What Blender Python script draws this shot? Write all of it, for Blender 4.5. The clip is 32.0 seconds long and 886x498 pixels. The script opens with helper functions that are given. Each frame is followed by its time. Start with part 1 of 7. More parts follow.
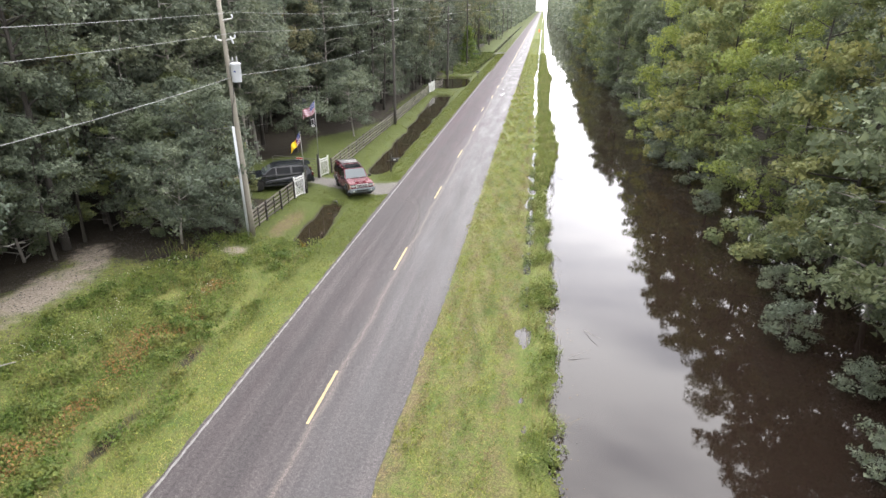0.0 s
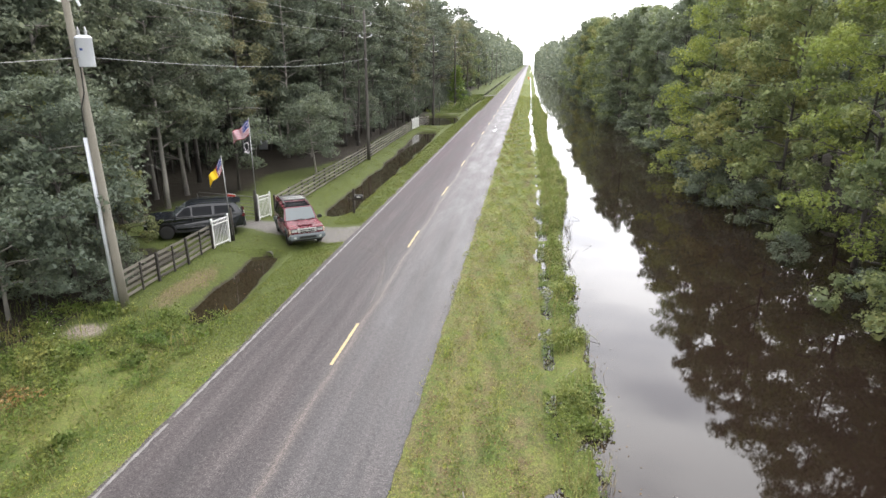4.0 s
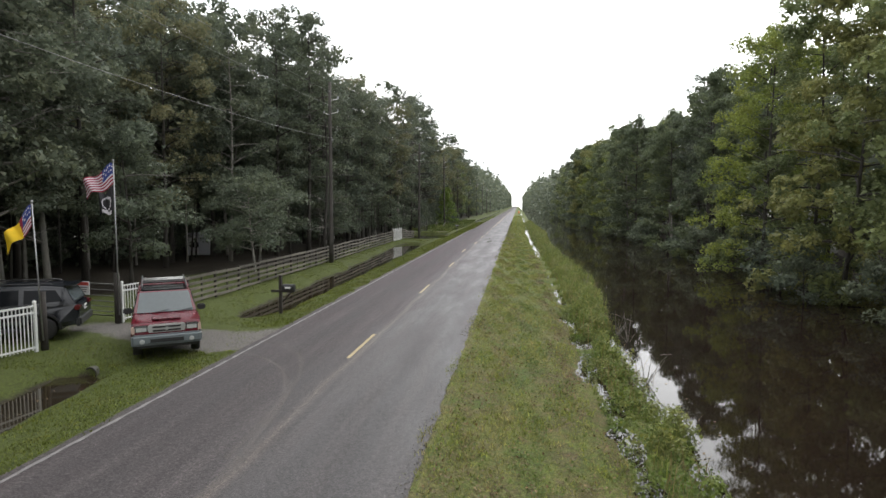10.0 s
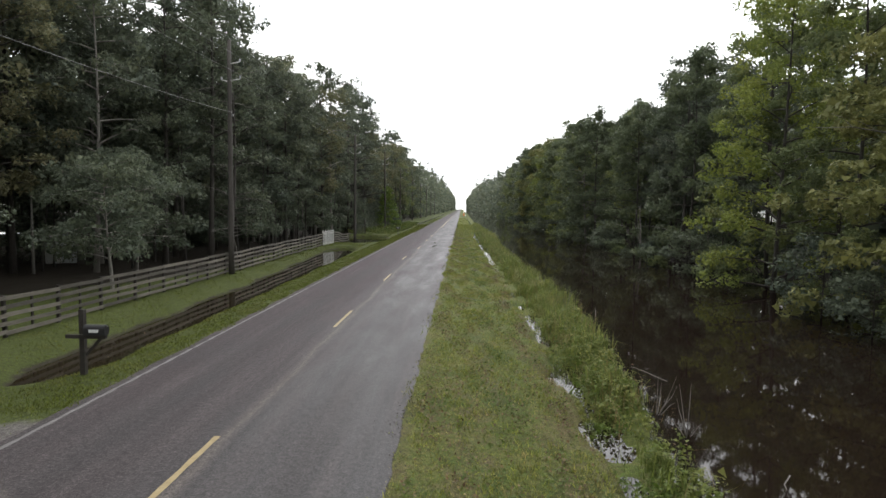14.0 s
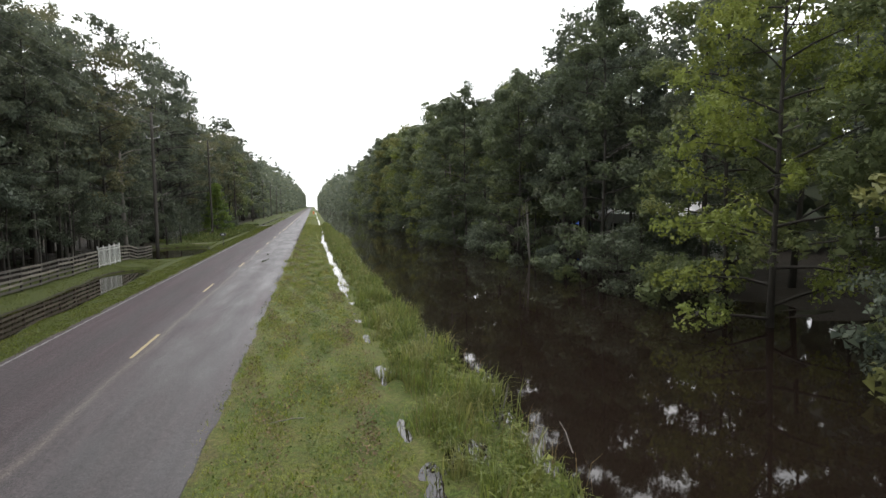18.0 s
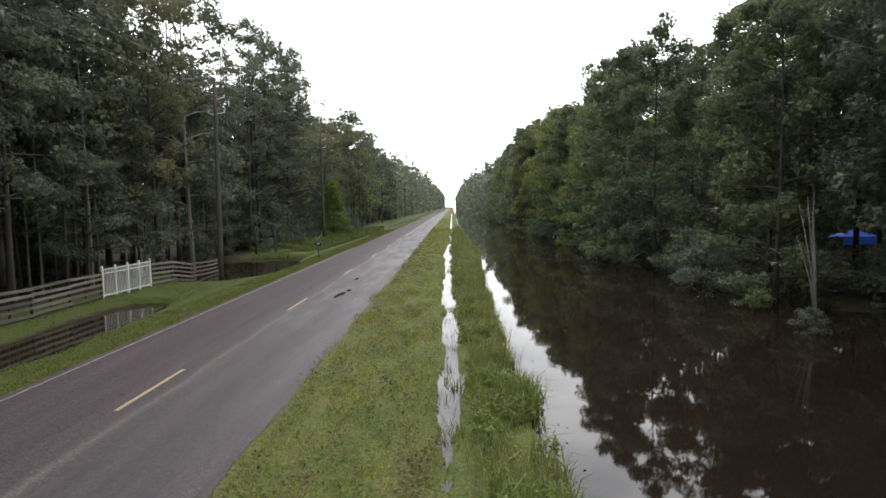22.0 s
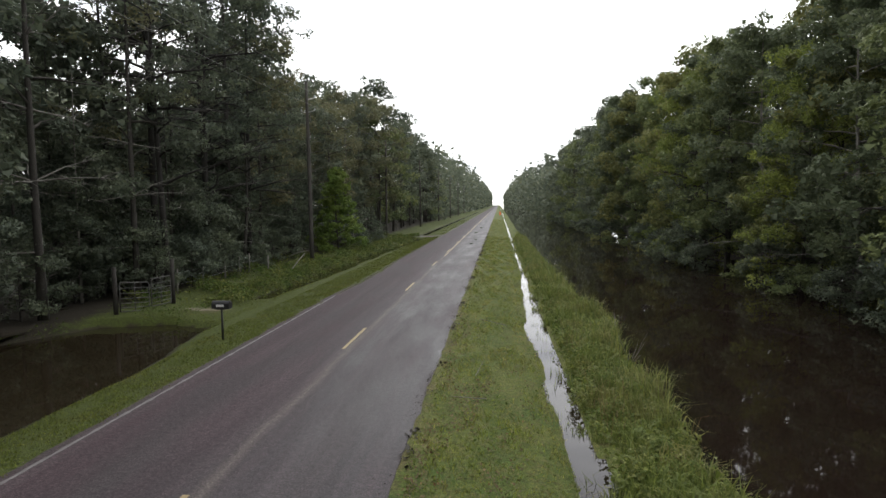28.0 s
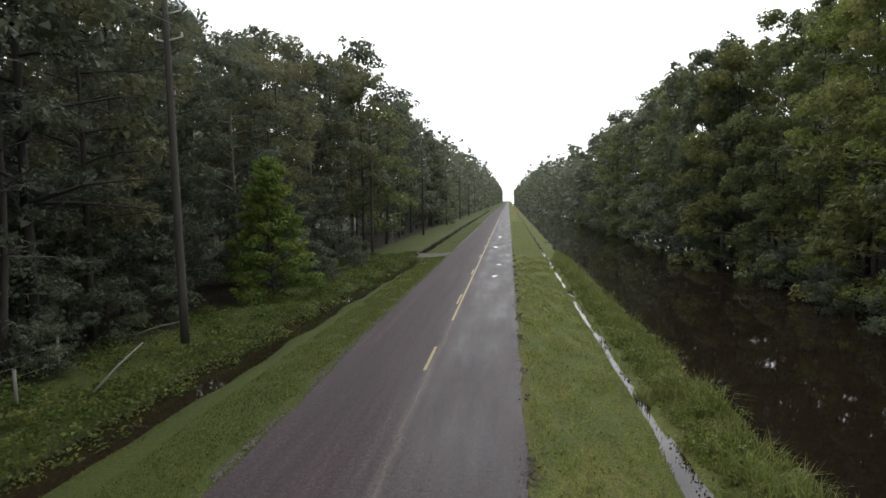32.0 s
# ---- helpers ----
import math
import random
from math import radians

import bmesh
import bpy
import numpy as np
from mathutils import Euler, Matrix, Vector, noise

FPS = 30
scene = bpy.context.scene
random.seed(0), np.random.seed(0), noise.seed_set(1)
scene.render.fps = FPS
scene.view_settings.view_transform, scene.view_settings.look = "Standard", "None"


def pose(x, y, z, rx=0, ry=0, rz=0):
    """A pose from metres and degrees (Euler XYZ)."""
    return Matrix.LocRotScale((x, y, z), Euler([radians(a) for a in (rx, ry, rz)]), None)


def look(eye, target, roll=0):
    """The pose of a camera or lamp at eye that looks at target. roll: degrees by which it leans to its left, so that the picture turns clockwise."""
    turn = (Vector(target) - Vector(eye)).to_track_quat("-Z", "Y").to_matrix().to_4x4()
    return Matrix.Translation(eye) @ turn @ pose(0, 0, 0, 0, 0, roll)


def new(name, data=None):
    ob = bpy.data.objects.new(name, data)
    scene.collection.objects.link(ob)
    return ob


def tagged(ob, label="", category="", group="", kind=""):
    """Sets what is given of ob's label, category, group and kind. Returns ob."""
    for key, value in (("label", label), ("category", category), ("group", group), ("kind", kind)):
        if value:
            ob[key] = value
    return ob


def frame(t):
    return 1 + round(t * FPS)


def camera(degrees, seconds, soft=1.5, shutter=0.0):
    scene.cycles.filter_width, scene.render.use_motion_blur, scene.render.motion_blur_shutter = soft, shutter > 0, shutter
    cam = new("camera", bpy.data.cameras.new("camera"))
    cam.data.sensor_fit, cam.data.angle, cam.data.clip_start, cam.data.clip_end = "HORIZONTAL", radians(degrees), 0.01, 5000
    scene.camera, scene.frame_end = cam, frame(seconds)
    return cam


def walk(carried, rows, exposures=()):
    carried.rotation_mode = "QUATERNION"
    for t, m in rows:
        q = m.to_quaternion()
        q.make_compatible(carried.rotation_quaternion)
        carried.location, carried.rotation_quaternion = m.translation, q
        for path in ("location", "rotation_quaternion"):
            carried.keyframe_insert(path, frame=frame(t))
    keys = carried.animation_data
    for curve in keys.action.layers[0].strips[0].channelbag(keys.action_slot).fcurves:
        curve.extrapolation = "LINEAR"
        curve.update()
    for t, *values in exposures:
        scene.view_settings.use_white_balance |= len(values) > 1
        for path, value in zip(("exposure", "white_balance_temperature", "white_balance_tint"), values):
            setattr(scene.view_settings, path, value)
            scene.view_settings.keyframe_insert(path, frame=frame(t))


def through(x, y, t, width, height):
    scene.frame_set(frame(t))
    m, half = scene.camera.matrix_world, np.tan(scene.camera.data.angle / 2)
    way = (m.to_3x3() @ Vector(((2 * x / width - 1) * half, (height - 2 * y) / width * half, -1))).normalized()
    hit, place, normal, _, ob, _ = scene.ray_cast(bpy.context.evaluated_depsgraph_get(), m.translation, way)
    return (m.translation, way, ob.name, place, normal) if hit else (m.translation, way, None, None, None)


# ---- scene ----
cam = camera(73.7, 32.0, soft=1.5)
PATH = [
    (0, (6.695, 0.787, 12.518), (5.270, 9.920, 8.702), 0.25),
    (0.5, (6.575, 2.291, 11.765), (5.187, 11.399, 7.877), 0.21),
    (1, (6.457, 3.739, 11.198), (5.140, 12.847, 7.285), 0.16),
    (1.5, (6.364, 5.230, 10.966), (5.042, 14.379, 7.152), 0.12),
    (2, (6.170, 6.678, 10.833), (4.827, 16.000, 7.473), 0.10),
    (2.5, (6.021, 8.047, 10.658), (4.691, 17.432, 7.474), 0.08),
    (4.5, (5.565, 13.184, 8.426), (4.244, 22.676, 5.572), 0.07),
    (5, (5.431, 14.389, 8.079), (4.113, 24.046, 5.844), 0.07),
    (5.5, (5.322, 15.429, 7.674), (4.001, 25.098, 5.493), 0.08),
    (6, (5.266, 16.486, 7.288), (3.950, 26.153, 5.091), 0.11),
    (6.5, (5.193, 17.605, 6.754), (3.867, 27.283, 4.616), 0.13),
    (7, (5.053, 18.660, 6.231), (3.775, 28.350, 4.118), 0.14),
    (7.5, (4.996, 19.675, 5.818), (3.738, 29.370, 3.716), 0.15),
    (8, (4.930, 20.606, 5.500), (3.690, 30.355, 3.649), 0.13),
    (8.5, (4.835, 21.494, 5.263), (3.603, 31.328, 3.931), 0.11),
    (9, (4.761, 22.389, 4.944), (3.528, 32.229, 3.656), 0.07),
    (9.5, (4.668, 23.280, 4.555), (3.436, 33.128, 3.330), 0.03),
    (10, (4.635, 24.122, 4.243), (3.385, 34.015, 3.496), -0.00),
    (10.5, (4.591, 24.935, 4.007), (3.352, 34.832, 3.284), -0.00),
    (11, (4.541, 25.785, 3.931), (3.376, 35.690, 3.201), 0.03),
    (11.5, (4.458, 26.717, 3.933), (3.296, 36.624, 3.212), 0.12),
    (12, (4.334, 27.789, 3.934), (3.187, 37.697, 3.216), 0.25),
    (12.1, (4.310, 28.040, 3.932), (3.122, 37.943, 3.215), 0.28),
    (12.2, (4.286, 28.291, 3.930), (3.155, 38.201, 3.214), 0.31),
    (12.3, (4.262, 28.542, 3.929), (3.196, 38.459, 3.213), 0.34),
    (12.4, (4.238, 28.793, 3.927), (3.276, 38.721, 3.212), 0.38),
    (12.5, (4.214, 29.044, 3.925), (3.323, 38.979, 3.211), 0.41),
    (13, (4.122, 30.415, 3.898), (3.246, 40.351, 3.178), 0.56),
    (13.5, (4.079, 31.789, 3.885), (3.240, 41.730, 3.185), 0.63),
    (13.6, (4.076, 32.079, 3.885), (3.380, 42.030, 3.185), 0.62),
    (13.7, (4.072, 32.369, 3.884), (3.565, 42.331, 3.184), 0.61),
    (13.8, (4.068, 32.658, 3.883), (3.684, 42.626, 3.184), 0.59),
    (13.9, (4.065, 32.948, 3.882), (3.737, 42.918, 3.183), 0.58),
    (14, (4.061, 33.237, 3.881), (3.756, 43.208, 3.183), 0.57),
    (14.5, (4.047, 34.830, 3.883), (3.749, 44.801, 3.181), 0.36),
    (16.5, (4.599, 41.077, 4.168), (4.557, 51.051, 3.447), -0.70),
    (17, (4.749, 42.902, 4.205), (4.774, 52.874, 3.454), -0.93),
    (17.5, (4.875, 44.787, 4.180), (4.975, 54.758, 3.424), -1.03),
    (17.6, (4.905, 45.182, 4.165), (5.393, 55.141, 3.404), -1.03),
    (17.7, (4.935, 45.578, 4.151), (5.941, 55.497, 3.384), -1.02),
    (17.8, (4.965, 45.973, 4.136), (6.545, 55.817, 3.364), -1.01),
    (17.9, (4.995, 46.369, 4.121), (6.965, 56.142, 3.344), -1.00),
    (18, (5.026, 46.764, 4.106), (7.148, 56.505, 3.324), -0.99),
    (18.1, (5.075, 47.188, 4.091), (7.293, 56.908, 3.315), -0.97),
    (18.2, (5.125, 47.613, 4.077), (7.335, 57.335, 3.305), -0.95),
    (18.5, (5.273, 48.886, 4.032), (7.464, 58.614, 3.277), -0.88),
    (19, (5.616, 51.071, 4.035), (7.824, 60.795, 3.271), -0.77),
    (19.5, (6.023, 53.219, 4.130), (8.218, 62.946, 3.375), -0.71),
    (20, (6.450, 55.437, 4.186), (8.638, 65.163, 3.406), -0.69),
    (20.1, (6.509, 55.925, 4.178), (8.731, 65.644, 3.402), -0.69),
    (20.2, (6.569, 56.413, 4.170), (8.746, 66.143, 3.399), -0.69),
    (20.3, (6.628, 56.901, 4.163), (8.574, 66.680, 3.395), -0.70),
    (20.4, (6.687, 57.390, 4.155), (8.353, 67.220, 3.392), -0.70),
    (20.5, (6.746, 57.878, 4.147), (8.019, 67.768, 3.388), -0.70),
    (20.6, (6.763, 58.392, 4.136), (7.717, 68.318, 3.384), -0.71),
    (20.7, (6.780, 58.907, 4.125), (7.329, 68.864, 3.380), -0.72),
    (20.8, (6.798, 59.421, 4.114), (7.024, 69.391, 3.375), -0.73),
    (20.9, (6.815, 59.935, 4.103), (6.813, 69.908, 3.371), -0.74),
    (21, (6.832, 60.449, 4.092), (6.682, 70.422, 3.367), -0.75),
    (21.5, (6.748, 62.919, 4.054), (6.588, 72.891, 3.325), -0.80),
    (22, (6.600, 65.298, 4.067), (6.435, 75.270, 3.335), -0.85),
    (22.1, (6.579, 65.774, 4.090), (6.337, 75.745, 3.360), -0.86),
    (22.2, (6.557, 66.251, 4.112), (6.259, 76.220, 3.384), -0.87),
    (22.3, (6.536, 66.728, 4.134), (6.171, 76.695, 3.409), -0.88),
    (22.4, (6.515, 67.204, 4.157), (6.093, 77.169, 3.434), -0.88),
    (22.5, (6.494, 67.681, 4.179), (6.029, 77.644, 3.459), -0.89),
    (22.6, (6.470, 68.155, 4.204), (5.934, 78.115, 3.485), -0.90),
    (22.7, (6.446, 68.629, 4.228), (5.797, 78.582, 3.510), -0.91),
    (22.8, (6.422, 69.103, 4.253), (5.678, 79.049, 3.536), -0.91),
    (22.9, (6.398, 69.577, 4.277), (5.588, 79.518, 3.561), -0.92),
    (23, (6.374, 70.051, 4.302), (5.552, 79.991, 3.587), -0.93),
    (23.5, (6.231, 72.337, 4.354), (5.381, 82.276, 3.655), -0.96),
    (24, (6.100, 74.539, 4.358), (5.263, 84.480, 3.658), -0.99),
    (24.5, (5.956, 76.788, 4.336), (5.117, 86.728, 3.644), -1.03),
    (25, (5.814, 79.214, 4.333), (4.957, 89.153, 3.638), -1.06),
    (25.5, (5.693, 81.848, 4.376), (4.849, 91.784, 3.625), -1.04),
    (27.5, (4.986, 92.474, 4.308), (4.048, 102.404, 3.588), -0.73),
    (28, (4.775, 95.458, 4.400), (3.828, 105.383, 3.641), -0.60),
    (28.5, (4.482, 98.582, 4.508), (3.526, 108.506, 3.737), -0.46),
    (29, (4.134, 101.827, 4.614), (3.204, 111.752, 3.830), -0.34),
    (29.5, (3.888, 104.888, 4.653), (2.948, 114.815, 3.905), -0.59),
    (30, (3.545, 107.917, 4.725), (2.648, 117.850, 3.993), -0.79),
    (30.5, (3.391, 110.708, 4.993), (2.457, 120.635, 4.242), -0.84),
    (31, (3.180, 113.464, 5.290), (2.266, 123.389, 4.492), -0.91),
    (31.5, (2.955, 116.235, 5.437), (1.981, 126.154, 4.610), -1.00),
    (32, (2.721, 118.937, 5.427), (1.614, 128.842, 4.602), -1.03),
]
walk(cam, [(t, look(eye, target, roll)) for t, eye, target, roll in PATH],
     exposures=[(0.0, 1.38, 6500, 13.5), (2.0, 1.34, 6500, 13.5), (5.0, 1.1, 6500, 10.9), (6.0, 0.98, 6500, 10.0), (8.4, 0.84, 6500, 10.0), (9.0, 0.57, 6500, 10.0), (10.0, 0.22, 6500, 10.0), (11.0, -0.18, 6500, 10.0), (12.0, -0.1, 6500, 10.0), (14.0, -0.03, 6500, 10.0), (18.0, 0.06, 6500, 10.0), (19.0, 0.18, 6500, 10.0), (20.0, 0.2, 6500, 10.0), (22.0, 0.12, 6500, 10.0), (25.0, -0.08, 6500, 10.0), (29.0, -0.23, 6500, 10.0), (32.0, -0.33, 6500, 10.0)])


# ---- light ----
RNG = np.random.default_rng(7)
world = bpy.data.worlds.new("overcast_sky")
scene.world = world
world.use_nodes = True
wn, wl = world.node_tree.nodes, world.node_tree.links
wn.clear()
w_out, w_bg = wn.new("ShaderNodeOutputWorld"), wn.new("ShaderNodeBackground")
w_sky = wn.new("ShaderNodeTexSky")
w_sky.sky_type, w_sky.sun_disc = "NISHITA", False
w_sky.sun_elevation, w_sky.sun_rotation = radians(50), radians(0)
w_dim = wn.new("ShaderNodeVectorMath")
w_dim.operation = "SCALE"
w_dim.inputs["Scale"].default_value = 0.09
w_tc, w_map, w_noise, w_ramp, w_mix = (wn.new("ShaderNodeTexCoord"), wn.new("ShaderNodeMapping"), wn.new("ShaderNodeTexNoise"),
                                       wn.new("ShaderNodeValToRGB"), wn.new("ShaderNodeMix"))
w_map.inputs["Scale"].default_value = (1.2, 1.2, 5.0)
w_noise.inputs["Scale"].default_value, w_noise.inputs["Detail"].default_value = 2.2, 6.0
w_ramp.color_ramp.elements[0].position, w_ramp.color_ramp.elements[0].color = 0.30, (0.86, 0.885, 0.95, 1)
w_ramp.color_ramp.elements[1].position, w_ramp.color_ramp.elements[1].color = 0.5, (1.5, 1.51, 1.51, 1)
w_mix.data_type = "RGBA"
w_mix.inputs["Factor"].default_value = 0.9
wl.new(w_sky.outputs[0], w_dim.inputs[0])
wl.new(w_tc.outputs["Generated"], w_map.inputs[0])
wl.new(w_map.outputs[0], w_noise.inputs["Vector"])
wl.new(w_noise.outputs["Fac"], w_ramp.inputs[0])
wl.new(w_dim.outputs[0], w_mix.inputs["A"])
wl.new(w_ramp.outputs[0], w_mix.inputs["B"])
# the veiled sun brightens the cloud round it
SUN_WAY = Vector((0.08, 0.64, 0.76)).normalized()
w_dot, w_max, w_pow, w_mad, w_lit = (wn.new("ShaderNodeVectorMath"), wn.new("ShaderNodeMath"), wn.new("ShaderNodeMath"), wn.new("ShaderNodeMath"), wn.new("ShaderNodeVectorMath"))
w_dot.operation, w_max.operation, w_pow.operation, w_mad.operation, w_lit.operation = "DOT_PRODUCT", "MAXIMUM", "POWER", "MULTIPLY_ADD", "SCALE"
w_dot.inputs[1].default_value = SUN_WAY
w_max.inputs[1].default_value, w_pow.inputs[1].default_value = 0.0, 3.0
w_mad.inputs[1].default_value, w_mad.inputs[2].default_value = 1.5, 1.0
wl.new(w_tc.outputs["Generated"], w_dot.inputs[0])
wl.new(w_dot.outputs["Value"], w_max.inputs[0])
wl.new(w_max.outputs[0], w_pow.inputs[0])
wl.new(w_pow.outputs[0], w_mad.inputs[0])
wl.new(w_mix.outputs["Result"], w_lit.inputs[0])
wl.new(w_mad.outputs[0], w_lit.inputs["Scale"])
wl.new(w_lit.outputs[0], w_bg.inputs["Color"])
w_bg.inputs["Strength"].default_value = 1.0
wl.new(w_bg.outputs[0], w_out.inputs[0])
sun = new("sun", bpy.data.lights.new("sun", "SUN"))
sun.data.energy, sun.data.angle, sun.data.color = 0.5, radians(110), (1.0, 0.96, 0.9)
sun.matrix_world = look(SUN_WAY * 60, (0, 0, 0))

# ---- materials ----


def shader(name, rough=0.7, metal=0.0, spec=0.5):
    """A new node material, its nodes and its Principled shader."""
    m = bpy.data.materials.new(name)
    m.use_nodes = True
    b = m.node_tree.nodes["Principled BSDF"]
    b.inputs["Roughness"].default_value, b.inputs["Metallic"].default_value = rough, metal
    b.inputs["Specular IOR Level"].default_value = spec
    return m, m.node_tree.nodes, m.node_tree.links, b


def noise_tex(n, l, scale, detail=4.0, rough=0.6, stretch=None):
    t = n.new("ShaderNodeTexNoise")
    t.inputs["Scale"].default_value, t.inputs["Detail"].default_value, t.inputs["Roughness"].default_value = scale, detail, rough
    g = n.new("ShaderNodeNewGeometry")
    if stretch:
        m = n.new("ShaderNodeMapping")
        m.inputs["Scale"].default_value = stretch
        l.new(g.outputs["Position"], m.inputs[0])
        l.new(m.outputs[0], t.inputs["Vector"])
    else:
        l.new(g.outputs["Position"], t.inputs["Vector"])
    return t.outputs["Fac"]


def ramp(n, l, fac, stops):
    r = n.new("ShaderNodeValToRGB")
    e = r.color_ramp.elements
    while len(e) < len(stops):
        e.new(0.5)
    for el, (p, c) in zip(e, stops):
        el.position, el.color = p, (*c, 1) if len(c) == 3 else c
    l.new(fac, r.inputs[0])
    return r.outputs[0]


def blend(n, l, fac, a, b, mode="MIX"):
    m = n.new("ShaderNodeMix")
    m.data_type, m.blend_type = "RGBA", mode
    for sock, v in (("Factor", fac), ("A", a), ("B", b)):
        if isinstance(v, (int, float)):
            m.inputs[sock].default_value = v
        elif isinstance(v, tuple):
            m.inputs[sock].default_value = (*v, 1)
        else:
            l.new(v, m.inputs[sock])
    return m.outputs["Result"]


def bump(n, l, b, height, strength, dist=0.02):
    k = n.new("ShaderNodeBump")
    k.inputs["Strength"].default_value, k.inputs["Distance"].default_value = strength, dist
    l.new(height, k.inputs["Height"])
    l.new(k.outputs[0], b.inputs["Normal"])


def worn(name, c1, c2, rough=0.7, scale=6.0, metal=0.0, grain=60.0, relief=0.2, stretch=None, spec=0.5, each=0.0):
    """A painted or raw surface: two tones in stains, fine grain and relief."""
    m, n, l, b = shader(name, rough, metal, spec)
    big = noise_tex(n, l, scale, 5.0, 0.65, stretch)
    fine = noise_tex(n, l, grain, 3.0, 0.7, stretch)
    c = blend(n, l, big, c1, c2)
    c = blend(n, l, 0.35, c, ramp(n, l, fine, [(0.3, (0.35,) * 3), (0.7, (1.0,) * 3)]), "MULTIPLY")
    if each:
        info = n.new("ShaderNodeObjectInfo")
        c = blend(n, l, 1.0, c, ramp(n, l, info.outputs["Random"], [(0.0, (1 - each,) * 3), (1.0, (1 + each,) * 3)]), "MULTIPLY")
    l.new(c, b.inputs["Base Color"])
    l.new(ramp(n, l, big, [(0.3, (max(0.03, rough - 0.12),) * 3), (0.7, (min(1, rough + 0.12),) * 3)]), b.inputs["Roughness"])
    bump(n, l, b, fine, relief, 0.01)
    return m


def plain(name, c, rough=0.5, metal=0.0, spec=0.5):
    m, n, l, b = shader(name, rough, metal, spec)
    f = noise_tex(n, l, 9.0, 3.0)
    l.new(blend(n, l, f, tuple(v * 0.85 for v in c), tuple(min(1, v * 1.12) for v in c)), b.inputs["Base Color"])
    return m


def leafy(name, dark, mid, light, through=0.3, rough=0.55, patchy=0.45, edge=(0.42, 0.66), vary=1.0, tuft=0.0, drawn=None):
    """Leaves: tone by plant, by leaf and by height of noise, with some light passing through."""
    m, n, l, b = shader(name, rough, 0.0, 0.25)
    info, geo = n.new("ShaderNodeObjectInfo"), n.new("ShaderNodeNewGeometry")
    per_plant = blend(n, l, info.outputs["Random"], dark, mid)
    patch = noise_tex(n, l, patchy, 4.0, 0.62, drawn)
    c = blend(n, l, ramp(n, l, patch, [(edge[0], (0, 0, 0)), (edge[1], (0.85,) * 3)]), per_plant, light)
    c = blend(n, l, 0.6, c, ramp(n, l, geo.outputs["Random Per Island"], [(0.0, (1 - 0.4 * vary, 1 - 0.37 * vary, 1 - 0.38 * vary)), (0.7, (1.0, 1.0, 1.0)), (1.0, (1 + 0.4 * vary, 1 + 0.34 * vary, 1 + 0.15 * vary))]), "MULTIPLY")
    if tuft:
        c = blend(n, l, 1.0, c, ramp(n, l, noise_tex(n, l, 7.0, 3.0, 0.7), [(0.32, (1 - tuft,) * 3), (0.5, (1.0,) * 3), (0.68, (1 + 0.7 * tuft, 1 + 0.55 * tuft, 1 + 0.5 * tuft))]), "MULTIPLY")
    l.new(c, b.inputs["Base Color"])
    t, mx = n.new("ShaderNodeBsdfTranslucent"), n.new("ShaderNodeMixShader")
    l.new(c, t.inputs["Color"])
    mx.inputs[0].default_value = through
    l.new(b.outputs[0], mx.inputs[1])
    l.new(t.outputs[0], mx.inputs[2])
    l.new(mx.outputs[0], n["Material Output"].inputs["Surface"])
    return m


# asphalt: rusty left lane, grey wet right lane, wheel tracks, chip seal grain, damp patches
ASPHALT, n_, l_, b_ = shader("asphalt", 0.6, 0.0, 0.27)
geo_ = n_.new("ShaderNodeNewGeometry")
sep_ = n_.new("ShaderNodeSeparateXYZ")
l_.new(geo_.outputs["Position"], sep_.inputs[0])
along_ = noise_tex(n_, l_, 1.0, 6.0, 0.68, (2.1, 0.07, 1.0))
patch_ = noise_tex(n_, l_, 0.6, 5.0, 0.6, (1.6, 0.3, 1.0))
grit_ = noise_tex(n_, l_, 26.0, 4.0, 0.9)
mid_ = noise_tex(n_, l_, 9.0, 4.0, 0.7)
side_ = n_.new("ShaderNodeMapRange")
side_.inputs["From Min"].default_value, side_.inputs["From Max"].default_value = -1.4, 1.2
l_.new(sep_.outputs["X"], side_.inputs["Value"])
rust_ = n_.new("ShaderNodeMapRange")
rust_.inputs["From Min"].default_value, rust_.inputs["From Max"].default_value = 38.0, 72.0
l_.new(sep_.outputs["Y"], rust_.inputs["Value"])
tone_ = blend(n_, l_, side_.outputs[0], blend(n_, l_, rust_.outputs[0], (0.040, 0.033, 0.033), (0.041, 0.026, 0.030)), blend(n_, l_, rust_.outputs[0], (0.044, 0.040, 0.040), (0.037, 0.030, 0.033)))
tone_ = blend(n_, l_, ramp(n_, l_, along_, [(0.42, (0, 0, 0)), (0.68, (0.75,) * 3)]), tone_, blend(n_, l_, rust_.outputs[0], (0.078, 0.068, 0.066), (0.068, 0.050, 0.054)))
tone_ = blend(n_, l_, ramp(n_, l_, patch_, [(0.4, (0, 0, 0)), (0.7, (0.6,) * 3)]), tone_, (0.028, 0.026, 0.027))
seam_ = n_.new("ShaderNodeMath")
seam_.operation = "ABSOLUTE"
shift_ = n_.new("ShaderNodeMath")
shift_.operation = "MULTIPLY_ADD"
shift_.inputs[1].default_value, shift_.inputs[2].default_value = 0.5, -0.42
wander_ = noise_tex(n_, l_, 1.0, 4.0, 0.6, (0.4, 0.25, 1.0))
l_.new(wander_, shift_.inputs[0])
add_ = n_.new("ShaderNodeMath")
add_.operation = "ADD"
l_.new(sep_.outputs["X"], add_.inputs[0])
l_.new(shift_.outputs[0], add_.inputs[1])
l_.new(add_.outputs[0], seam_.inputs[0])
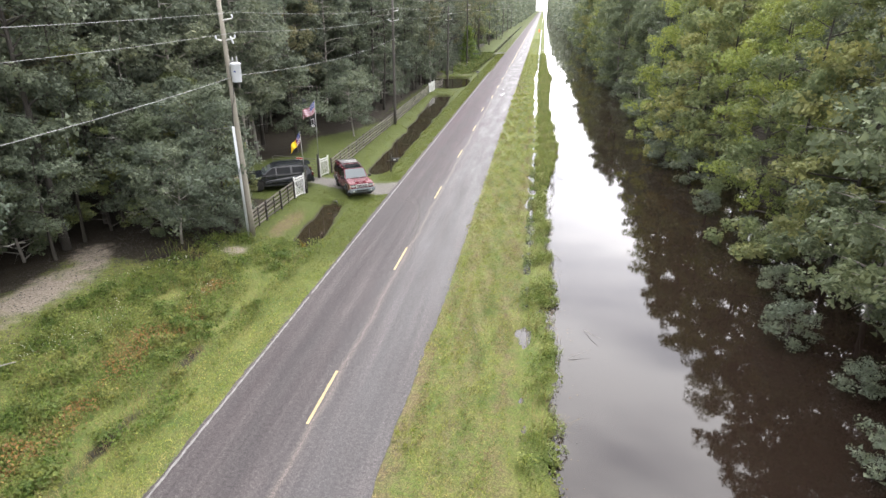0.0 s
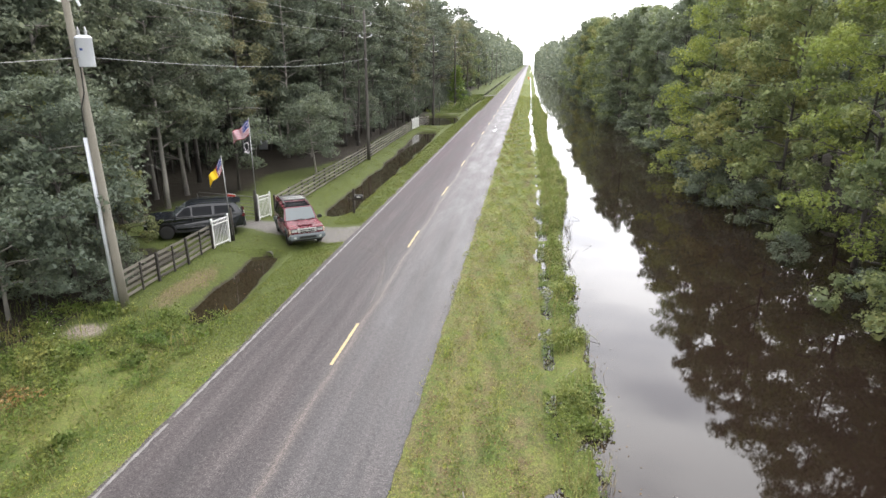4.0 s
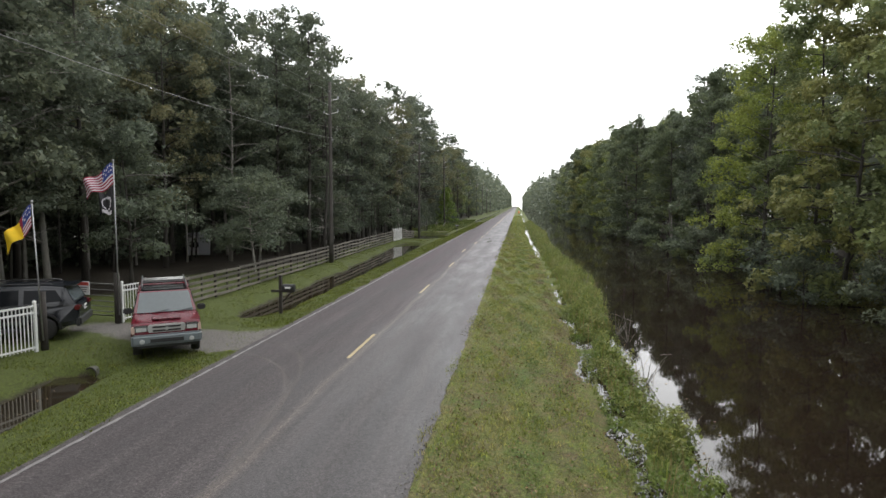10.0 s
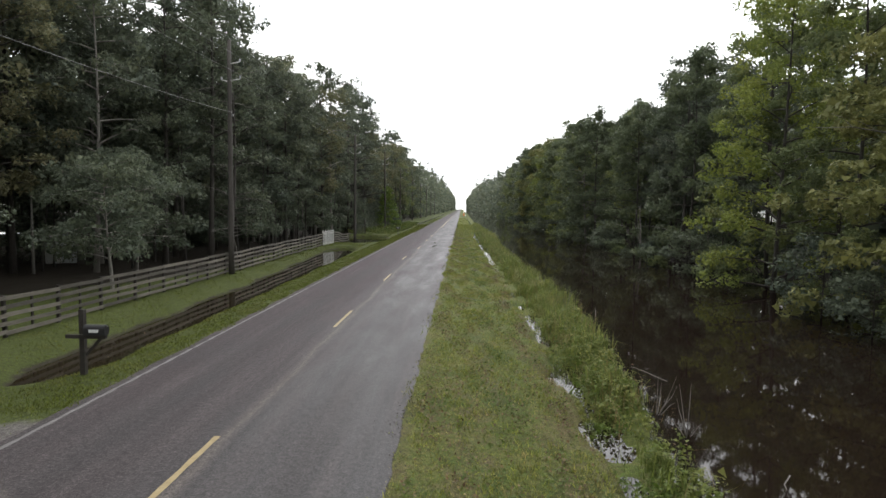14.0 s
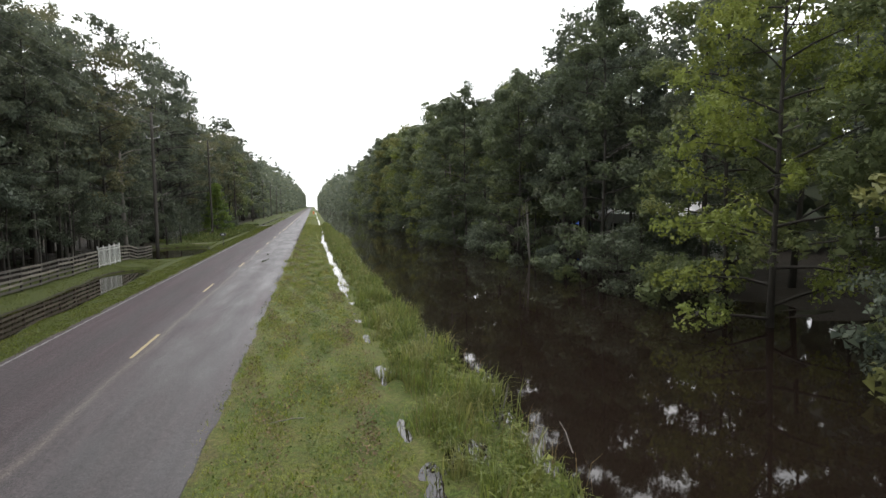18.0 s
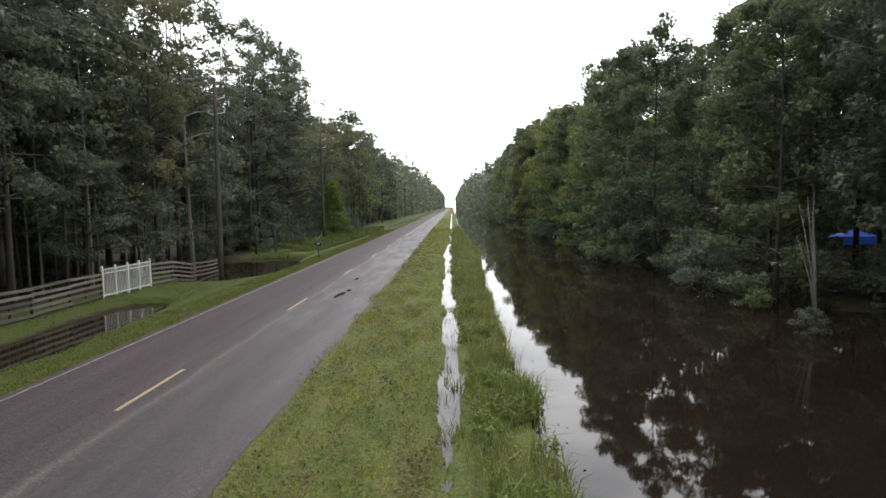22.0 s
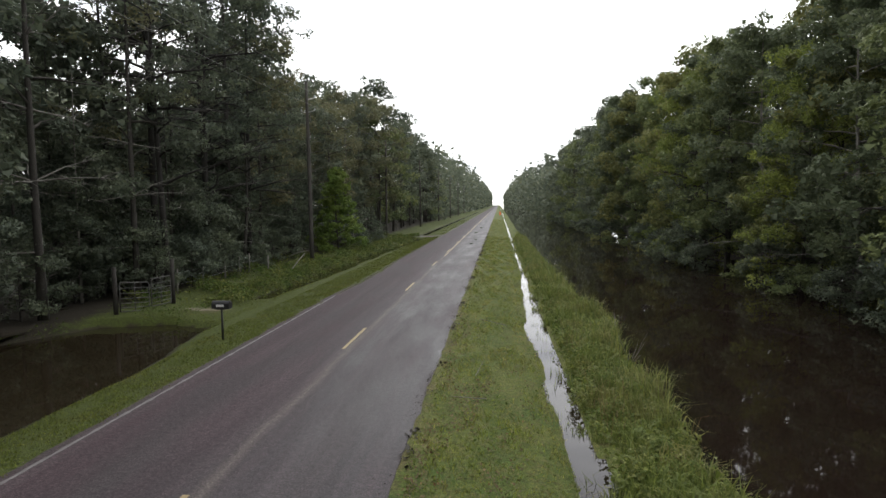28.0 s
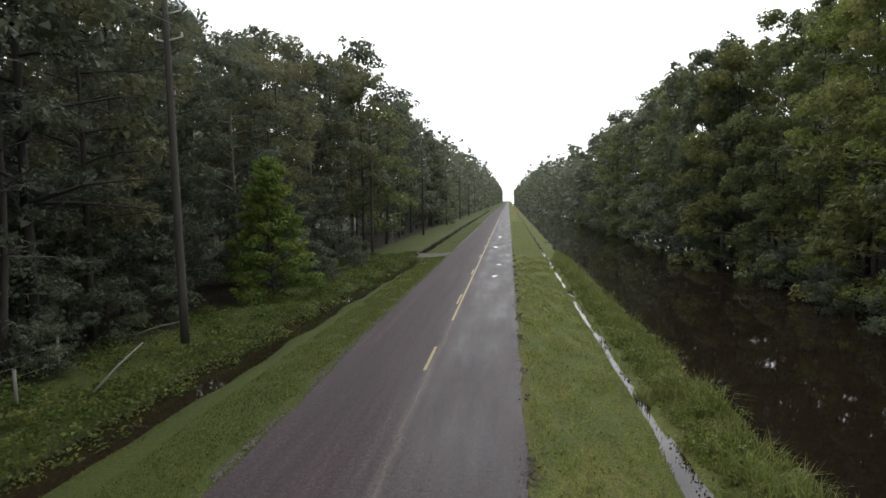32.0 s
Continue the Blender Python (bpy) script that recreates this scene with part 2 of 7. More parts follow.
tone_ = blend(n_, l_, ramp(n_, l_, seam_.outputs[0], [(0.02, (0.7,) * 3), (0.07, (0.34,) * 3), (0.2, (0, 0, 0))]), tone_, (0.10, 0.084, 0.074))
for at_ in (-1.9, 1.55):
    tr_ = n_.new("ShaderNodeMath")
    tr_.operation = "ADD"
    tr_.inputs[1].default_value = -at_
    ab_ = n_.new("ShaderNodeMath")
    ab_.operation = "ABSOLUTE"
    l_.new(add_.outputs[0], tr_.inputs[0])
    l_.new(tr_.outputs[0], ab_.inputs[0])
    tone_ = blend(n_, l_, ramp(n_, l_, ab_.outputs[0], [(0.1, (0.35,) * 3), (0.6, (0, 0, 0))]), tone_, (0.031, 0.028, 0.028))
tone_ = blend(n_, l_, 0.9, tone_, ramp(n_, l_, grit_, [(0.32, (0.2,) * 3), (0.5, (0.9,) * 3), (0.68, (2.6,) * 3)]), "MULTIPLY")
tone_ = blend(n_, l_, 0.8, tone_, ramp(n_, l_, mid_, [(0.3, (0.5,) * 3), (0.7, (1.5,) * 3)]), "MULTIPLY")
l_.new(tone_, b_.inputs["Base Color"])
wet_ = n_.new("ShaderNodeMath")
wet_.operation = "MULTIPLY"
l_.new(ramp(n_, l_, patch_, [(0.35, (0.45,) * 3), (0.6, (0.8,) * 3), (0.74, (1.0,) * 3)]), wet_.inputs[0])
l_.new(ramp(n_, l_, side_.outputs[0], [(0.25, (0.25,) * 3), (0.85, (1.0,) * 3)]), wet_.inputs[1])
l_.new(ramp(n_, l_, wet_.outputs[0], [(0.15, (0.75,) * 3), (0.7, (0.54,) * 3), (0.9, (0.44,) * 3), (1.0, (0.34,) * 3)]), b_.inputs["Roughness"])
bump(n_, l_, b_, grit_, 0.5, 0.014)

# ground: lawn, straw, sand, driveway gravel, dead leaves with tree shade painted in, mud, by painted masks of the
# terrain and noise
GROUND, n_, l_, b_ = shader("ground_cover", 0.9, 0.0, 0.2)


def mask(nm, lo, hi):
    a = n_.new("ShaderNodeAttribute")
    a.attribute_name = nm
    add = n_.new("ShaderNodeMath")
    add.operation = "ADD"
    sub = n_.new("ShaderNodeMath")
    sub.operation = "SUBTRACT"
    l_.new(noise_tex(n_, l_, 1.7, 5.0, 0.7), sub.inputs[0])
    sub.inputs[1].default_value = 0.5
    l_.new(a.outputs["Fac"], add.inputs[0])
    l_.new(sub.outputs[0], add.inputs[1])
    return ramp(n_, l_, add.outputs[0], [(lo, (0, 0, 0)), (hi, (1, 1, 1))])


g1_, g2_, g3_ = noise_tex(n_, l_, 0.55, 5.0, 0.65), noise_tex(n_, l_, 6.0, 4.0, 0.7), noise_tex(n_, l_, 55.0, 3.0, 0.8)
col_ = blend(n_, l_, ramp(n_, l_, g1_, [(0.35, (0, 0, 0)), (0.68, (1, 1, 1))]), (0.066, 0.102, 0.022), (0.14, 0.15, 0.04))
col_ = blend(n_, l_, ramp(n_, l_, g2_, [(0.46, (0, 0, 0)), (0.68, (0.7,) * 3)]), col_, (0.135, 0.115, 0.05))
col_ = blend(n_, l_, mask("lush", 0.3, 0.6), col_, (0.064, 0.08, 0.019))
col_ = blend(n_, l_, mask("straw", 0.35, 0.65), col_, (0.125, 0.1, 0.052))
# near-black brown: dead leaves, and tree shade put into the colour
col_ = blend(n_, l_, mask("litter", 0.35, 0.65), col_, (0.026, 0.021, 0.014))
col_ = blend(n_, l_, mask("mud", 0.5, 0.85), col_, (0.035, 0.03, 0.02))
col_ = blend(n_, l_, mask("sand", 0.42, 0.8), col_, (0.25, 0.212, 0.172))
col_ = blend(n_, l_, mask("gravel", 0.38, 0.72), col_, (0.135, 0.125, 0.115))
col_ = blend(n_, l_, 0.65, col_, ramp(n_, l_, g3_, [(0.3, (0.3,) * 3), (0.72, (1.6,) * 3)]), "MULTIPLY")
col_ = blend(n_, l_, 0.6, col_, ramp(n_, l_, noise_tex(n_, l_, 14.0, 4.0, 0.75), [(0.38, (0.3,) * 3), (0.64, (1.6,) * 3)]), "MULTIPLY")
l_.new(col_, b_.inputs["Base Color"])
bump(n_, l_, b_, g3_, 0.7, 0.04)


def water_mat(name, c, rough, ripple):
    m, n, l, b = shader(name, rough, 0.0, 0.5)
    b.inputs["IOR"].default_value = 1.33
    f = noise_tex(n, l, 0.25, 3.0)
    l.new(blend(n, l, f, c, tuple(v * 1.6 for v in c)), b.inputs["Base Color"])
    k = noise_tex(n, l, 2.6, 3.0, 0.55, (1.0, 0.55, 1.0))
    bump(n, l, b, k, ripple, 0.02)
    return m


CANAL = water_mat("tannin_water", (0.0095, 0.0062, 0.0046), 0.03, 0.05)
DITCH = water_mat("ditch_water", (0.014, 0.0105, 0.006), 0.03, 0.03)
FILM = water_mat("standing_water", (0.03, 0.028, 0.028), 0.02, 0.012)
YELLOW = worn("yellow_road_paint", (0.42, 0.32, 0.14), (0.22, 0.17, 0.09), 0.6, 5.0, relief=0.3)
WHITE_LINE = worn("white_road_paint", (0.26, 0.25, 0.24), (0.045, 0.042, 0.04), 0.65, 3.5, relief=0.3)
CREEP = worn("grey_edge_grit", (0.22, 0.2, 0.17), (0.1, 0.09, 0.075), 0.9, 4.0, relief=0.8)
CRUMB = worn("asphalt_crumb", (0.06, 0.055, 0.05), (0.12, 0.11, 0.1), 0.9, 4.0, relief=0.6)
DUST, n_, l_, b_ = shader("tyre_dust", 0.9, 0.0, 0.2)
b_.inputs["Base Color"].default_value = (0.3, 0.265, 0.235, 1)
l_.new(ramp(n_, l_, noise_tex(n_, l_, 9.0, 5.0, 0.8), [(0.42, (0, 0, 0)), (0.72, (0.32,) * 3)]), b_.inputs["Alpha"])
BOARD = worn("weathered_fence_board", (0.24, 0.217, 0.18), (0.045, 0.04, 0.035), 0.85, 3.0, relief=0.4, stretch=(2, 0.5, 6), each=0.45)
DARK_WOOD = worn("dark_damp_wood", (0.045, 0.038, 0.031), (0.022, 0.019, 0.016), 0.85, 5.0, relief=0.4)
POLE_NEW = worn("yellowed_treated_pine", (0.285, 0.262, 0.215), (0.19, 0.175, 0.145), 0.85, 2.0, relief=0.5, stretch=(5, 5, 0.4))
POLE_OLD = worn("dark_creosote_pine", (0.095, 0.085, 0.075), (0.05, 0.045, 0.04), 0.9, 2.0, relief=0.5, stretch=(5, 5, 0.4))
WHITE_PAINT = worn("white_enamel", (0.80, 0.80, 0.79), (0.66, 0.66, 0.64), 0.4, 3.0, relief=0.05)
GREY_PAINT = worn("pale_grey_enamel", (0.62, 0.64, 0.68), (0.5, 0.52, 0.56), 0.4, 3.0, relief=0.05)
STEEL = worn("galvanised_steel", (0.42, 0.42, 0.42), (0.27, 0.27, 0.27), 0.45, 8.0, 0.8, relief=0.1)
GATE_STEEL = worn("dull_grey_gate_steel", (0.16, 0.16, 0.155), (0.08, 0.075, 0.07), 0.55, 6.0, 0.5, relief=0.2)
CABLE = plain("grey_aluminium_cable", (0.22, 0.22, 0.22), 0.7)
BLACK = plain("black_plastic", (0.016, 0.016, 0.017), 0.5)
RUBBER = worn("tyre_rubber", (0.02, 0.02, 0.02), (0.032, 0.03, 0.028), 0.85, 8.0)
RED_CAR = worn("maroon_car_paint", (0.125, 0.008, 0.018), (0.09, 0.006, 0.014), 0.22, 1.5, relief=0.0, spec=0.7)
DARK_CAR = worn("charcoal_car_paint", (0.012, 0.014, 0.019), (0.009, 0.011, 0.015), 0.16, 1.5, relief=0.0, spec=0.7)
CLADDING = plain("grey_bumper_plastic", (0.13, 0.15, 0.16), 0.5)
SILVER = plain("silver_plastic", (0.42, 0.42, 0.41), 0.35, 0.3)
LENS = plain("clear_lamp_lens", (0.42, 0.43, 0.42), 0.1)
RED_LENS = plain("red_lamp_lens", (0.09, 0.006, 0.008), 0.15)
AMBER = plain("amber_lamp_lens", (0.55, 0.40, 0.33), 0.2)
TINT = plain("dark_tinted_glass", (0.006, 0.007, 0.009), 0.08, spec=0.14)
SCREEN = plain("windscreen_glass", (0.085, 0.1, 0.105), 0.06)
RIM = plain("alloy_rim", (0.22, 0.22, 0.225), 0.35, 0.8)
PLATE = plain("plate_white", (0.7, 0.7, 0.7), 0.4)
MARK = plain("dark_print", (0.05, 0.05, 0.06), 0.6)
CONCRETE = worn("stained_concrete", (0.30, 0.29, 0.27), (0.16, 0.155, 0.145), 0.9, 5.0, relief=0.5)
PIPE = worn("mossy_dark_concrete", (0.12, 0.115, 0.10), (0.05, 0.05, 0.042), 0.9, 6.0, relief=0.5)
FLAG_RED, FLAG_WHITE, FLAG_BLUE = plain("flag_red", (0.26, 0.018, 0.045), 0.8), plain("flag_white", (0.55, 0.52, 0.55), 0.8), plain("flag_blue", (0.03, 0.05, 0.2), 0.8)
FLAG_YELLOW, FLAG_BLACK = plain("flag_yellow", (0.78, 0.52, 0.02), 0.8), plain("flag_black", (0.02, 0.02, 0.022), 0.8)
SIGN_RED = plain("sign_red", (0.5, 0.06, 0.04), 0.5)
ORANGE = plain("orange_plastic", (0.75, 0.13, 0.02), 0.5)
TARP = plain("blue_tarp", (0.02, 0.10, 0.55), 0.5)
BARK = worn("grey_brown_bark", (0.075, 0.066, 0.056), (0.036, 0.032, 0.028), 0.95, 3.0, relief=0.8, stretch=(4, 4, 1))
DARK_BARK = worn("wet_dark_bark", (0.05, 0.044, 0.038), (0.022, 0.02, 0.018), 0.95, 3.0, relief=0.8, stretch=(4, 4, 1))
PALE_BARK = worn("pale_lichen_bark", (0.33, 0.31, 0.28), (0.14, 0.13, 0.115), 0.95, 2.5, relief=0.6, stretch=(3, 3, 1.2))
TWIG = worn("dead_grey_twig", (0.25, 0.235, 0.215), (0.15, 0.14, 0.125), 0.95, 4.0)
LEAF_CANAL = leafy("canal_leaves", (0.135, 0.168, 0.08), (0.18, 0.213, 0.092), (0.26, 0.28, 0.095), 0.4, edge=(0.5, 0.72))
LEAF_DEEP = leafy("deep_green_leaves", (0.112, 0.138, 0.084), (0.138, 0.166, 0.096), (0.185, 0.21, 0.098), 0.38, edge=(0.5, 0.72))
LEAF_OLIVE = leafy("olive_leaves", (0.165, 0.18, 0.075), (0.2, 0.21, 0.08), (0.27, 0.265, 0.088), 0.38, edge=(0.48, 0.7))
LEAF_WOOD = leafy("woodland_leaves", (0.108, 0.131, 0.1), (0.145, 0.168, 0.122), (0.18, 0.198, 0.122), 0.38)
LEAF_RUST = leafy("yellowing_leaves", (0.145, 0.158, 0.092), (0.178, 0.182, 0.1), (0.205, 0.19, 0.105), 0.4)
LEAF_DARK = leafy("dark_evergreen_leaves", (0.088, 0.112, 0.084), (0.124, 0.148, 0.104), (0.148, 0.168, 0.105), 0.36)
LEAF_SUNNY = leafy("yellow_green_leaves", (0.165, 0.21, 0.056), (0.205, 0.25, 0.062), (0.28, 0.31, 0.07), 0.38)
LEAF_YOUNG = leafy("bright_young_leaves", (0.13, 0.2, 0.045), (0.155, 0.225, 0.05), (0.2, 0.255, 0.055), 0.4)
GRASS = leafy("lawn_blades", (0.2, 0.238, 0.052), (0.225, 0.255, 0.058), (0.36, 0.305, 0.145), 0.45, patchy=1.6, edge=(0.47, 0.66), vary=2.0, tuft=0.55, drawn=(1.5, 0.3, 1.0))
LUSH = leafy("lush_lawn_blades", (0.19, 0.235, 0.044), (0.215, 0.255, 0.05), (0.34, 0.3, 0.11), 0.45, patchy=1.3, edge=(0.46, 0.7), vary=1.7, tuft=0.55, drawn=(1.6, 0.25, 1.0))
VERGE = leafy("lush_verge_blades", (0.102, 0.128, 0.022), (0.12, 0.146, 0.026), (0.17, 0.162, 0.048), 0.42, patchy=0.9, edge=(0.5, 0.7), vary=1.5, tuft=0.5)
REED = leafy("tall_grass_blades", (0.155, 0.198, 0.05), (0.18, 0.222, 0.058), (0.31, 0.28, 0.125), 0.5, patchy=0.8, edge=(0.48, 0.7), vary=1.7)
STRAW = leafy("dry_straw", (0.22, 0.17, 0.08), (0.26, 0.20, 0.10), (0.19, 0.15, 0.06), 0.3)
CLIPPING = leafy("brown_clippings", (0.10, 0.066, 0.034), (0.15, 0.10, 0.05), (0.2, 0.145, 0.075), 0.15, patchy=3.0, vary=1.6)
WEED = leafy("broad_weeds", (0.070, 0.105, 0.022), (0.085, 0.125, 0.028), (0.115, 0.15, 0.035), 0.35)
RUSTY = leafy("rust_brown_weeds", (0.27, 0.145, 0.055), (0.24, 0.14, 0.055), (0.2, 0.15, 0.06), 0.3, vary=1.6)
HERB = leafy("bank_herb_leaves", (0.075, 0.118, 0.026), (0.105, 0.152, 0.03), (0.21, 0.21, 0.062), 0.4, patchy=0.9, vary=1.7)
BANK_LEAF = leafy("bank_vine_leaves", (0.125, 0.17, 0.04), (0.155, 0.2, 0.048), (0.25, 0.255, 0.08), 0.4, patchy=1.1, vary=1.7)
BLOOM = plain("white_weed_flowers", (0.75, 0.74, 0.66), 0.8)

# ---- building helpers ----


class Shape:
    """Gathers vertices and faces of one mesh."""

    def __init__(self):
        self.v, self.f, self.k, self.mats = [], [], [], []

    def add(self, verts, faces, slot=0):
        o = len(self.v)
        self.v += [tuple(p) for p in verts]
        self.f += [tuple(i + o for i in q) for q in faces]
        self.k += [slot] * len(faces)
        return self

    def box(self, c, s, rot=None, slot=0):
        m = rot if rot is not None else Matrix.Identity(3)
        vs = [Vector(c) + m @ Vector((a * s[0] / 2, b * s[1] / 2, d * s[2] / 2)) for a in (-1, 1) for b in (-1, 1) for d in (-1, 1)]
        return self.add(vs, [(0, 1, 3, 2), (4, 6, 7, 5), (0, 4, 5, 1), (2, 3, 7, 6), (0, 2, 6, 4), (1, 5, 7, 3)], slot)

    def tube(self, pts, radii, sides=8, slot=0, caps=True):
        pts = [Vector(p) for p in pts]
        if isinstance(radii, (int, float)):
            radii = [radii] * len(pts)
        o, vs, fs = 0, [], []
        for i, p in enumerate(pts):
            d = (pts[min(i + 1, len(pts) - 1)] - pts[max(i - 1, 0)]).normalized()
            a = d.orthogonal() if abs(d.z) < 0.9 else Vector((1, 0, 0)) - d * d.x
            a.normalize()
            if abs(d.z) < 0.9:
                a = Vector((0, 0, 1)) - d * d.z
                a.normalize()
            b = d.cross(a)
            vs += [p + radii[i] * (math.cos(2 * math.pi * j / sides) * a + math.sin(2 * math.pi * j / sides) * b) for j in range(sides)]
        for i in range(len(pts) - 1):
            for j in range(sides):
                k = (j + 1) % sides
                fs.append((i * sides + j, i * sides + k, (i + 1) * sides + k, (i + 1) * sides + j))
        if caps:
            fs.append(tuple(reversed(range(sides))))
            fs.append(tuple(range((len(pts) - 1) * sides, len(pts) * sides)))
        return self.add(vs, fs, slot)

    def lathe(self, profile, sides=20, axis="z", c=(0, 0, 0), slot=0):
        """Profile of (radius, height) turned round an axis through c."""
        vs, fs = [], []
        for r, h in profile:
            for j in range(sides):
                a = 2 * math.pi * j / sides
                p = (r * math.cos(a), r * math.sin(a), h)
                if axis == "y":
                    p = (p[0], h, p[1])
                elif axis == "x":
                    p = (h, p[0], p[1])
                vs.append(Vector(p) + Vector(c))
        for i in range(len(profile) - 1):
            for j in range(sides):
                k = (j + 1) % sides
                fs.append((i * sides + j, i * sides + k, (i + 1) * sides + k, (i + 1) * sides + j))
        fs.append(tuple(range(sides)))
        fs.append(tuple(range((len(profile) - 1) * sides, len(profile) * sides)))
        return self.add(vs, fs, slot)

    def mesh(self, name, mats, smooth=False):
        me = bpy.data.meshes.new(name)
        me.from_pydata(self.v, [], self.f)
        for m in mats if isinstance(mats, (list, tuple)) else [mats]:
            me.materials.append(m)
        if len(me.materials) > 1:
            me.polygons.foreach_set("material_index", self.k)
        if smooth:
            me.polygons.foreach_set("use_smooth", [True] * len(me.polygons))
        me.update()
        return me


def part(name, shape, material, parent=None, label="", smooth=False, at=None):
    """Links a shape as one mesh object, under a thing or a part where one is given."""
    me = shape if isinstance(shape, bpy.types.Mesh) else shape.mesh(name, material, smooth)
    ob = new(name, me)
    if parent is not None:
        ob.parent = parent
    if at is not None:
        ob.matrix_basis = at
    if label:
        ob["label"] = label
    return ob


def rounded(shape, name, material, width=0.02, segments=2, angle=0.5):
    """A shape's mesh with its sharp edges bevelled."""
    bm = bmesh.new()
    tmp = shape.mesh(name, material)
    bm.from_mesh(tmp)
    bmesh.ops.remove_doubles(bm, verts=bm.verts, dist=1e-4)
    bmesh.ops.recalc_face_normals(bm, faces=bm.faces)
    edges = [e for e in bm.edges if e.is_manifold and e.calc_face_angle(0) > angle]
    bmesh.ops.bevel(bm, geom=edges, offset=width, segments=segments, affect="EDGES", clamp_overlap=True)
    bm.to_mesh(tmp)
    bm.free()
    tmp.polygons.foreach_set("use_smooth", [False] * len(tmp.polygons))
    return tmp


def bulk(name, verts, faces, material, smooth=False):
    """A mesh from arrays of vertices and of triangles or quads."""
    me = bpy.data.meshes.new(name)
    verts, faces = np.asarray(verts, np.float32), np.asarray(faces, np.int32)
    n, k = faces.shape
    me.vertices.add(len(verts))
    me.vertices.foreach_set("co", verts.ravel())
    me.loops.add(n * k)
    me.loops.foreach_set("vertex_index", faces.ravel())
    me.polygons.add(n)
    me.polygons.foreach_set("loop_start", np.arange(0, n * k, k, dtype=np.int32))
    me.polygons.foreach_set("use_smooth", np.full(n, smooth))
    me.materials.append(material)
    me.update(calc_edges=True)
    return me


def thing(name, label, category, group="", at=None, kind=""):
    ob = new(name)
    if at is not None:
        ob.matrix_basis = at
    return tagged(ob, label, category, group, kind)


def wobble(x, y, scale, seed=0.0):
    """Smooth noise about -1 to 1 for arrays, from sums of sines."""
    x, y = np.asarray(x, float) * scale + seed, np.asarray(y, float) * scale + seed * 1.7
    return (np.sin(x * 1.3 + 1.7 * np.sin(y * 0.9)) + np.sin(y * 1.1 + 1.5 * np.sin(x * 1.2 + 2)) + 0.6 * np.sin(2.3 * x + 1.9 * y)
            + 0.4 * np.sin(4.1 * x - 3.3 * y + 1.0)) / 2.4

# ---- ground, road and water ----


def ss(a, b, x):
    t = np.clip((np.asarray(x, float) - a) / (b - a), 0, 1)
    return t * t * (3 - 2 * t)


WATER_CANAL, WATER_DITCH = -0.30, -0.40
DITCH_Y = [-60, 29.8, 31.2, 36, 38.3, 39.2, 45.2, 46.2, 47.6, 65, 84, 91, 92.8, 94, 98.6, 99.6, 102, 107, 114, 117.4, 118.6, 122, 123.4, 136, 150, 171, 175, 176.5, 180, 182, 420, 430]
DITCH_X = [-5.7, -6.0, -6.2, -6.6, -6.9, -6.7, -6.0, -6.1, -6.15, -6.5, -7.2, -7.7, -7.6, -7.5, -8.4, -8.6, -8.3, -9.5, -9.5, -8.9, -8.3, -7.0, -7.35, -7.3, -7.1, -6.3, -6.3, -6.5, -6.8, -6.8, -7.0, -7.0]
DITCH_W = [-0.5, -0.5, 0.6, 0.72, 0.6, -1.6, -1.6, 0.2, 0.78, 0.9, 1.25, 1.3, 0.8, -1.6, -1.6, 0.9, 2.3, 4.0, 3.5, 2.2, -1.6, -1.6, 0.3, 0.8, 0.75, 0.6, 0.35, -1.6, -1.6, 0.4, 0.5, -1.0]
STRIP_Y = [-60, 15, 30, 41, 48, 60, 70, 79, 100, 112, 118, 124, 136, 400]
STRIP_X = [6.8, 6.8, 6.7, 6.72, 6.75, 6.62, 6.5, 6.5, 6.3, 6.3, 6.1, 6.2, 6.3, 6.3]
STRIP_W = [-0.2, -0.12, 0.06, 0.24, 0.16, -0.04, -0.1, 0.24, 0.26, 0.3, 0.36, 0.28, 0.1, 0.0]
BANK_Y = [-60, 19, 32, 41, 51.6, 57, 67, 79, 90, 112, 118, 126, 146, 400]
BANK_X = [8.0, 8.0, 7.9, 7.6, 8.3, 8.9, 8.5, 8.2, 8.1, 8.5, 8.95, 8.4, 8.0, 8.0]
EDGE_Y = [-80, 30, 45, 53, 58, 63, 71, 76, 115, 125, 400]
EDGE_X = [-18.5, -17.5, -17.5, -18.5, -19.5, -16.8, -14.2, -12.6, -12.3, -12.8, -13.0]


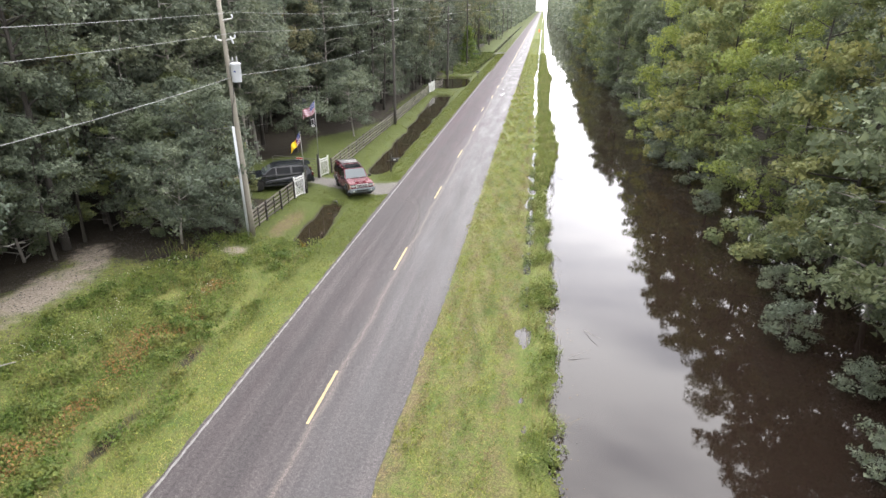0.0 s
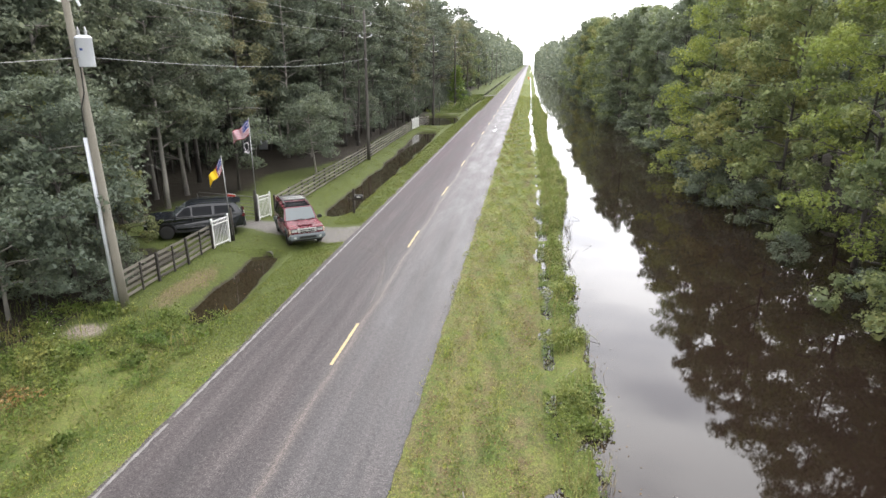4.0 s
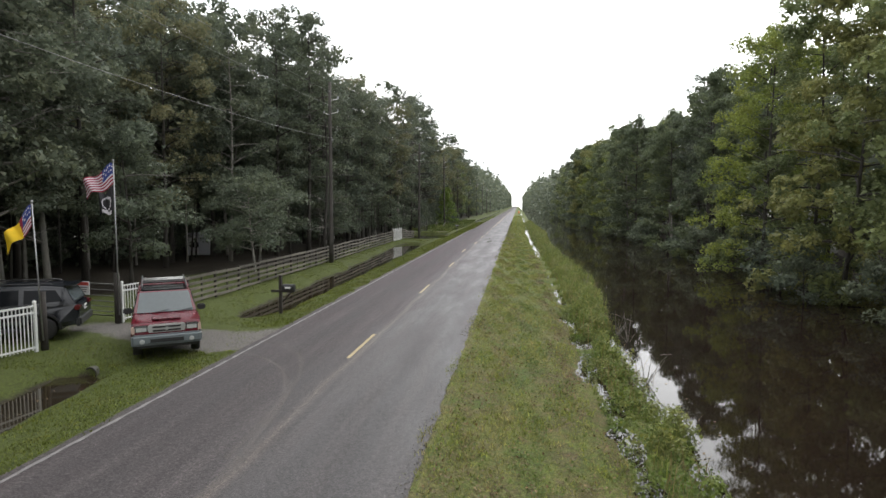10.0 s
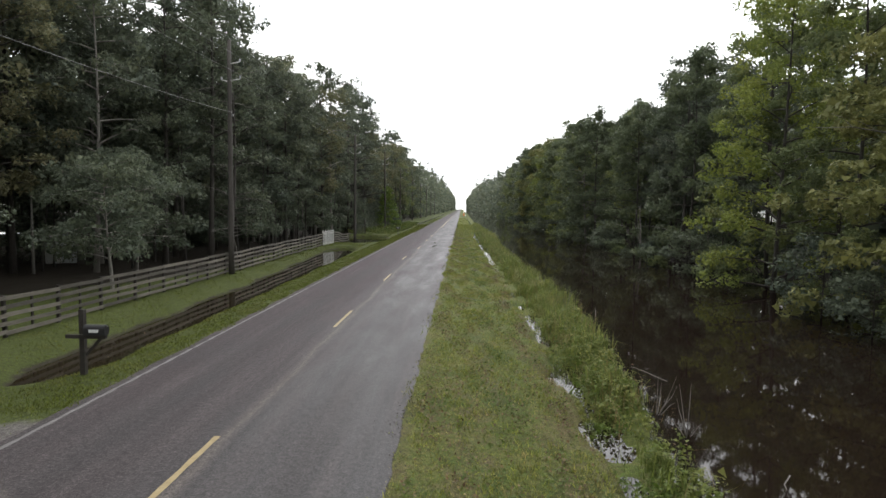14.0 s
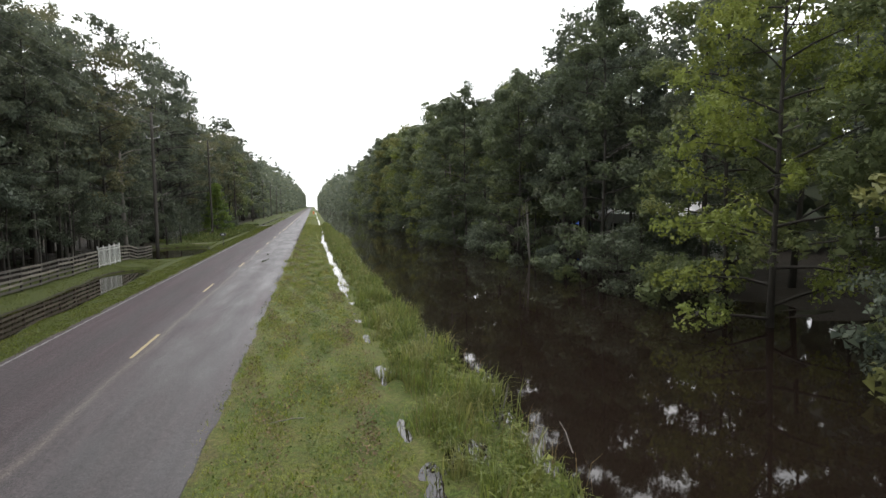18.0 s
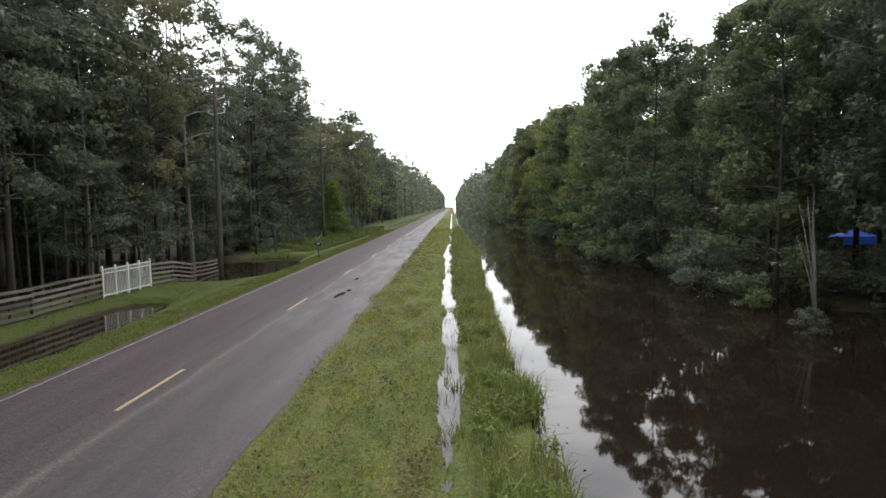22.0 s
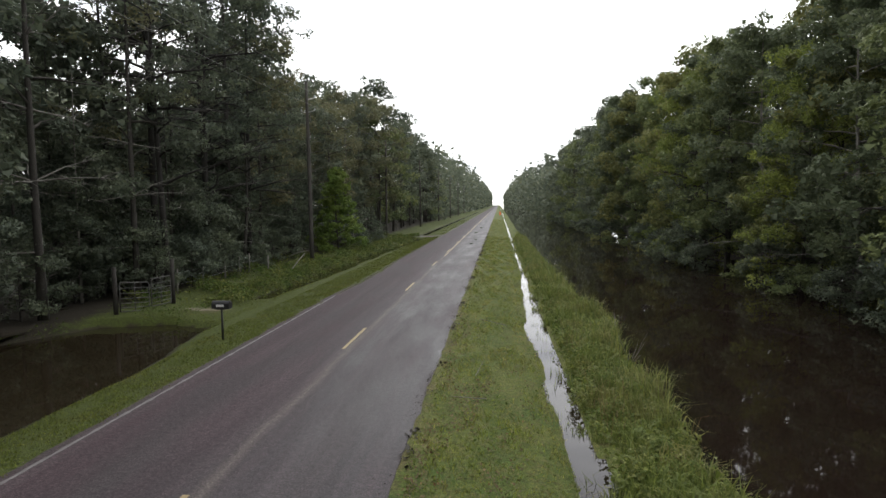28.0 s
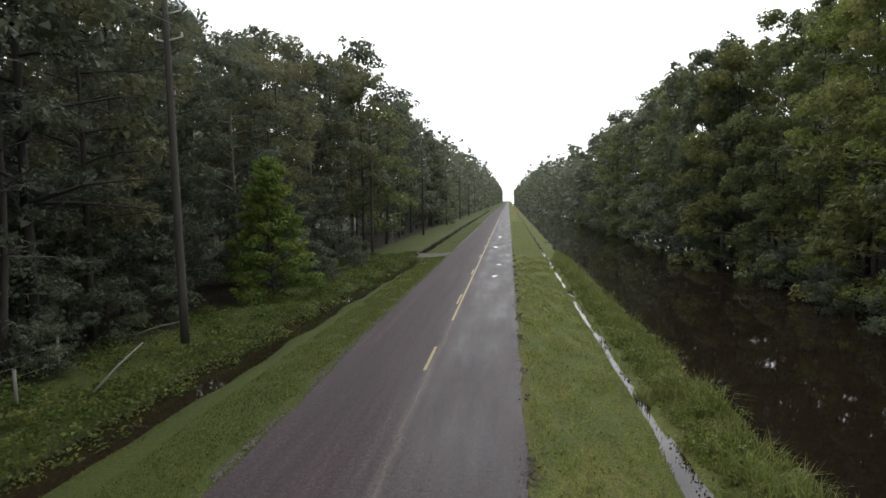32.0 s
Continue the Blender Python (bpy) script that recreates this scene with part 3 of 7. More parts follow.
def height(x, y):
    """The terrain's height in metres; the road's top is at 0."""
    x, y = np.asarray(x, float), np.asarray(y, float)
    rough = 0.03 * wobble(x, y, 0.9) + 0.015 * wobble(x, y, 3.1, 4.0)
    left = -0.02 - 0.12 * ss(3.3, 4.6, -x) + 0.05 * ss(7.5, 10.5, -x) + rough * ss(3.4, 5.0, -x)
    left = left - (0.05 + 0.09 * wobble(x, y, 0.5, 2.0)) * ss(0.5, 3.0, np.interp(y, EDGE_Y, EDGE_X) - x) * ss(88, 94, y) * ss(128, 116, y)
    dw = np.interp(y, DITCH_Y, DITCH_W) + 0.16 * wobble(x * 0.3, y, 0.8, 2.0)
    d = np.abs(x - np.interp(y, DITCH_Y, DITCH_X))
    trough = np.where(d > dw, WATER_DITCH + (d - dw) * 0.42, WATER_DITCH - 0.3 * (1 - (d / np.maximum(dw, 0.05)) ** 2).clip(0, 1))
    left = np.minimum(left, trough)
    right = -0.02 - 0.10 * ss(3.1, 6.2, x) + 0.3 * rough * ss(3.4, 4.4, x)
    strip_x = np.interp(y, STRIP_Y, STRIP_X) + 0.1 * wobble(0 * x, y, 0.33, 1.0)
    strip_w = np.interp(y, STRIP_Y, STRIP_W) + 0.22 * ss(78, 70, y) * wobble(0 * x, y, 1.6, 7.0) + 0.1 * (1 - 0.5 * ss(95, 105, y)) * wobble(0 * x, y, 0.9, 5.0) + (1 - 0.85 * ss(74, 84, y)) * (0.11 * wobble(x, y, 2.6, 3.0) + 0.02 * wobble(x, y, 7.0, 1.0))
    e = np.abs(x - strip_x)
    pud = np.where(e > strip_w, WATER_CANAL + 0.02 + (e - strip_w) * 0.30, WATER_CANAL - 0.06)
    right = np.minimum(right, np.where(x > strip_x, np.minimum(pud, -0.245 + 2.2 * rough), pud))
    bank = np.interp(y, BANK_Y, BANK_X) - 0.1 + 0.2 * wobble(0 * x, y, 0.7, 3.0) + 0.14 * wobble(0 * x, y, 2.4, 8.0)
    right = np.where(x > bank, np.maximum(WATER_CANAL - (x - bank) * 0.5, -1.6), right)
    shore = 18.6 + 0.8 * wobble(0 * x, y, 0.25, 6.0)
    right = np.where(x > shore, np.minimum(-0.45 + (x - shore) * 0.03, -0.22) + 2 * rough, right)
    z = np.where(x < 0, left, right)
    return np.where((x > -3.25) & (x < 3.05), -0.03, z)


xs = np.concatenate([[-420, -220, -120, -80, -60, -48], np.arange(-40, -20, 1.6), np.arange(-20, -3.4, 0.22), [-3.32, -3.2, -1.5, 1.5, 3.0, 3.12],
                     np.arange(3.25, 9.8, 0.16), np.arange(10, 26, 0.9), [28, 32, 40, 60, 90, 150, 260, 420]])
ys = np.concatenate([np.arange(-90, -5, 5.0), np.arange(-5, 184, 0.3), np.arange(184, 300, 3.0), np.arange(300, 1700, 50.0)])
gx, gy = np.meshgrid(xs, ys)
gz = height(gx, gy)
nx, ny = len(xs), len(ys)
idx = np.arange(nx * ny).reshape(ny, nx)
quads = np.stack([idx[:-1, :-1], idx[:-1, 1:], idx[1:, 1:], idx[1:, :-1]], -1).reshape(-1, 4)
ground_me = bulk("ground", np.stack([gx, gy, gz], -1).reshape(-1, 3), quads, GROUND, smooth=True)
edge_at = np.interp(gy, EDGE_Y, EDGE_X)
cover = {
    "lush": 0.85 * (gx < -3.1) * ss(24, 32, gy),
    # woodland leaves, widened over the yard behind the fence to paint tree shade
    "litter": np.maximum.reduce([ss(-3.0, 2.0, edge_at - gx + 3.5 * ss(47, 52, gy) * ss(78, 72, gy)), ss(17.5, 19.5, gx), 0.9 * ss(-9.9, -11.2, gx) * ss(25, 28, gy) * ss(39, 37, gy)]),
    "mud": np.where(gx < 0, np.maximum(ss(-0.24, -0.40, gz), (0.75 + 0.3 * wobble(gx, gy, 1.3, 3.0)) * np.exp(-(((gx + 5.95) / 0.4) ** 2)) * ss(8, 10, gy) * ss(22, 18, gy)), 0.8 * ss(-0.27, -0.36, gz)),
    "sand": np.maximum.reduce([(0.85 + 0.3 * wobble(gx, gy, 0.8, 4.0)) * np.exp(-(((gx + 15.9 + 0.12 * (gy - 22)) / 1.9) ** 2)) * ss(31, 26, gy) * ss(8, 14, gy),
                               np.exp(-(((gx + 9.4) / 0.9) ** 2) - ((gy - 28.9) / 0.8) ** 2), 0.75 * np.exp(-(((gx + 8.2) / 2.0) ** 2) - ((gy - 120.2) / 0.5) ** 2),
                               0.8 * np.exp(-(((gx + 15.5) / 3.0) ** 2) - ((gy - 43.5) / 1.6) ** 2)]),
    "gravel": np.maximum((0.82 + 0.3 * wobble(gx, gy, 0.9, 5.0)) * ss(39.7, 40.7, gy + 0.3 * (gx + 3.3) * ss(-3, -8, gx)) * ss(44.0, 42.8, gy + 0.12 * (gx + 3.3)) * ss(-14, -10, gx) * (gx < -3),
                         ss(176.3, 177, gy) * ss(180.5, 179.8, gy) * (gx < -3) * ss(-16, -13, gx)),
    "straw": np.maximum.reduce([0.45 * ss(3.9, 3.1, gx) * (gx > 2.9), 0.3 * ss(-3.9, -3.3, gx) * (gx < 0), 0.22 * ss(-11, -9.5, gx) * (gx < -6.3) * ss(29, 31, gy) * ss(98, 90, gy), 0.6 * (gx > 2.5) * ss(3.7, 3.2, gx) * ss(26, 20, gy), (0.42 + 0.1 * wobble(3 * gx, 0.15 * gy, 1.0, 2.0)) * ss(3.0, 3.3, gx) * ss(6.6, 6.3, gx) * (1 - 0.55 * ss(42, 66, gy)),
                                0.45 * ss(5.9, 6.3, gx) * ss(7.0, 6.4, gx) * ss(62, 50, gy), 0.35 * ss(40, 10, gy) * (gx > 3),
                                0.85 * np.exp(-(((gx + 8.3) / 0.8) ** 2) - ((gy - 33.5) / 3.2) ** 2),
                                0.55 * np.exp(-(((gx + 8.0) / 1.8) ** 2) - ((gy - 120.0) / 0.9) ** 2), 0.3 * np.exp(-(((gx - 4.8) / 0.5) ** 2)) * ss(75, 50, gy)]),
}
for nm, val in cover.items():
    ground_me.attributes.new(nm, "FLOAT", "POINT").data.foreach_set("value", val.astype(np.float32).ravel())
tagged(new("ground", ground_me), "mown grassy verges, sandy yard and leaf-strewn woodland floor with tree shade coloured in", "ground", kind="structure")

ry = np.concatenate([np.arange(-90, -4, 4.0), np.arange(-4, 190, 0.3), np.arange(190, 320, 4.0), np.arange(320, 1700, 40.0)])
rl = -3.34 - 0.1 * ss(28, 36, ry) + 0.46 * ss(124, 128.5, ry) - 0.16 * ss(134, 142, ry) + 0.035 * wobble(ry, 0 * ry, 1.6) + 0.02 * wobble(ry, 0 * ry, 5.0)
rr = 3.06 - 0.3 * ss(25, 17, ry) * ss(4, 9, ry) * (0.6 + 0.4 * wobble(ry, 0 * ry, 0.6, 1.0)) + 0.045 * wobble(ry, 0 * ry, 0.8, 2.0) + 0.03 * wobble(ry, 0 * ry, 4.3, 3.0) + 0.015 * wobble(ry, 0 * ry, 11.0, 1.0)
cols = np.stack([rl - 0.05, rl, rl + 0.25, rl * 0.5, 0 * rl, rr * 0.5, rr - 0.25, rr, rr + 0.06], 1)
rz = np.array([-0.07, -0.012, 0, 0, 0, 0, 0, -0.014, -0.07])
rv = np.stack([cols, np.repeat(ry[:, None], 9, 1), np.repeat(rz[None], len(ry), 0)], -1).reshape(-1, 3)
ri = np.arange(len(ry) * 9).reshape(-1, 9)
road = tagged(new("road", bulk("road", rv, np.stack([ri[:-1, :-1], ri[:-1, 1:], ri[1:, 1:], ri[1:, :-1]], -1).reshape(-1, 4), ASPHALT)),
              "worn damp two-lane asphalt road with crumbling edges", "road", kind="structure")


def strip(x0, x1, y0, y1, z=0.004, step=0.3, ragged=0.012, seed=0.0):
    """A painted strip along the road with slightly worn sides, as a thin slab's top."""
    n = max(2, int((y1 - y0) / step) + 1)
    y = np.linspace(y0, y1, n)
    a, b = x0 + ragged * wobble(y, 0 * y, 6.0, seed), x1 + ragged * wobble(y, 0 * y, 6.0, seed + 3)
    v = np.stack([np.stack([a, y, 0 * y + z], 1), np.stack([b, y, 0 * y + z], 1)], 1).reshape(-1, 3)
    i = np.arange(2 * n).reshape(-1, 2)
    return v, np.stack([i[:-1, 0], i[:-1, 1], i[1:, 1], i[1:, 0]], -1)


dash_me = bulk("lane_dash", *strip(-0.052, 0.052, 0, 3.05, ragged=0.008), YELLOW)
for k in range(-3, 40):
    part("lane_dash", dash_me, None, road, at=Matrix.Translation((-0.3 if k == 5 else 0, 15.4 + 12.19 * k + (0.6 if k == 5 else 0), 0)))
part("passing_line", bulk("passing_line", *strip(0.11, 0.21, 145.2, 420, step=2.0), YELLOW), None, road, "long solid yellow no-passing line")
for a, b, s in ((-40, 24, 1), (24.3, 61, 2), (61.4, 97, 3), (97.2, 123.4, 4), (186, 420, 5)):
    part("edge_line", bulk("edge_line", *strip(-3.235, -3.155, a, b, step=0.12, ragged=0.02, seed=s), WHITE_LINE), None, road, "faded white edge line")


def blob(cx, cy, rx, ry_, z, seed, sides=36):
    """A flat pool with an uneven outline."""
    a = np.linspace(0, 2 * np.pi, sides, endpoint=False)
    r = 1 + 0.2 * np.sin(2 * a + seed) + 0.12 * np.sin(3 * a + 2.1 * seed) + 0.06 * np.sin(7 * a + seed * 3)
    s = Shape()
    s.add([(cx, cy, z)] + [(cx + rx * q * math.cos(t), cy + ry_ * q * math.sin(t), z) for t, q in zip(a, r)],
          [(0, 1 + i, 1 + (i + 1) % sides) for i in range(sides)])
    return s


for i, (cx, cy, rx, ry2) in enumerate([(1.32, 92.5, 0.15, 0.9), (1.5, 93.9, 0.1, 0.4), (1.15, 98.4, 0.1, 0.45),
                                       (1.7, 160.6, 0.2, 0.5), (1.9, 168, 0.16, 0.5),
                                       (1.25, 186, 0.3, 1.0), (1.5, 204, 0.3, 1.4)]):
    part("puddle", blob(cx, cy, rx, ry2, 0.005, i * 1.9 + 0.4), FILM, road, "thin sheet of rainwater on the asphalt")


def sheet(name, x0, x1, y0, y1, z, mat, label):
    s = Shape().add([(x0, y0, z), (x1, y0, z), (x1, y1, z), (x0, y1, z)], [(0, 1, 2, 3)])
    return tagged(part(name, s, mat), label, "water", kind="structure")


sheet("water_canal", 5.6, 420, -90, 1700, WATER_CANAL, CANAL, "still dark tannin-brown canal mirroring trees and sky")
for i, (a, b) in enumerate(((28, 39), (45.2, 94), (98.4, 119), (122, 176.4), (180, 430))):
    sheet("water_ditch_%d" % (i + 1), -15 if i == 2 else -10.5, -3.9, a, b, WATER_DITCH, DITCH, "still dark roadside ditch water")

sheet("water_woods", -60, -12.6, 90, 130, -0.17, DITCH, "shallow floodwater among the woodland trunks")

# ---- grass ----


def blades(name, pts, tall, wide, lean, mat, label, category, joints=1):
    """Grass blades as bent slivers standing on the terrain, one joined mesh."""
    n = len(pts)
    a = RNG.uniform(0, 2 * np.pi, n)
    side = np.stack([np.cos(a), np.sin(a), 0 * a], 1)
    b = a + RNG.normal(np.pi / 2, 0.6, n)
    tip = np.stack([np.cos(b), np.sin(b), 0 * b], 1)
    base = np.column_stack([pts, height(pts[:, 0], pts[:, 1]) - 0.015])
    w, h, k = wide[:, None], tall[:, None], lean[:, None]
    top = base + np.array([0, 0, 1.0]) * h * np.sqrt(1 - np.clip(k, 0, 0.95) ** 2) + tip * h * k
    if joints == 1:
        v = np.stack([base - side * w / 2, base + side * w / 2, top], 1).reshape(-1, 3)
        f = np.arange(3 * n).reshape(-1, 3)
    else:
        mid = base + np.array([0, 0, 0.62]) * h + tip * h * k * 0.28
        v = np.stack([base - side * w / 2, base + side * w / 2, mid - side * w * 0.4, mid + side * w * 0.4, top], 1).reshape(-1, 3)
        o = 5 * np.arange(n)[:, None]
        f = np.concatenate([o + [0, 1, 3], o + [0, 3, 2], o + [2, 3, 4]])
    return tagged(new(name, bulk(name, v, f, mat)), label, category, kind="stuff")


def scatter(x0, x1, y0, y1, density, keep=None):
    n = int((x1 - x0) * (y1 - y0) * density)
    p = np.column_stack([RNG.uniform(x0, x1, n), RNG.uniform(y0, y1, n)])
    return p[keep(p[:, 0], p[:, 1])] if keep is not None else p


def clumped(x, y, scale=1.4, lo=-0.5, seed=0.0):
    return wobble(x, y, scale, seed) + RNG.normal(0, 0.35, len(x)) > lo


p = np.concatenate([scatter(2.85, 6.75, 5, 95, 620, lambda x, y: clumped(1.7 * x, 0.4 * y, 2.2, -0.4 + 0.45 * (x < 3.2) + 0.5 * (x < 3.02)) & (x < 6.4 + 0.2 * wobble(x, y, 1.5)) & (height(x, y) > -0.36)),
                    scatter(3.0, 6.5, 95, 175, 420, lambda x, y: clumped(1.7 * x, 0.4 * y, 2.2, -0.4 + 1.2 * (x < 3.2)) & (height(x, y) > -0.36)), scatter(3.1, 6.2, 175, 260, 80)])
lawn = p
far = lawn[:, 1] + RNG.normal(0, 7.0, len(lawn)) > 50
for nm, p, mat, lab in (("lawn_grass", lawn[~far], GRASS, "short mown straw-mottled grass between road and canal"),
                        ("lush_grass", lawn[far], LUSH, "short lush mown grass between road and canal")):
    blades(nm, p, RNG.uniform(0.04, 0.11, len(p)) * (1 + 0.5 * wobble(p[:, 0], p[:, 1], 1.2, 6.0)) * (1 + 0.5 * wobble(p[:, 0], p[:, 1], 6.5, 2.0)), RNG.uniform(0.012, 0.032, len(p)),
           RNG.uniform(0.3, 0.95, len(p)), mat, lab, "grass")
p = scatter(6.0, 7.7, 8, 176, 170, lambda x, y: (height(x, y) < -0.27) & (wobble(x, y, 2.6, 4.0) + RNG.normal(0, 0.3, len(x)) > 0.35 - 0.3 * (y < 75) + 0.45 * (y > 84)))
blades("strip_grass", p, RNG.uniform(0.1, 0.42, len(p)), RNG.uniform(0.012, 0.026, len(p)), RNG.uniform(0.2, 0.9, len(p)), REED,
       "grass blades standing in the shallow flooded strip", "grass")
p = np.concatenate([scatter(-5.4, -3.24, 5, 176.2, 760, lambda x, y: (height(x, y) > -0.38) & ((np.abs(y - 42.0 + 0.15 * (x + 3.3)) > 1.75 + 0.35 * wobble(x, y, 2.0)) | (RNG.uniform(0, 1, len(x)) > 0.96)) & clumped(x, y, 2.0, -0.6 + 1.1 * (x > -3.4 - 0.1 * ((y > 34) & (y < 126))))),
                    scatter(-12.4, -6.0, 30, 176, 300, lambda x, y: ((np.abs(y - 120.2) > 0.7) | (x > -6.5) | (RNG.uniform(0, 1, len(x)) > 0.85)) & (height(x, y) > -0.36) & (RNG.uniform(0, 1, len(x)) > 0.7 * (x < -10)) & clumped(x, y, 1.1, -0.3, 2.0) & ~((y > 38.8) & (y < 45))), scatter(-5.6, -3.1, 180.5, 260, 60)])
verge = p
far = verge[:, 1] + RNG.normal(0, 5.0, len(verge)) > 24 + 4 * (verge[:, 0] < -6)
for nm, p, mat, lab in (("verge_grass", verge[far], VERGE, "bright green verge grass beside the ditch"), ("lime_verge_grass", verge[~far], GRASS, "yellow-green verge grass by the weedy hollow")):
    blades(nm, p, RNG.uniform(0.03, 0.095, len(p)), RNG.uniform(0.018, 0.04, len(p)), RNG.uniform(0.3, 0.95, len(p)), mat, lab, "grass")
p = scatter(6.2, 9.4, 6, 176, 300, lambda x, y: (height(x, y) > -0.42) & ((x > 6.9 + 0.35 * wobble(x, y, 1.7, 2.0)) | (wobble(x, y, 2.0, 6.0) > 0.45)) & clumped(x, y, 1.5, -0.1 + 0.3 * ((x < 7.0) & (y < 95)) - 0.35 * (y > 98) + 0.6 * (y < 46) + 0.12 * ((y > 46) & (y < 64))))
blades("bank_reeds", p, RNG.uniform(0.15, 0.7, len(p)) * (1 + 0.6 * wobble(p[:, 0], p[:, 1], 1.1, 7.0)) * (1 - 0.45 * (p[:, 0] < 7.0)) * (1 - 0.4 * ss(50, 44, p[:, 1])) * (1 + 0.1 * ss(95, 112, p[:, 1]) + 0.12 * ss(45, 50, p[:, 1]) * ss(80, 70, p[:, 1])),
       RNG.uniform(0.013, 0.03, len(p)), RNG.uniform(0.25, 0.95, len(p)), REED, "tall rank grass along the canal bank", "grass", 2)
p = scatter(6.8, 9.1, 6, 170, 34, lambda x, y: (height(x, y) > -0.5) & clumped(x, y, 1.0, 0.2, 5.0))
blades("dry_stalks", p, RNG.uniform(0.4, 0.95, len(p)), RNG.uniform(0.007, 0.012, len(p)), RNG.uniform(0.2, 0.8, len(p)), STRAW,
       "dry straw-coloured stalks among the reeds", "grass", 2)
p = np.concatenate([scatter(3.0, 3.75, 5, 150, 260, lambda x, y: clumped(x, y, 1.7, -0.2 + 0.5 * (x > 3.45), 9.0)), scatter(5.75, 6.6, 8, 75, 190, lambda x, y: clumped(x, y, 1.3, -0.2, 3.0)),
                    scatter(3.4, 6.3, 5, 170, 60, lambda x, y: clumped(x, y, 0.8, -0.1, 4.0))])
blades("straw_thatch", p, RNG.uniform(0.03, 0.08, len(p)), RNG.uniform(0.008, 0.016, len(p)), RNG.uniform(0.6, 0.95, len(p)), STRAW,
       "dry clippings and thatch in the verge", "grass")


def leaf_mesh(name, centre, size, mat, up=0.7, narrow=0.36, simple=False):
    """Folded leaves of two triangles, or pointed slivers of one, at the given places."""
    n = len(centre)
    d = RNG.normal(0, 1, (n, 3))
    d[:, 2] = d[:, 2] * 0.5 - 0.15
    d /= np.linalg.norm(d, axis=1)[:, None]
    u = RNG.normal(0, 1, (n, 3)) * (1 - up) + np.array([0, 0, up])
    s = np.cross(d, u)
    s /= np.linalg.norm(s, axis=1)[:, None] + 1e-9
    u = np.cross(s, d)
    L = np.asarray(size)[:, None]
    q = centre - d * L / 2
    if simple:
        v = np.stack([q + s * L * narrow, q - s * L * narrow + u * L * 0.1, q + d * L], 1).reshape(-1, 3)
        return bulk(name, v, np.arange(3 * n).reshape(-1, 3), mat)
    v = np.stack([q, q + d * L * 0.5 + s * L * narrow + u * L * 0.1, q + d * L, q + d * L * 0.5 - s * L * narrow + u * L * 0.1], 1).reshape(-1, 3)
    o = 4 * np.arange(n)[:, None]
    return bulk(name, v, np.concatenate([o + [0, 1, 2], o + [0, 2, 3]]), mat)


def clumps(ends, sized, leaves, leaf, flat):
    """Leaves on the lobed shells of a crown's clumps, and coarser sprays that fill their hearts: places, facings and sizes."""
    k, lobes = len(ends), 7
    axis = RNG.normal(0, 1, (k, lobes, 3)) + np.array([0, 0, 0.35])
    axis /= np.linalg.norm(axis, axis=2)[:, :, None]
    lobe_r = sized[:, None] * RNG.uniform(0.34, 0.56, (k, lobes))
    squash = np.array([1, 1, flat])
    heart = ends[:, None, :] + axis * sized[:, None, None] * 0.6 * squash
    pick = RNG.choice(k, leaves, p=sized ** 2 / (sized ** 2).sum())
    lob = RNG.integers(0, lobes, leaves)
    n = RNG.normal(0, 1, (leaves, 3))
    n /= np.linalg.norm(n, axis=1)[:, None]
    a = axis[pick, lob]
    inward = (n * a).sum(1)
    n = np.where(((inward < 0) & (RNG.uniform(0, 1, leaves) < 0.75))[:, None], n - 2 * inward[:, None] * a, n)
    c = heart[pick, lob] + n * (lobe_r[pick, lob] * (1.06 - np.abs(RNG.normal(0, 0.24, leaves))))[:, None] * squash
    way = 0.55 * n + np.array([0, 0, 0.4]) + RNG.normal(0, 0.34, (leaves, 3))
    core = leaves // 9
    pick = RNG.choice(k, core, p=sized ** 2 / (sized ** 2).sum())
    inner = ends[pick] + RNG.normal(0, 0.34, (core, 3)) * sized[pick][:, None] * squash
    size = np.concatenate([RNG.uniform(0.6, 1.3, leaves) * leaf, RNG.uniform(1.7, 2.5, core) * min(leaf, 0.2)])
    return np.concatenate([c, inner]), np.concatenate([way, RNG.normal(0, 1, (core, 3)) + np.array([0, 0, 0.3])]), size


def sprays(name, centre, way, size, mat, folded=False):
    """Leaves that face the given ways: pointed slivers, or folded blades of two triangles."""
    n = len(centre)
    u = way / (np.linalg.norm(way, axis=1)[:, None] + 1e-9)
    d = RNG.normal(0, 1, (n, 3)) - np.array([0, 0, 0.35])
    d -= u * (d * u).sum(1)[:, None]
    d /= np.linalg.norm(d, axis=1)[:, None] + 1e-9
    t = np.cross(u, d)
    L = size[:, None]
    q = centre - d * L / 2
    if not folded:
        v = np.stack([q + t * L * 0.4, q - t * L * 0.4 + u * L * 0.08, q + d * L], 1).reshape(-1, 3)
        return bulk(name, v, np.arange(3 * n).reshape(-1, 3), mat)
    v = np.stack([q, q + d * L * 0.45 + t * L * 0.36 + u * L * 0.1, q + d * L, q + d * L * 0.45 - t * L * 0.36 + u * L * 0.1], 1).reshape(-1, 3)
    o = 4 * np.arange(n)[:, None]
    return bulk(name, v, np.concatenate([o + [0, 1, 2], o + [0, 2, 3]]), mat)


def weeds(name, p, tall, size, mat, label, per=1):
    z = height(p[:, 0], p[:, 1])
    c = np.column_stack([p, z + tall * RNG.uniform(0.15, 1.0, len(p))])
    return tagged(new(name, leaf_mesh(name, c, size, mat, 0.55)), label, "weeds", kind="stuff")


def swell(x, y, s, seed):
    return np.clip(0.55 + 0.5 * wobble(x, y, s, seed), 0.15, 1.1)


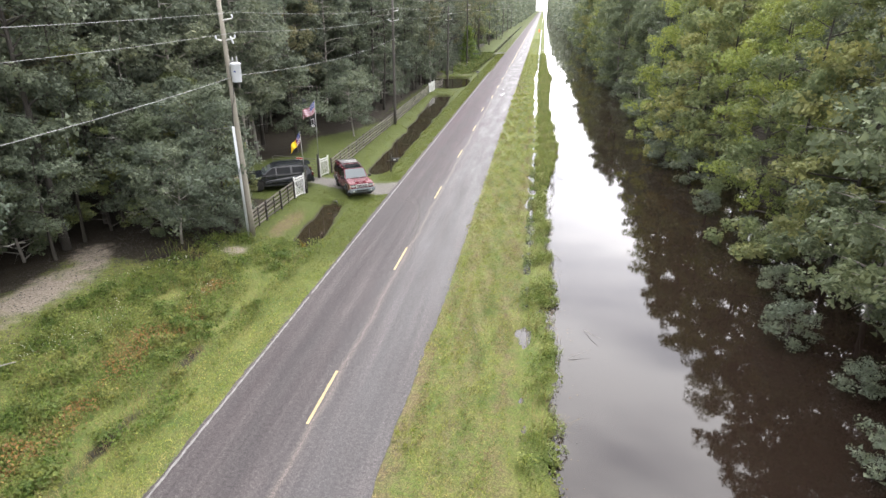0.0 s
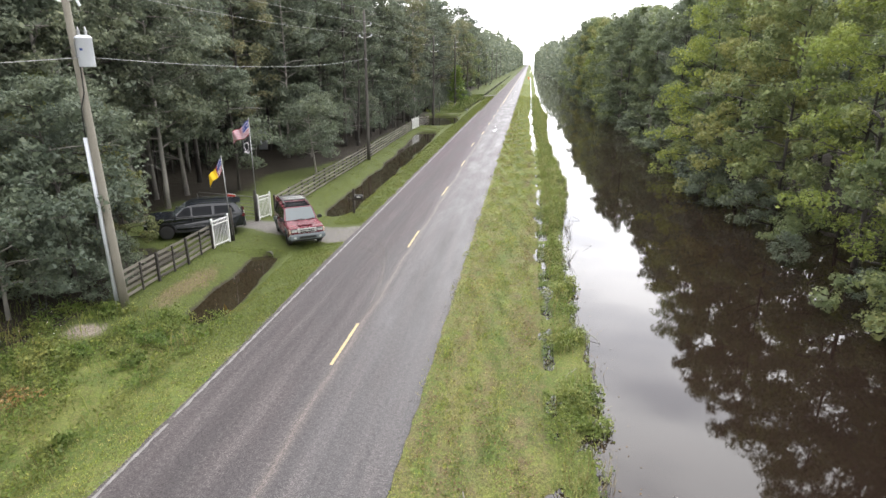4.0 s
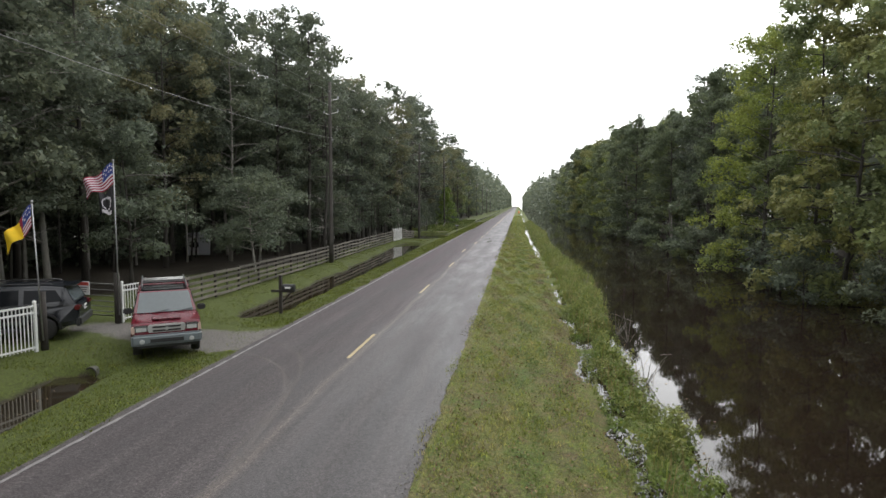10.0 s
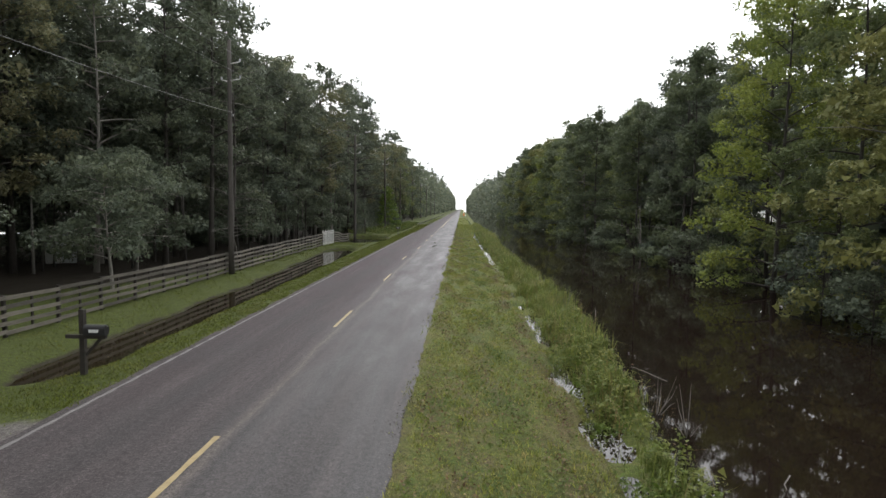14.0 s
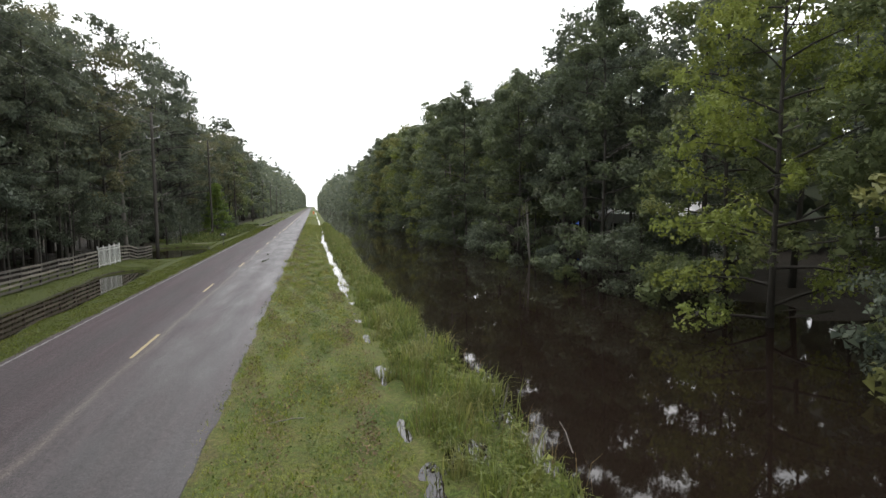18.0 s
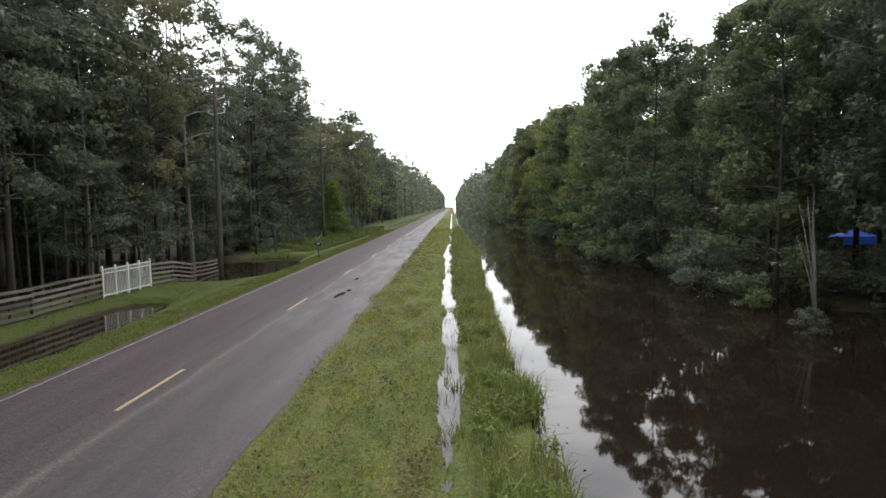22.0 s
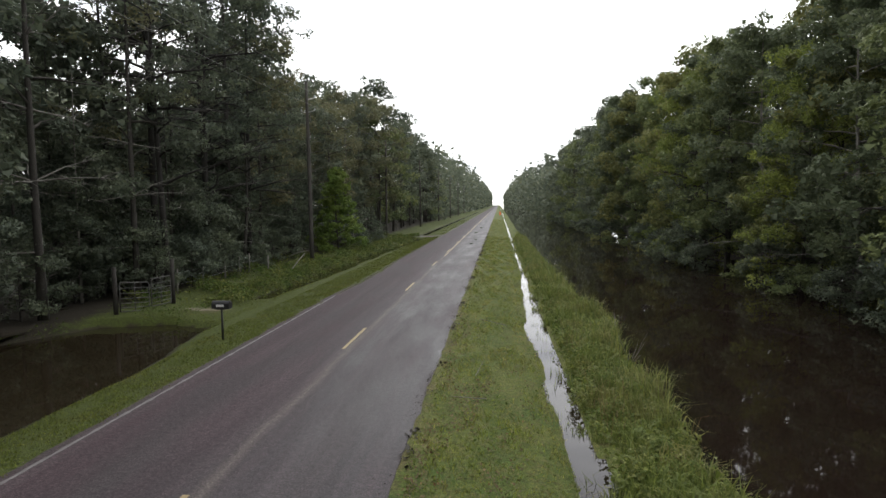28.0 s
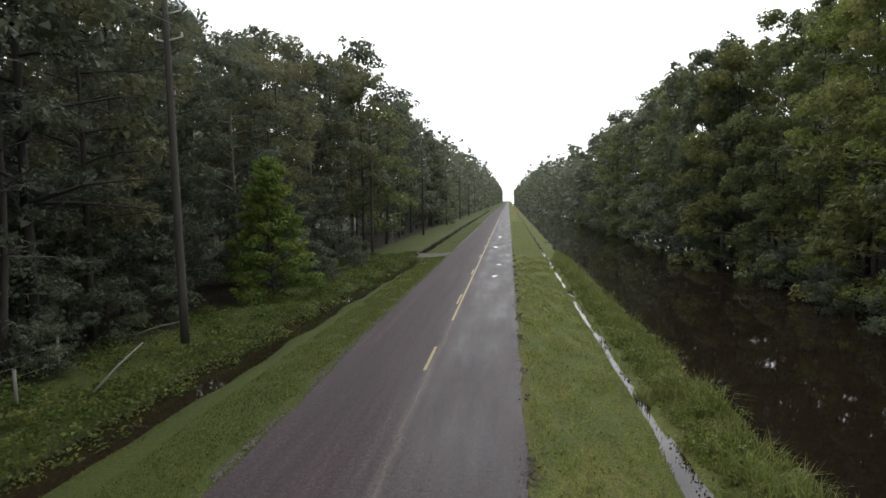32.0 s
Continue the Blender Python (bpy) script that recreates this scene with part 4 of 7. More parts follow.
wild = scatter(-14.5, -4.5, 6, 31, 260, lambda x, y: clumped(x, y, 1.1, -0.25) & (np.abs(x + 15.2 - 0.25 * (y - 22)) > 1.5) & (((x + 9.4) ** 2 + (y - 28.9) ** 2) > 0.9) & (x < -4.6 + 0.5 * wobble(x, y, 1.0)) & (np.abs(x + 5.95 + 0.2 * wobble(y, y, 0.5)) + RNG.normal(0, 0.1, len(x)) > 0.3))
weeds("roadside_weeds", wild, 0.5 * swell(wild[:, 0], wild[:, 1], 0.9, 1.0), RNG.uniform(0.05, 0.13, len(wild)), HERB, "lush green broadleaf weeds filling the verge hollow")
k = scatter(-13.8, -5.2, 7, 30.5, 1.5, lambda x, y: (np.abs(x + 15.2 - 0.25 * (y - 22)) > 1.9) & (((x + 9.4) ** 2 + (y - 28.9) ** 2) > 1.4) & (x < -5.4 + 0.5 * wobble(x, y, 1.0)) & (wobble(x, y, 0.7, 9.0) > -0.35 - 0.5 * (x < -8.5)))
c, way, size = clumps(np.column_stack([k, height(k[:, 0], k[:, 1]) + 0.16]), RNG.uniform(0.22, 0.62, len(k)), 34000, 0.085, 0.75)
keep = c[:, 2] > height(c[:, 0], c[:, 1])
tagged(new("weed_mounds", sprays("weed_mounds", c[keep], way[keep], size[keep], HERB, True)), "mounded dark green weeds and brambles in the hollow", "weeds", kind="stuff")
p = scatter(-10, -6.0, 8, 25, 300, lambda x, y: wobble(x, y, 0.95, 3.0) + RNG.normal(0, 0.3, len(x)) - 1.3 * np.abs(x + 8.1) > -0.55)
weeds("rusty_weeds", p, 0.5 * swell(p[:, 0], p[:, 1], 0.9, 1.0), RNG.uniform(0.05, 0.14, len(p)), RUSTY, "patches of rust-brown weeds in the hollow")
p = scatter(-13, -8, 17, 29.5, 40, lambda x, y: wobble(x, y, 0.8, 6.0) + RNG.normal(0, 0.2, len(x)) > 0.45)
weeds("white_flowers", p, 0.2 + 0.45 * swell(p[:, 0], p[:, 1], 0.9, 1.0), RNG.uniform(0.02, 0.05, len(p)), BLOOM, "small white wildflowers over the weeds")
bankw = scatter(-13.0, -5.6, 121.5, 178, 230, lambda x, y: clumped(x, y, 0.9, -0.35 + 0.5 * (x < -9), 4.0) & (x < np.interp(y, DITCH_Y, DITCH_X) + 0.1 + 0.35 * wobble(x, y, 1.1)))
weeds("bank_weeds", bankw, 0.7 * swell(bankw[:, 0], bankw[:, 1], 0.8, 2.0), RNG.uniform(0.07, 0.17, len(bankw)), HERB, "rank weeds and vines on the far ditch bank")
p = scatter(-12.5, -6.2, 97.5, 122, 55, lambda x, y: (wobble(x, y, 0.9, 8.0) > 0.1) & (height(x, y) > -0.46) & (x < -8))
weeds("pond_weeds", p, 0.4 * swell(p[:, 0], p[:, 1], 0.8, 2.0), RNG.uniform(0.05, 0.13, len(p)), WEED, "low weeds round the flooded hollow")
p = scatter(6.8, 9.2, 8, 172, 170, lambda x, y: (height(x, y) > -0.4) & (wobble(x, y, 0.9, 11.0) + RNG.normal(0, 0.25, len(x)) > 0.3 - 0.45 * (y < 48)))
p = np.concatenate([p, scatter(6.6, 9.2, 92, 172, 210, lambda x, y: (height(x, y) > -0.29) & (x < np.interp(y, BANK_Y, BANK_X) + 0.1) & clumped(x, y, 1.3, -0.1, 12.0))])
weeds("bank_herbs", p, 0.5 * swell(p[:, 0], p[:, 1], 0.8, 5.0), RNG.uniform(0.05, 0.11, len(p)), HERB, "leafy herbs among the bank grass")
# brown clippings in the wheel track of the mower and along the road
p = np.concatenate([np.column_stack([4.35 + RNG.normal(0, 0.38, 15000), RNG.uniform(20, 110, 15000)]), np.column_stack([3.25 + np.abs(RNG.normal(0, 0.3, 11000)), RNG.uniform(6, 120, 11000)]),
                    np.column_stack([5.9 + RNG.normal(0, 0.3, 7000), RNG.uniform(6, 80, 7000)])])
p = np.concatenate([p, np.column_stack([RNG.uniform(3.3, 6.3, 16000), RNG.uniform(8, 140, 16000)]), np.column_stack([6.05 + RNG.normal(0, 0.22, 9000), RNG.uniform(30, 76, 9000)])])
p = p[wobble(2 * p[:, 0], 0.5 * p[:, 1], 1.6, 13.0) + RNG.normal(0, 0.35, len(p)) > 0.05]
tagged(new("mown_litter", leaf_mesh("mown_litter", np.column_stack([p, height(p[:, 0], p[:, 1]) + RNG.uniform(0.02, 0.06, len(p))]), RNG.uniform(0.025, 0.075, len(p)), CLIPPING, 0.8)),
       "brown clippings and dead leaves on the mown verge", "debris", kind="stuff")
p = np.concatenate([np.column_stack([5.1 + RNG.normal(0, 0.3, 16000), RNG.uniform(14, 90, 16000)]), np.column_stack([RNG.uniform(3.3, 6.3, 34000), RNG.uniform(8, 170, 34000)])])
p = p[(wobble(1.5 * p[:, 0], 0.6 * p[:, 1], 2.4, 23.0) + RNG.normal(0, 0.3, len(p)) > 0.15) & (height(p[:, 0], p[:, 1]) > -0.28)]
tagged(new("lawn_clover", leaf_mesh("lawn_clover", np.column_stack([p, height(p[:, 0], p[:, 1]) + RNG.uniform(0.02, 0.08, len(p))]), RNG.uniform(0.03, 0.08, len(p)), WEED, 0.75)),
       "low clover and broadleaf rosettes in the mown grass", "weeds", kind="stuff")
k = np.concatenate([scatter(7.0, 9.1, 8, 172, 1.9, lambda x, y: (x < np.interp(y, BANK_Y, BANK_X) + 0.15) & (wobble(x, y, 1.1, 17.0) > -0.25)),
                    scatter(6.75, 9.1, 96, 172, 2.6, lambda x, y: (x < np.interp(y, BANK_Y, BANK_X) + 0.15) & (height(x, y) > -0.3))])
c, way, size = clumps(np.column_stack([k, height(k[:, 0], k[:, 1]) + 0.14]), RNG.uniform(0.16, 0.42, len(k)), 92000, 0.062, 1.1)
keep = c[:, 2] > height(c[:, 0], c[:, 1])
tagged(new("bank_mounds", sprays("bank_mounds", c[keep], way[keep], size[keep], BANK_LEAF)), "mounded leafy herbs and vines along the canal bank", "weeds", kind="stuff")
p = np.column_stack([3.16 + RNG.normal(0, 0.09, 2600), 104 + 80 * RNG.uniform(0, 1, 2600) ** 0.8])
p = p[wobble(p[:, 0] * 0.2, p[:, 1], 1.4, 2.0) > 0.15]
tagged(new("edge_debris", leaf_mesh("edge_debris", np.column_stack([p, 0.01 + 0 * p[:, 0]]), RNG.uniform(0.05, 0.14, len(p)), BARK, 0.9)),
       "dark leaf debris along the crumbled road edge", "debris", kind="stuff")


def crumbs(name, p, size, mat, label):
    """Loose stones as small lumpy wedges lying on the ground."""
    n = len(p)
    z = np.maximum(height(p[:, 0], p[:, 1]), np.where((p[:, 0] > -3.3) & (p[:, 0] < 3.05), 0.0, -9))
    c = np.column_stack([p, z])
    a = RNG.uniform(0, 6.28, n)
    L = size[:, None]
    ring = [c + L * np.column_stack([np.cos(a + k * 2.09) * RNG.uniform(0.6, 1.2, n), np.sin(a + k * 2.09) * RNG.uniform(0.6, 1.2, n), 0 * a - 0.1]) for k in range(3)]
    top = c + L * np.column_stack([RNG.normal(0, 0.2, n), RNG.normal(0, 0.2, n), RNG.uniform(0.4, 0.9, n)])
    o = 4 * np.arange(n)[:, None]
    return tagged(new(name, bulk(name, np.stack(ring + [top], 1).reshape(-1, 3), np.concatenate([o + [0, 1, 3], o + [1, 2, 3], o + [2, 0, 3]]), mat)), label, "gravel", kind="stuff")


p = np.column_stack([-3.36 + RNG.normal(0, 0.07, 9000), RNG.uniform(6, 178, 9000)])
p[:, 0] += -0.09 * ss(28, 36, p[:, 1]) + 0.39 * ss(124, 128.5, p[:, 1]) - 0.13 * ss(134, 142, p[:, 1])
p = p[wobble(p[:, 0] * 0.2, p[:, 1], 0.7, 3.0) + RNG.normal(0, 0.3, 9000) > 0.05]
q = np.column_stack([-3.13 + RNG.normal(0, 0.045, 2600), RNG.uniform(121, 174, 2600)])
q[:, 0] -= 0.12 * ss(127, 122, q[:, 1]) + 0.13 * ss(134, 142, q[:, 1])
q = q[wobble(q[:, 0] * 0.2, q[:, 1], 1.1, 6.0) + RNG.normal(0, 0.15, len(q)) > 0.0]
crumbs("edge_rubble", q, RNG.uniform(0.02, 0.07, len(q)), CREEP, "pale broken pieces of the crumbling road edge")
crumbs("edge_grit", p, RNG.uniform(0.012, 0.035, len(p)), CREEP, "pale grit washed along the road's edge")
p = np.column_stack([3.05 + RNG.normal(0, 0.16, 9000), RNG.uniform(8, 150, 9000)])
p = p[wobble(p[:, 0] * 0.2, p[:, 1], 0.6, 5.0) + RNG.normal(0, 0.3, 9000) > 0.45]
crumbs("asphalt_crumbs", p, RNG.uniform(0.008, 0.028, len(p)), CRUMB, "dark broken asphalt crumbs at the road's edge")
p = np.concatenate([scatter(-11, -3.4, 39.4, 43.6, 45), scatter(-12, -3.4, 176.6, 180.2, 25)])
crumbs("drive_gravel", p, RNG.uniform(0.008, 0.022, len(p)), CREEP, "loose grey gravel on the driveway")
p = scatter(-12.5, -3.45, 38.0, 45.6, 170, lambda x, y: np.abs(y - 41.9 + 0.18 * (x + 3.3)) + RNG.normal(0, 0.12, len(x)) > 1.8 + 0.3 * wobble(x, y, 1.5))
blades("drive_grass", p, RNG.uniform(0.04, 0.12, len(p)), RNG.uniform(0.013, 0.028, len(p)), RNG.uniform(0.2, 0.8, len(p)), VERGE, "grass growing into the gravel driveway", "grass")
p = np.concatenate([scatter(-7.6, -5.3, 31, 38, 2), scatter(-7.6, -4.9, 47, 92, 1.5), scatter(6.4, 8.8, 10, 150, 4)])
tagged(new("floating_litter", leaf_mesh("floating_litter", np.column_stack([p, np.where(p[:, 0] < 0, WATER_DITCH, WATER_CANAL) + 0.008]), RNG.uniform(0.03, 0.08, len(p)), CLIPPING, 0.97)),
       "floating leaves and twigs on the still water", "debris", kind="stuff")
for i in range(26):
    yy = RNG.uniform(20, 120)
    x0 = 3.4 if i % 2 else 6.9
    st = Shape()
    xx, az = x0 + RNG.uniform(0, 2.4), RNG.uniform(0, 6.28)
    q = [(xx + math.cos(az) * t * RNG.uniform(0.9, 1.1), yy + math.sin(az) * t * RNG.uniform(0.9, 1.1)) for t in (0, 0.3, 0.65, 1.0)]
    st.tube([(a, b, max(float(height(a, b)), -0.3) + 0.03 + 0.06 * k) for k, (a, b) in enumerate(q)], [0.012, 0.01, 0.008, 0.004], 5)
    tagged(part("fallen_twig", st, TWIG), "bare grey fallen twig lying in the grass", "twig", "fallen twigs")

p = scatter(-13.5, -4.6, 6, 31, 26, lambda x, y: clumped(x, y, 0.7, 0.0, 12.0) & (height(x, y) > -0.36))
blades("rank_grass", p, RNG.uniform(0.25, 0.75, len(p)), RNG.uniform(0.012, 0.024, len(p)), RNG.uniform(0.2, 0.9, len(p)), REED, "rank grass tufts among the weeds", "grass", 2)
p = scatter(-13.5, -4.8, 6, 29, 16, lambda x, y: clumped(x, y, 0.9, 0.1, 15.0) & (height(x, y) > -0.36))
blades("dead_stalks", p, RNG.uniform(0.25, 0.8, len(p)), RNG.uniform(0.008, 0.014, len(p)), RNG.uniform(0.2, 0.95, len(p)), STRAW, "dry straw stalks standing in the weeds", "grass", 2)
# dusty tyre marks swinging out of the drive
for i, (off, bend) in enumerate(((0.0, 1.0), (1.55, 1.1))):
    a = np.linspace(0, 1, 26)
    mx = -3.2 + 3.0 * np.sin(a * 1.5) * bend
    my = 41.4 - off - 1.2 * a - 7.0 * a ** 2.2
    dx, dy = np.gradient(mx), np.gradient(my)
    ln = np.hypot(dx, dy)
    nx_, ny_ = -dy / ln * 0.075, dx / ln * 0.075
    v = np.stack([np.stack([mx - nx_, my - ny_, 0 * a + 0.0035], 1), np.stack([mx + nx_, my + ny_, 0 * a + 0.0035], 1)], 1).reshape(-1, 3)
    j = np.arange(52).reshape(-1, 2)
    part("tyre_mark", bulk("tyre_mark", v, np.stack([j[:-1, 0], j[:-1, 1], j[1:, 1], j[1:, 0]], -1), DUST), None, road, "faint dusty tyre mark curving onto the road")

p = scatter(6.45, 8.2, 24, 51, 620, lambda x, y: (x < np.interp(y, BANK_Y, BANK_X) + 0.1) & (wobble(x, y, 1.5, 21.0) + RNG.normal(0, 0.2, len(x)) > 0.15))
weeds("herb_clumps", p, 0.6 * swell(p[:, 0], p[:, 1], 1.3, 9.0), RNG.uniform(0.04, 0.1, len(p)), HERB, "leafy herb clumps standing in the flooded canal edge")
for x, y in ((8.1, 45.2), (8.3, 44.1), (7.9, 39.4), (8.4, 57.5), (8.2, 63.5), (8.6, 113.0), (8.9, 116.5)):
    brush = thing("dead_brush", "bare grey brush of dead stems in the canal edge", "brush", "dead brush")
    brush.matrix_basis = Matrix.Translation((x, y, -0.4))
    for k in range(7):
        az, lean = RNG.uniform(0, 6.28), RNG.uniform(0.15, 0.7)
        pts = [(0.75 * math.cos(az) * t * lean, 0.75 * math.sin(az) * t * lean, t * RNG.uniform(0.9, 1.1) * (0.4 + 0.3 * (k % 3))) for t in (0, 0.4, 0.75, 1.0)]
        part("stem", Shape().tube(pts, [0.011, 0.009, 0.007, 0.003], 4), TWIG, brush)

p = np.concatenate([scatter(-18.5, -13.5, 12, 31, 26), scatter(-17, -10.4, 26, 38, 22)])
tagged(new("yard_litter", leaf_mesh("yard_litter", np.column_stack([p, height(p[:, 0], p[:, 1]) + 0.01]), RNG.uniform(0.04, 0.13, len(p)), BARK, 0.85)),
       "dead leaves and bark scattered over the sandy yard", "debris", kind="stuff")
p = scatter(-6.6, -5.3, 9, 20, 60, lambda x, y: np.abs(x + 5.95) + RNG.normal(0, 0.15, len(x)) < 0.4)
blades("hollow_stalks", p, RNG.uniform(0.15, 0.5, len(p)), RNG.uniform(0.008, 0.016, len(p)), RNG.uniform(0.4, 0.97, len(p)), STRAW, "dead stalks leaning over the muddy hollow", "grass", 2)

# ---- trees ----
# the woods keep their own stretch of the random numbers
RNG = np.random.default_rng(7)
RNG.bit_generator.advance(9655812)


def limb_points(start, azim, rise, length, droop, n=5):
    out = [Vector(start)]
    for i in range(1, n):
        t = i / (n - 1)
        a = azim + RNG.normal(0, 0.12)
        out.append(Vector(start) + Vector((math.cos(a) * math.cos(rise) * length * t, math.sin(a) * math.cos(rise) * length * t,
                                           length * (math.sin(rise) * t - droop * t * t))))
    return out


def grow(tag, H, low, R, limbs, leaves, leaf, profile, leaf_mat, bark, girth=0.16, spread=0.5, flat=0.6, sides=6, dead=0, fine=False, dead_slot=1):
    """A tree's two meshes, trunk with limbs and a crown of leaf clumps, rooted at the origin."""
    wood, ends = Shape(), []
    bend = [RNG.normal(0, 0.25) for _ in range(4)]
    spine = [Vector((bend[0] * t + bend[1] * math.sin(3 * t), bend[2] * t + bend[3] * math.sin(2.5 * t), H * t * 0.96 - (0.9 if t == 0 else 0))) for t in np.linspace(0, 1, 8)]
    wood.tube(spine, [girth * (1.35 if i == 0 else 1 - 0.86 * i / 7) for i in range(8)], sides)
    for i in range(limbs):
        u = low + (0.97 - low) * ((i + RNG.uniform(0.2, 0.8)) / limbs)
        k = u * 7
        a, b = spine[min(int(k), 6)], spine[min(int(k) + 1, 7)]
        root = a.lerp(b, k - int(k))
        length = R * profile((u - low) / (1 - low)) * RNG.uniform(0.7, 1.12)
        az = i * 2.39996 + RNG.normal(0, 0.3)
        pts = limb_points(root, az, RNG.uniform(0.1, 0.65), length, RNG.uniform(0.05, 0.35))
        g = girth * (1 - 0.8 * u) * 0.5 + 0.012
        wood.tube(pts, [g, g * 0.75, g * 0.5, g * 0.32, g * 0.15], 4 if sides > 5 else 3, caps=False)
        ends += [pts[2], pts[3], pts[4]] if length > 1.2 else [pts[3], pts[4]]
        for t in (2,) if sides > 5 else ():
            for sgn in (-1, 1):
                tw = limb_points(pts[t], az + sgn * RNG.uniform(0.5, 1.1), RNG.uniform(-0.1, 0.5), length * RNG.uniform(0.28, 0.45), 0.15, 3)
                wood.tube(tw, [g * 0.35, g * 0.2, 0.006], 3, caps=False)
                if sgn > 0:
                    ends.append(tw[2])
    for i in range(dead):
        u = RNG.uniform(0.15, 0.75)
        a = spine[int(u * 7)]
        az = RNG.uniform(0, 6.28)
        pts = limb_points(a, az, RNG.uniform(0, 0.6), R * RNG.uniform(0.8, 1.15), 0.15)
        wood.tube(pts, [0.04, 0.03, 0.022, 0.015, 0.006] if dead_slot else [0.085, 0.07, 0.05, 0.03, 0.012], 4, caps=False, slot=dead_slot)
        for t in (1, 2, 3):
            for _ in range(2):
                tw = limb_points(pts[t], az + RNG.normal(0, 0.9), RNG.uniform(-0.2, 0.7), R * 0.3, 0.2, 3)
                wood.tube(tw, [0.014, 0.009, 0.004] if dead_slot else [0.03, 0.018, 0.008], 3, caps=False, slot=dead_slot)
    ends += [spine[7], spine[6], spine[6].lerp(spine[7], 0.5)] + [spine[7] + Vector((RNG.normal(0, 0.7), RNG.normal(0, 0.7), -RNG.uniform(0.2, 1.6))) for _ in range(5)]
    ends = np.array([tuple(e) for e in ends])
    sized = spread * RNG.uniform(1.1, 2.2, len(ends)) * (RNG.uniform(0, 1, len(ends)) > (0.1 if sides > 5 else 0.0)) + 0.01
    c, way, size = clumps(ends, sized, leaves, leaf, flat)
    keep = c[:, 2] > 0.12
    crown = sprays(tag + "_crown", c[keep], way[keep], size[keep], leaf_mat, fine)
    return wood.mesh(tag + "_wood", [bark, TWIG], True), crown


def oval(t):
    return 0.45 + 0.75 * math.sin(math.pi * min(1, 0.1 + 0.9 * t)) ** 0.8 * (1 - 0.25 * t)


def column(t):
    return 1.0 - 0.62 * t ** 2.2


def cone(t):
    return 1.06 - 0.98 * t


def open_top(t):
    return 0.35 + 0.65 * math.sin(math.pi * (0.08 + 0.8 * t))


CANAL_KIT = [grow("canal_tree", H, 0.05, R, 34, 20000, 0.118 if i == 4 else 0.15, column, m, PALE_BARK if i == 1 else BARK, 0.12, 0.38, 0.85, dead=d, fine=i == 4)
             for i, (H, R, m, d) in enumerate([(16.5, 4.3, LEAF_CANAL, 1), (14.5, 3.9, LEAF_DEEP, 3), (18.0, 4.1, LEAF_CANAL, 1), (15.5, 4.5, LEAF_OLIVE, 2), (16.0, 4.4, LEAF_SUNNY, 1), (17.0, 4.2, LEAF_DEEP, 2)])]
WOOD_KIT = [grow("wood_tree", H, lo, R, 30, 12500, 0.165, open_top, m, b, g, 0.42, 0.85, dead=d)
            for H, lo, R, m, b, g, d in [(21.5, 0.24, 4.4, LEAF_WOOD, BARK, 0.2, 3), (23.5, 0.3, 4.2, LEAF_DARK, BARK, 0.22, 2), (18.5, 0.22, 4.2, LEAF_WOOD, PALE_BARK, 0.16, 4),
                                         (20.5, 0.24, 4.4, LEAF_RUST, BARK, 0.18, 2)]]
LACY_KIT = [grow("lacy_tree", H, 0.3, R, 17, 6000, 0.14, open_top, m, DARK_BARK, 0.2, 0.4, 0.65, dead=8, dead_slot=0) for H, R, m in ((21.0, 4.4, LEAF_WOOD), (19.5, 4.2, LEAF_DARK), (22.0, 4.3, LEAF_WOOD), (20.0, 4.5, LEAF_RUST))]
SMALL_KIT = [grow("small_tree", 6.5, 0.24, 3.4, 26, 10500, 0.12, oval, LEAF_DARK, PALE_BARK, 0.09, 0.36, 0.75, dead=2),
             grow("small_tree", 8.5, 0.22, 3.0, 17, 8500, 0.13, oval, LEAF_DARK, BARK, 0.1, 0.45, 0.6, dead=1)]
BUSH_KIT = [grow("bush", 2.4, 0.06, 1.7, 12, 2600, 0.125, oval, LEAF_CANAL, BARK, 0.04, 0.28, 0.7), grow("bush", 3.4, 0.05, 1.9, 13, 3000, 0.13, oval, LEAF_DARK, BARK, 0.05, 0.32, 0.7)]
BACK_KIT = [grow("back_tree", H, lo, R, 18, 3600, 0.36, prof, m, BARK, 0.17, 0.58, 0.9, sides=5)
            for H, lo, R, prof, m in [(21.0, 0.2, 4.5, open_top, LEAF_WOOD), (18.0, 0.08, 4.4, column, LEAF_CANAL), (22.5, 0.22, 4.4, open_top, LEAF_DARK), (19, 0.08, 4.6, column, LEAF_WOOD)]]
THIN_KIT = [grow("thin_tree", H, lo, 2.4, 9, 1500, 0.27, open_top, m, b, g, 0.5, 0.7, sides=5)
            for H, lo, m, b, g in [(17.0, 0.45, LEAF_WOOD, BARK, 0.09), (14.0, 0.4, LEAF_DARK, BARK, 0.07), (15.5, 0.42, LEAF_WOOD, PALE_BARK, 0.08)]]
SCRUB_KIT = [grow("underbrush", H, 0.03, R, 11, 1100, 0.24, oval, LEAF_DARK, DARK_BARK, 0.05, 0.5, 0.8, sides=5) for H, R in ((4.6, 2.6), (6.2, 2.4))]
YOUNG_KIT = [grow("young_tree", 8.2, 0.05, 3.1, 34, 12000, 0.15, cone, LEAF_YOUNG, BARK, 0.08, 0.36, 0.6)]


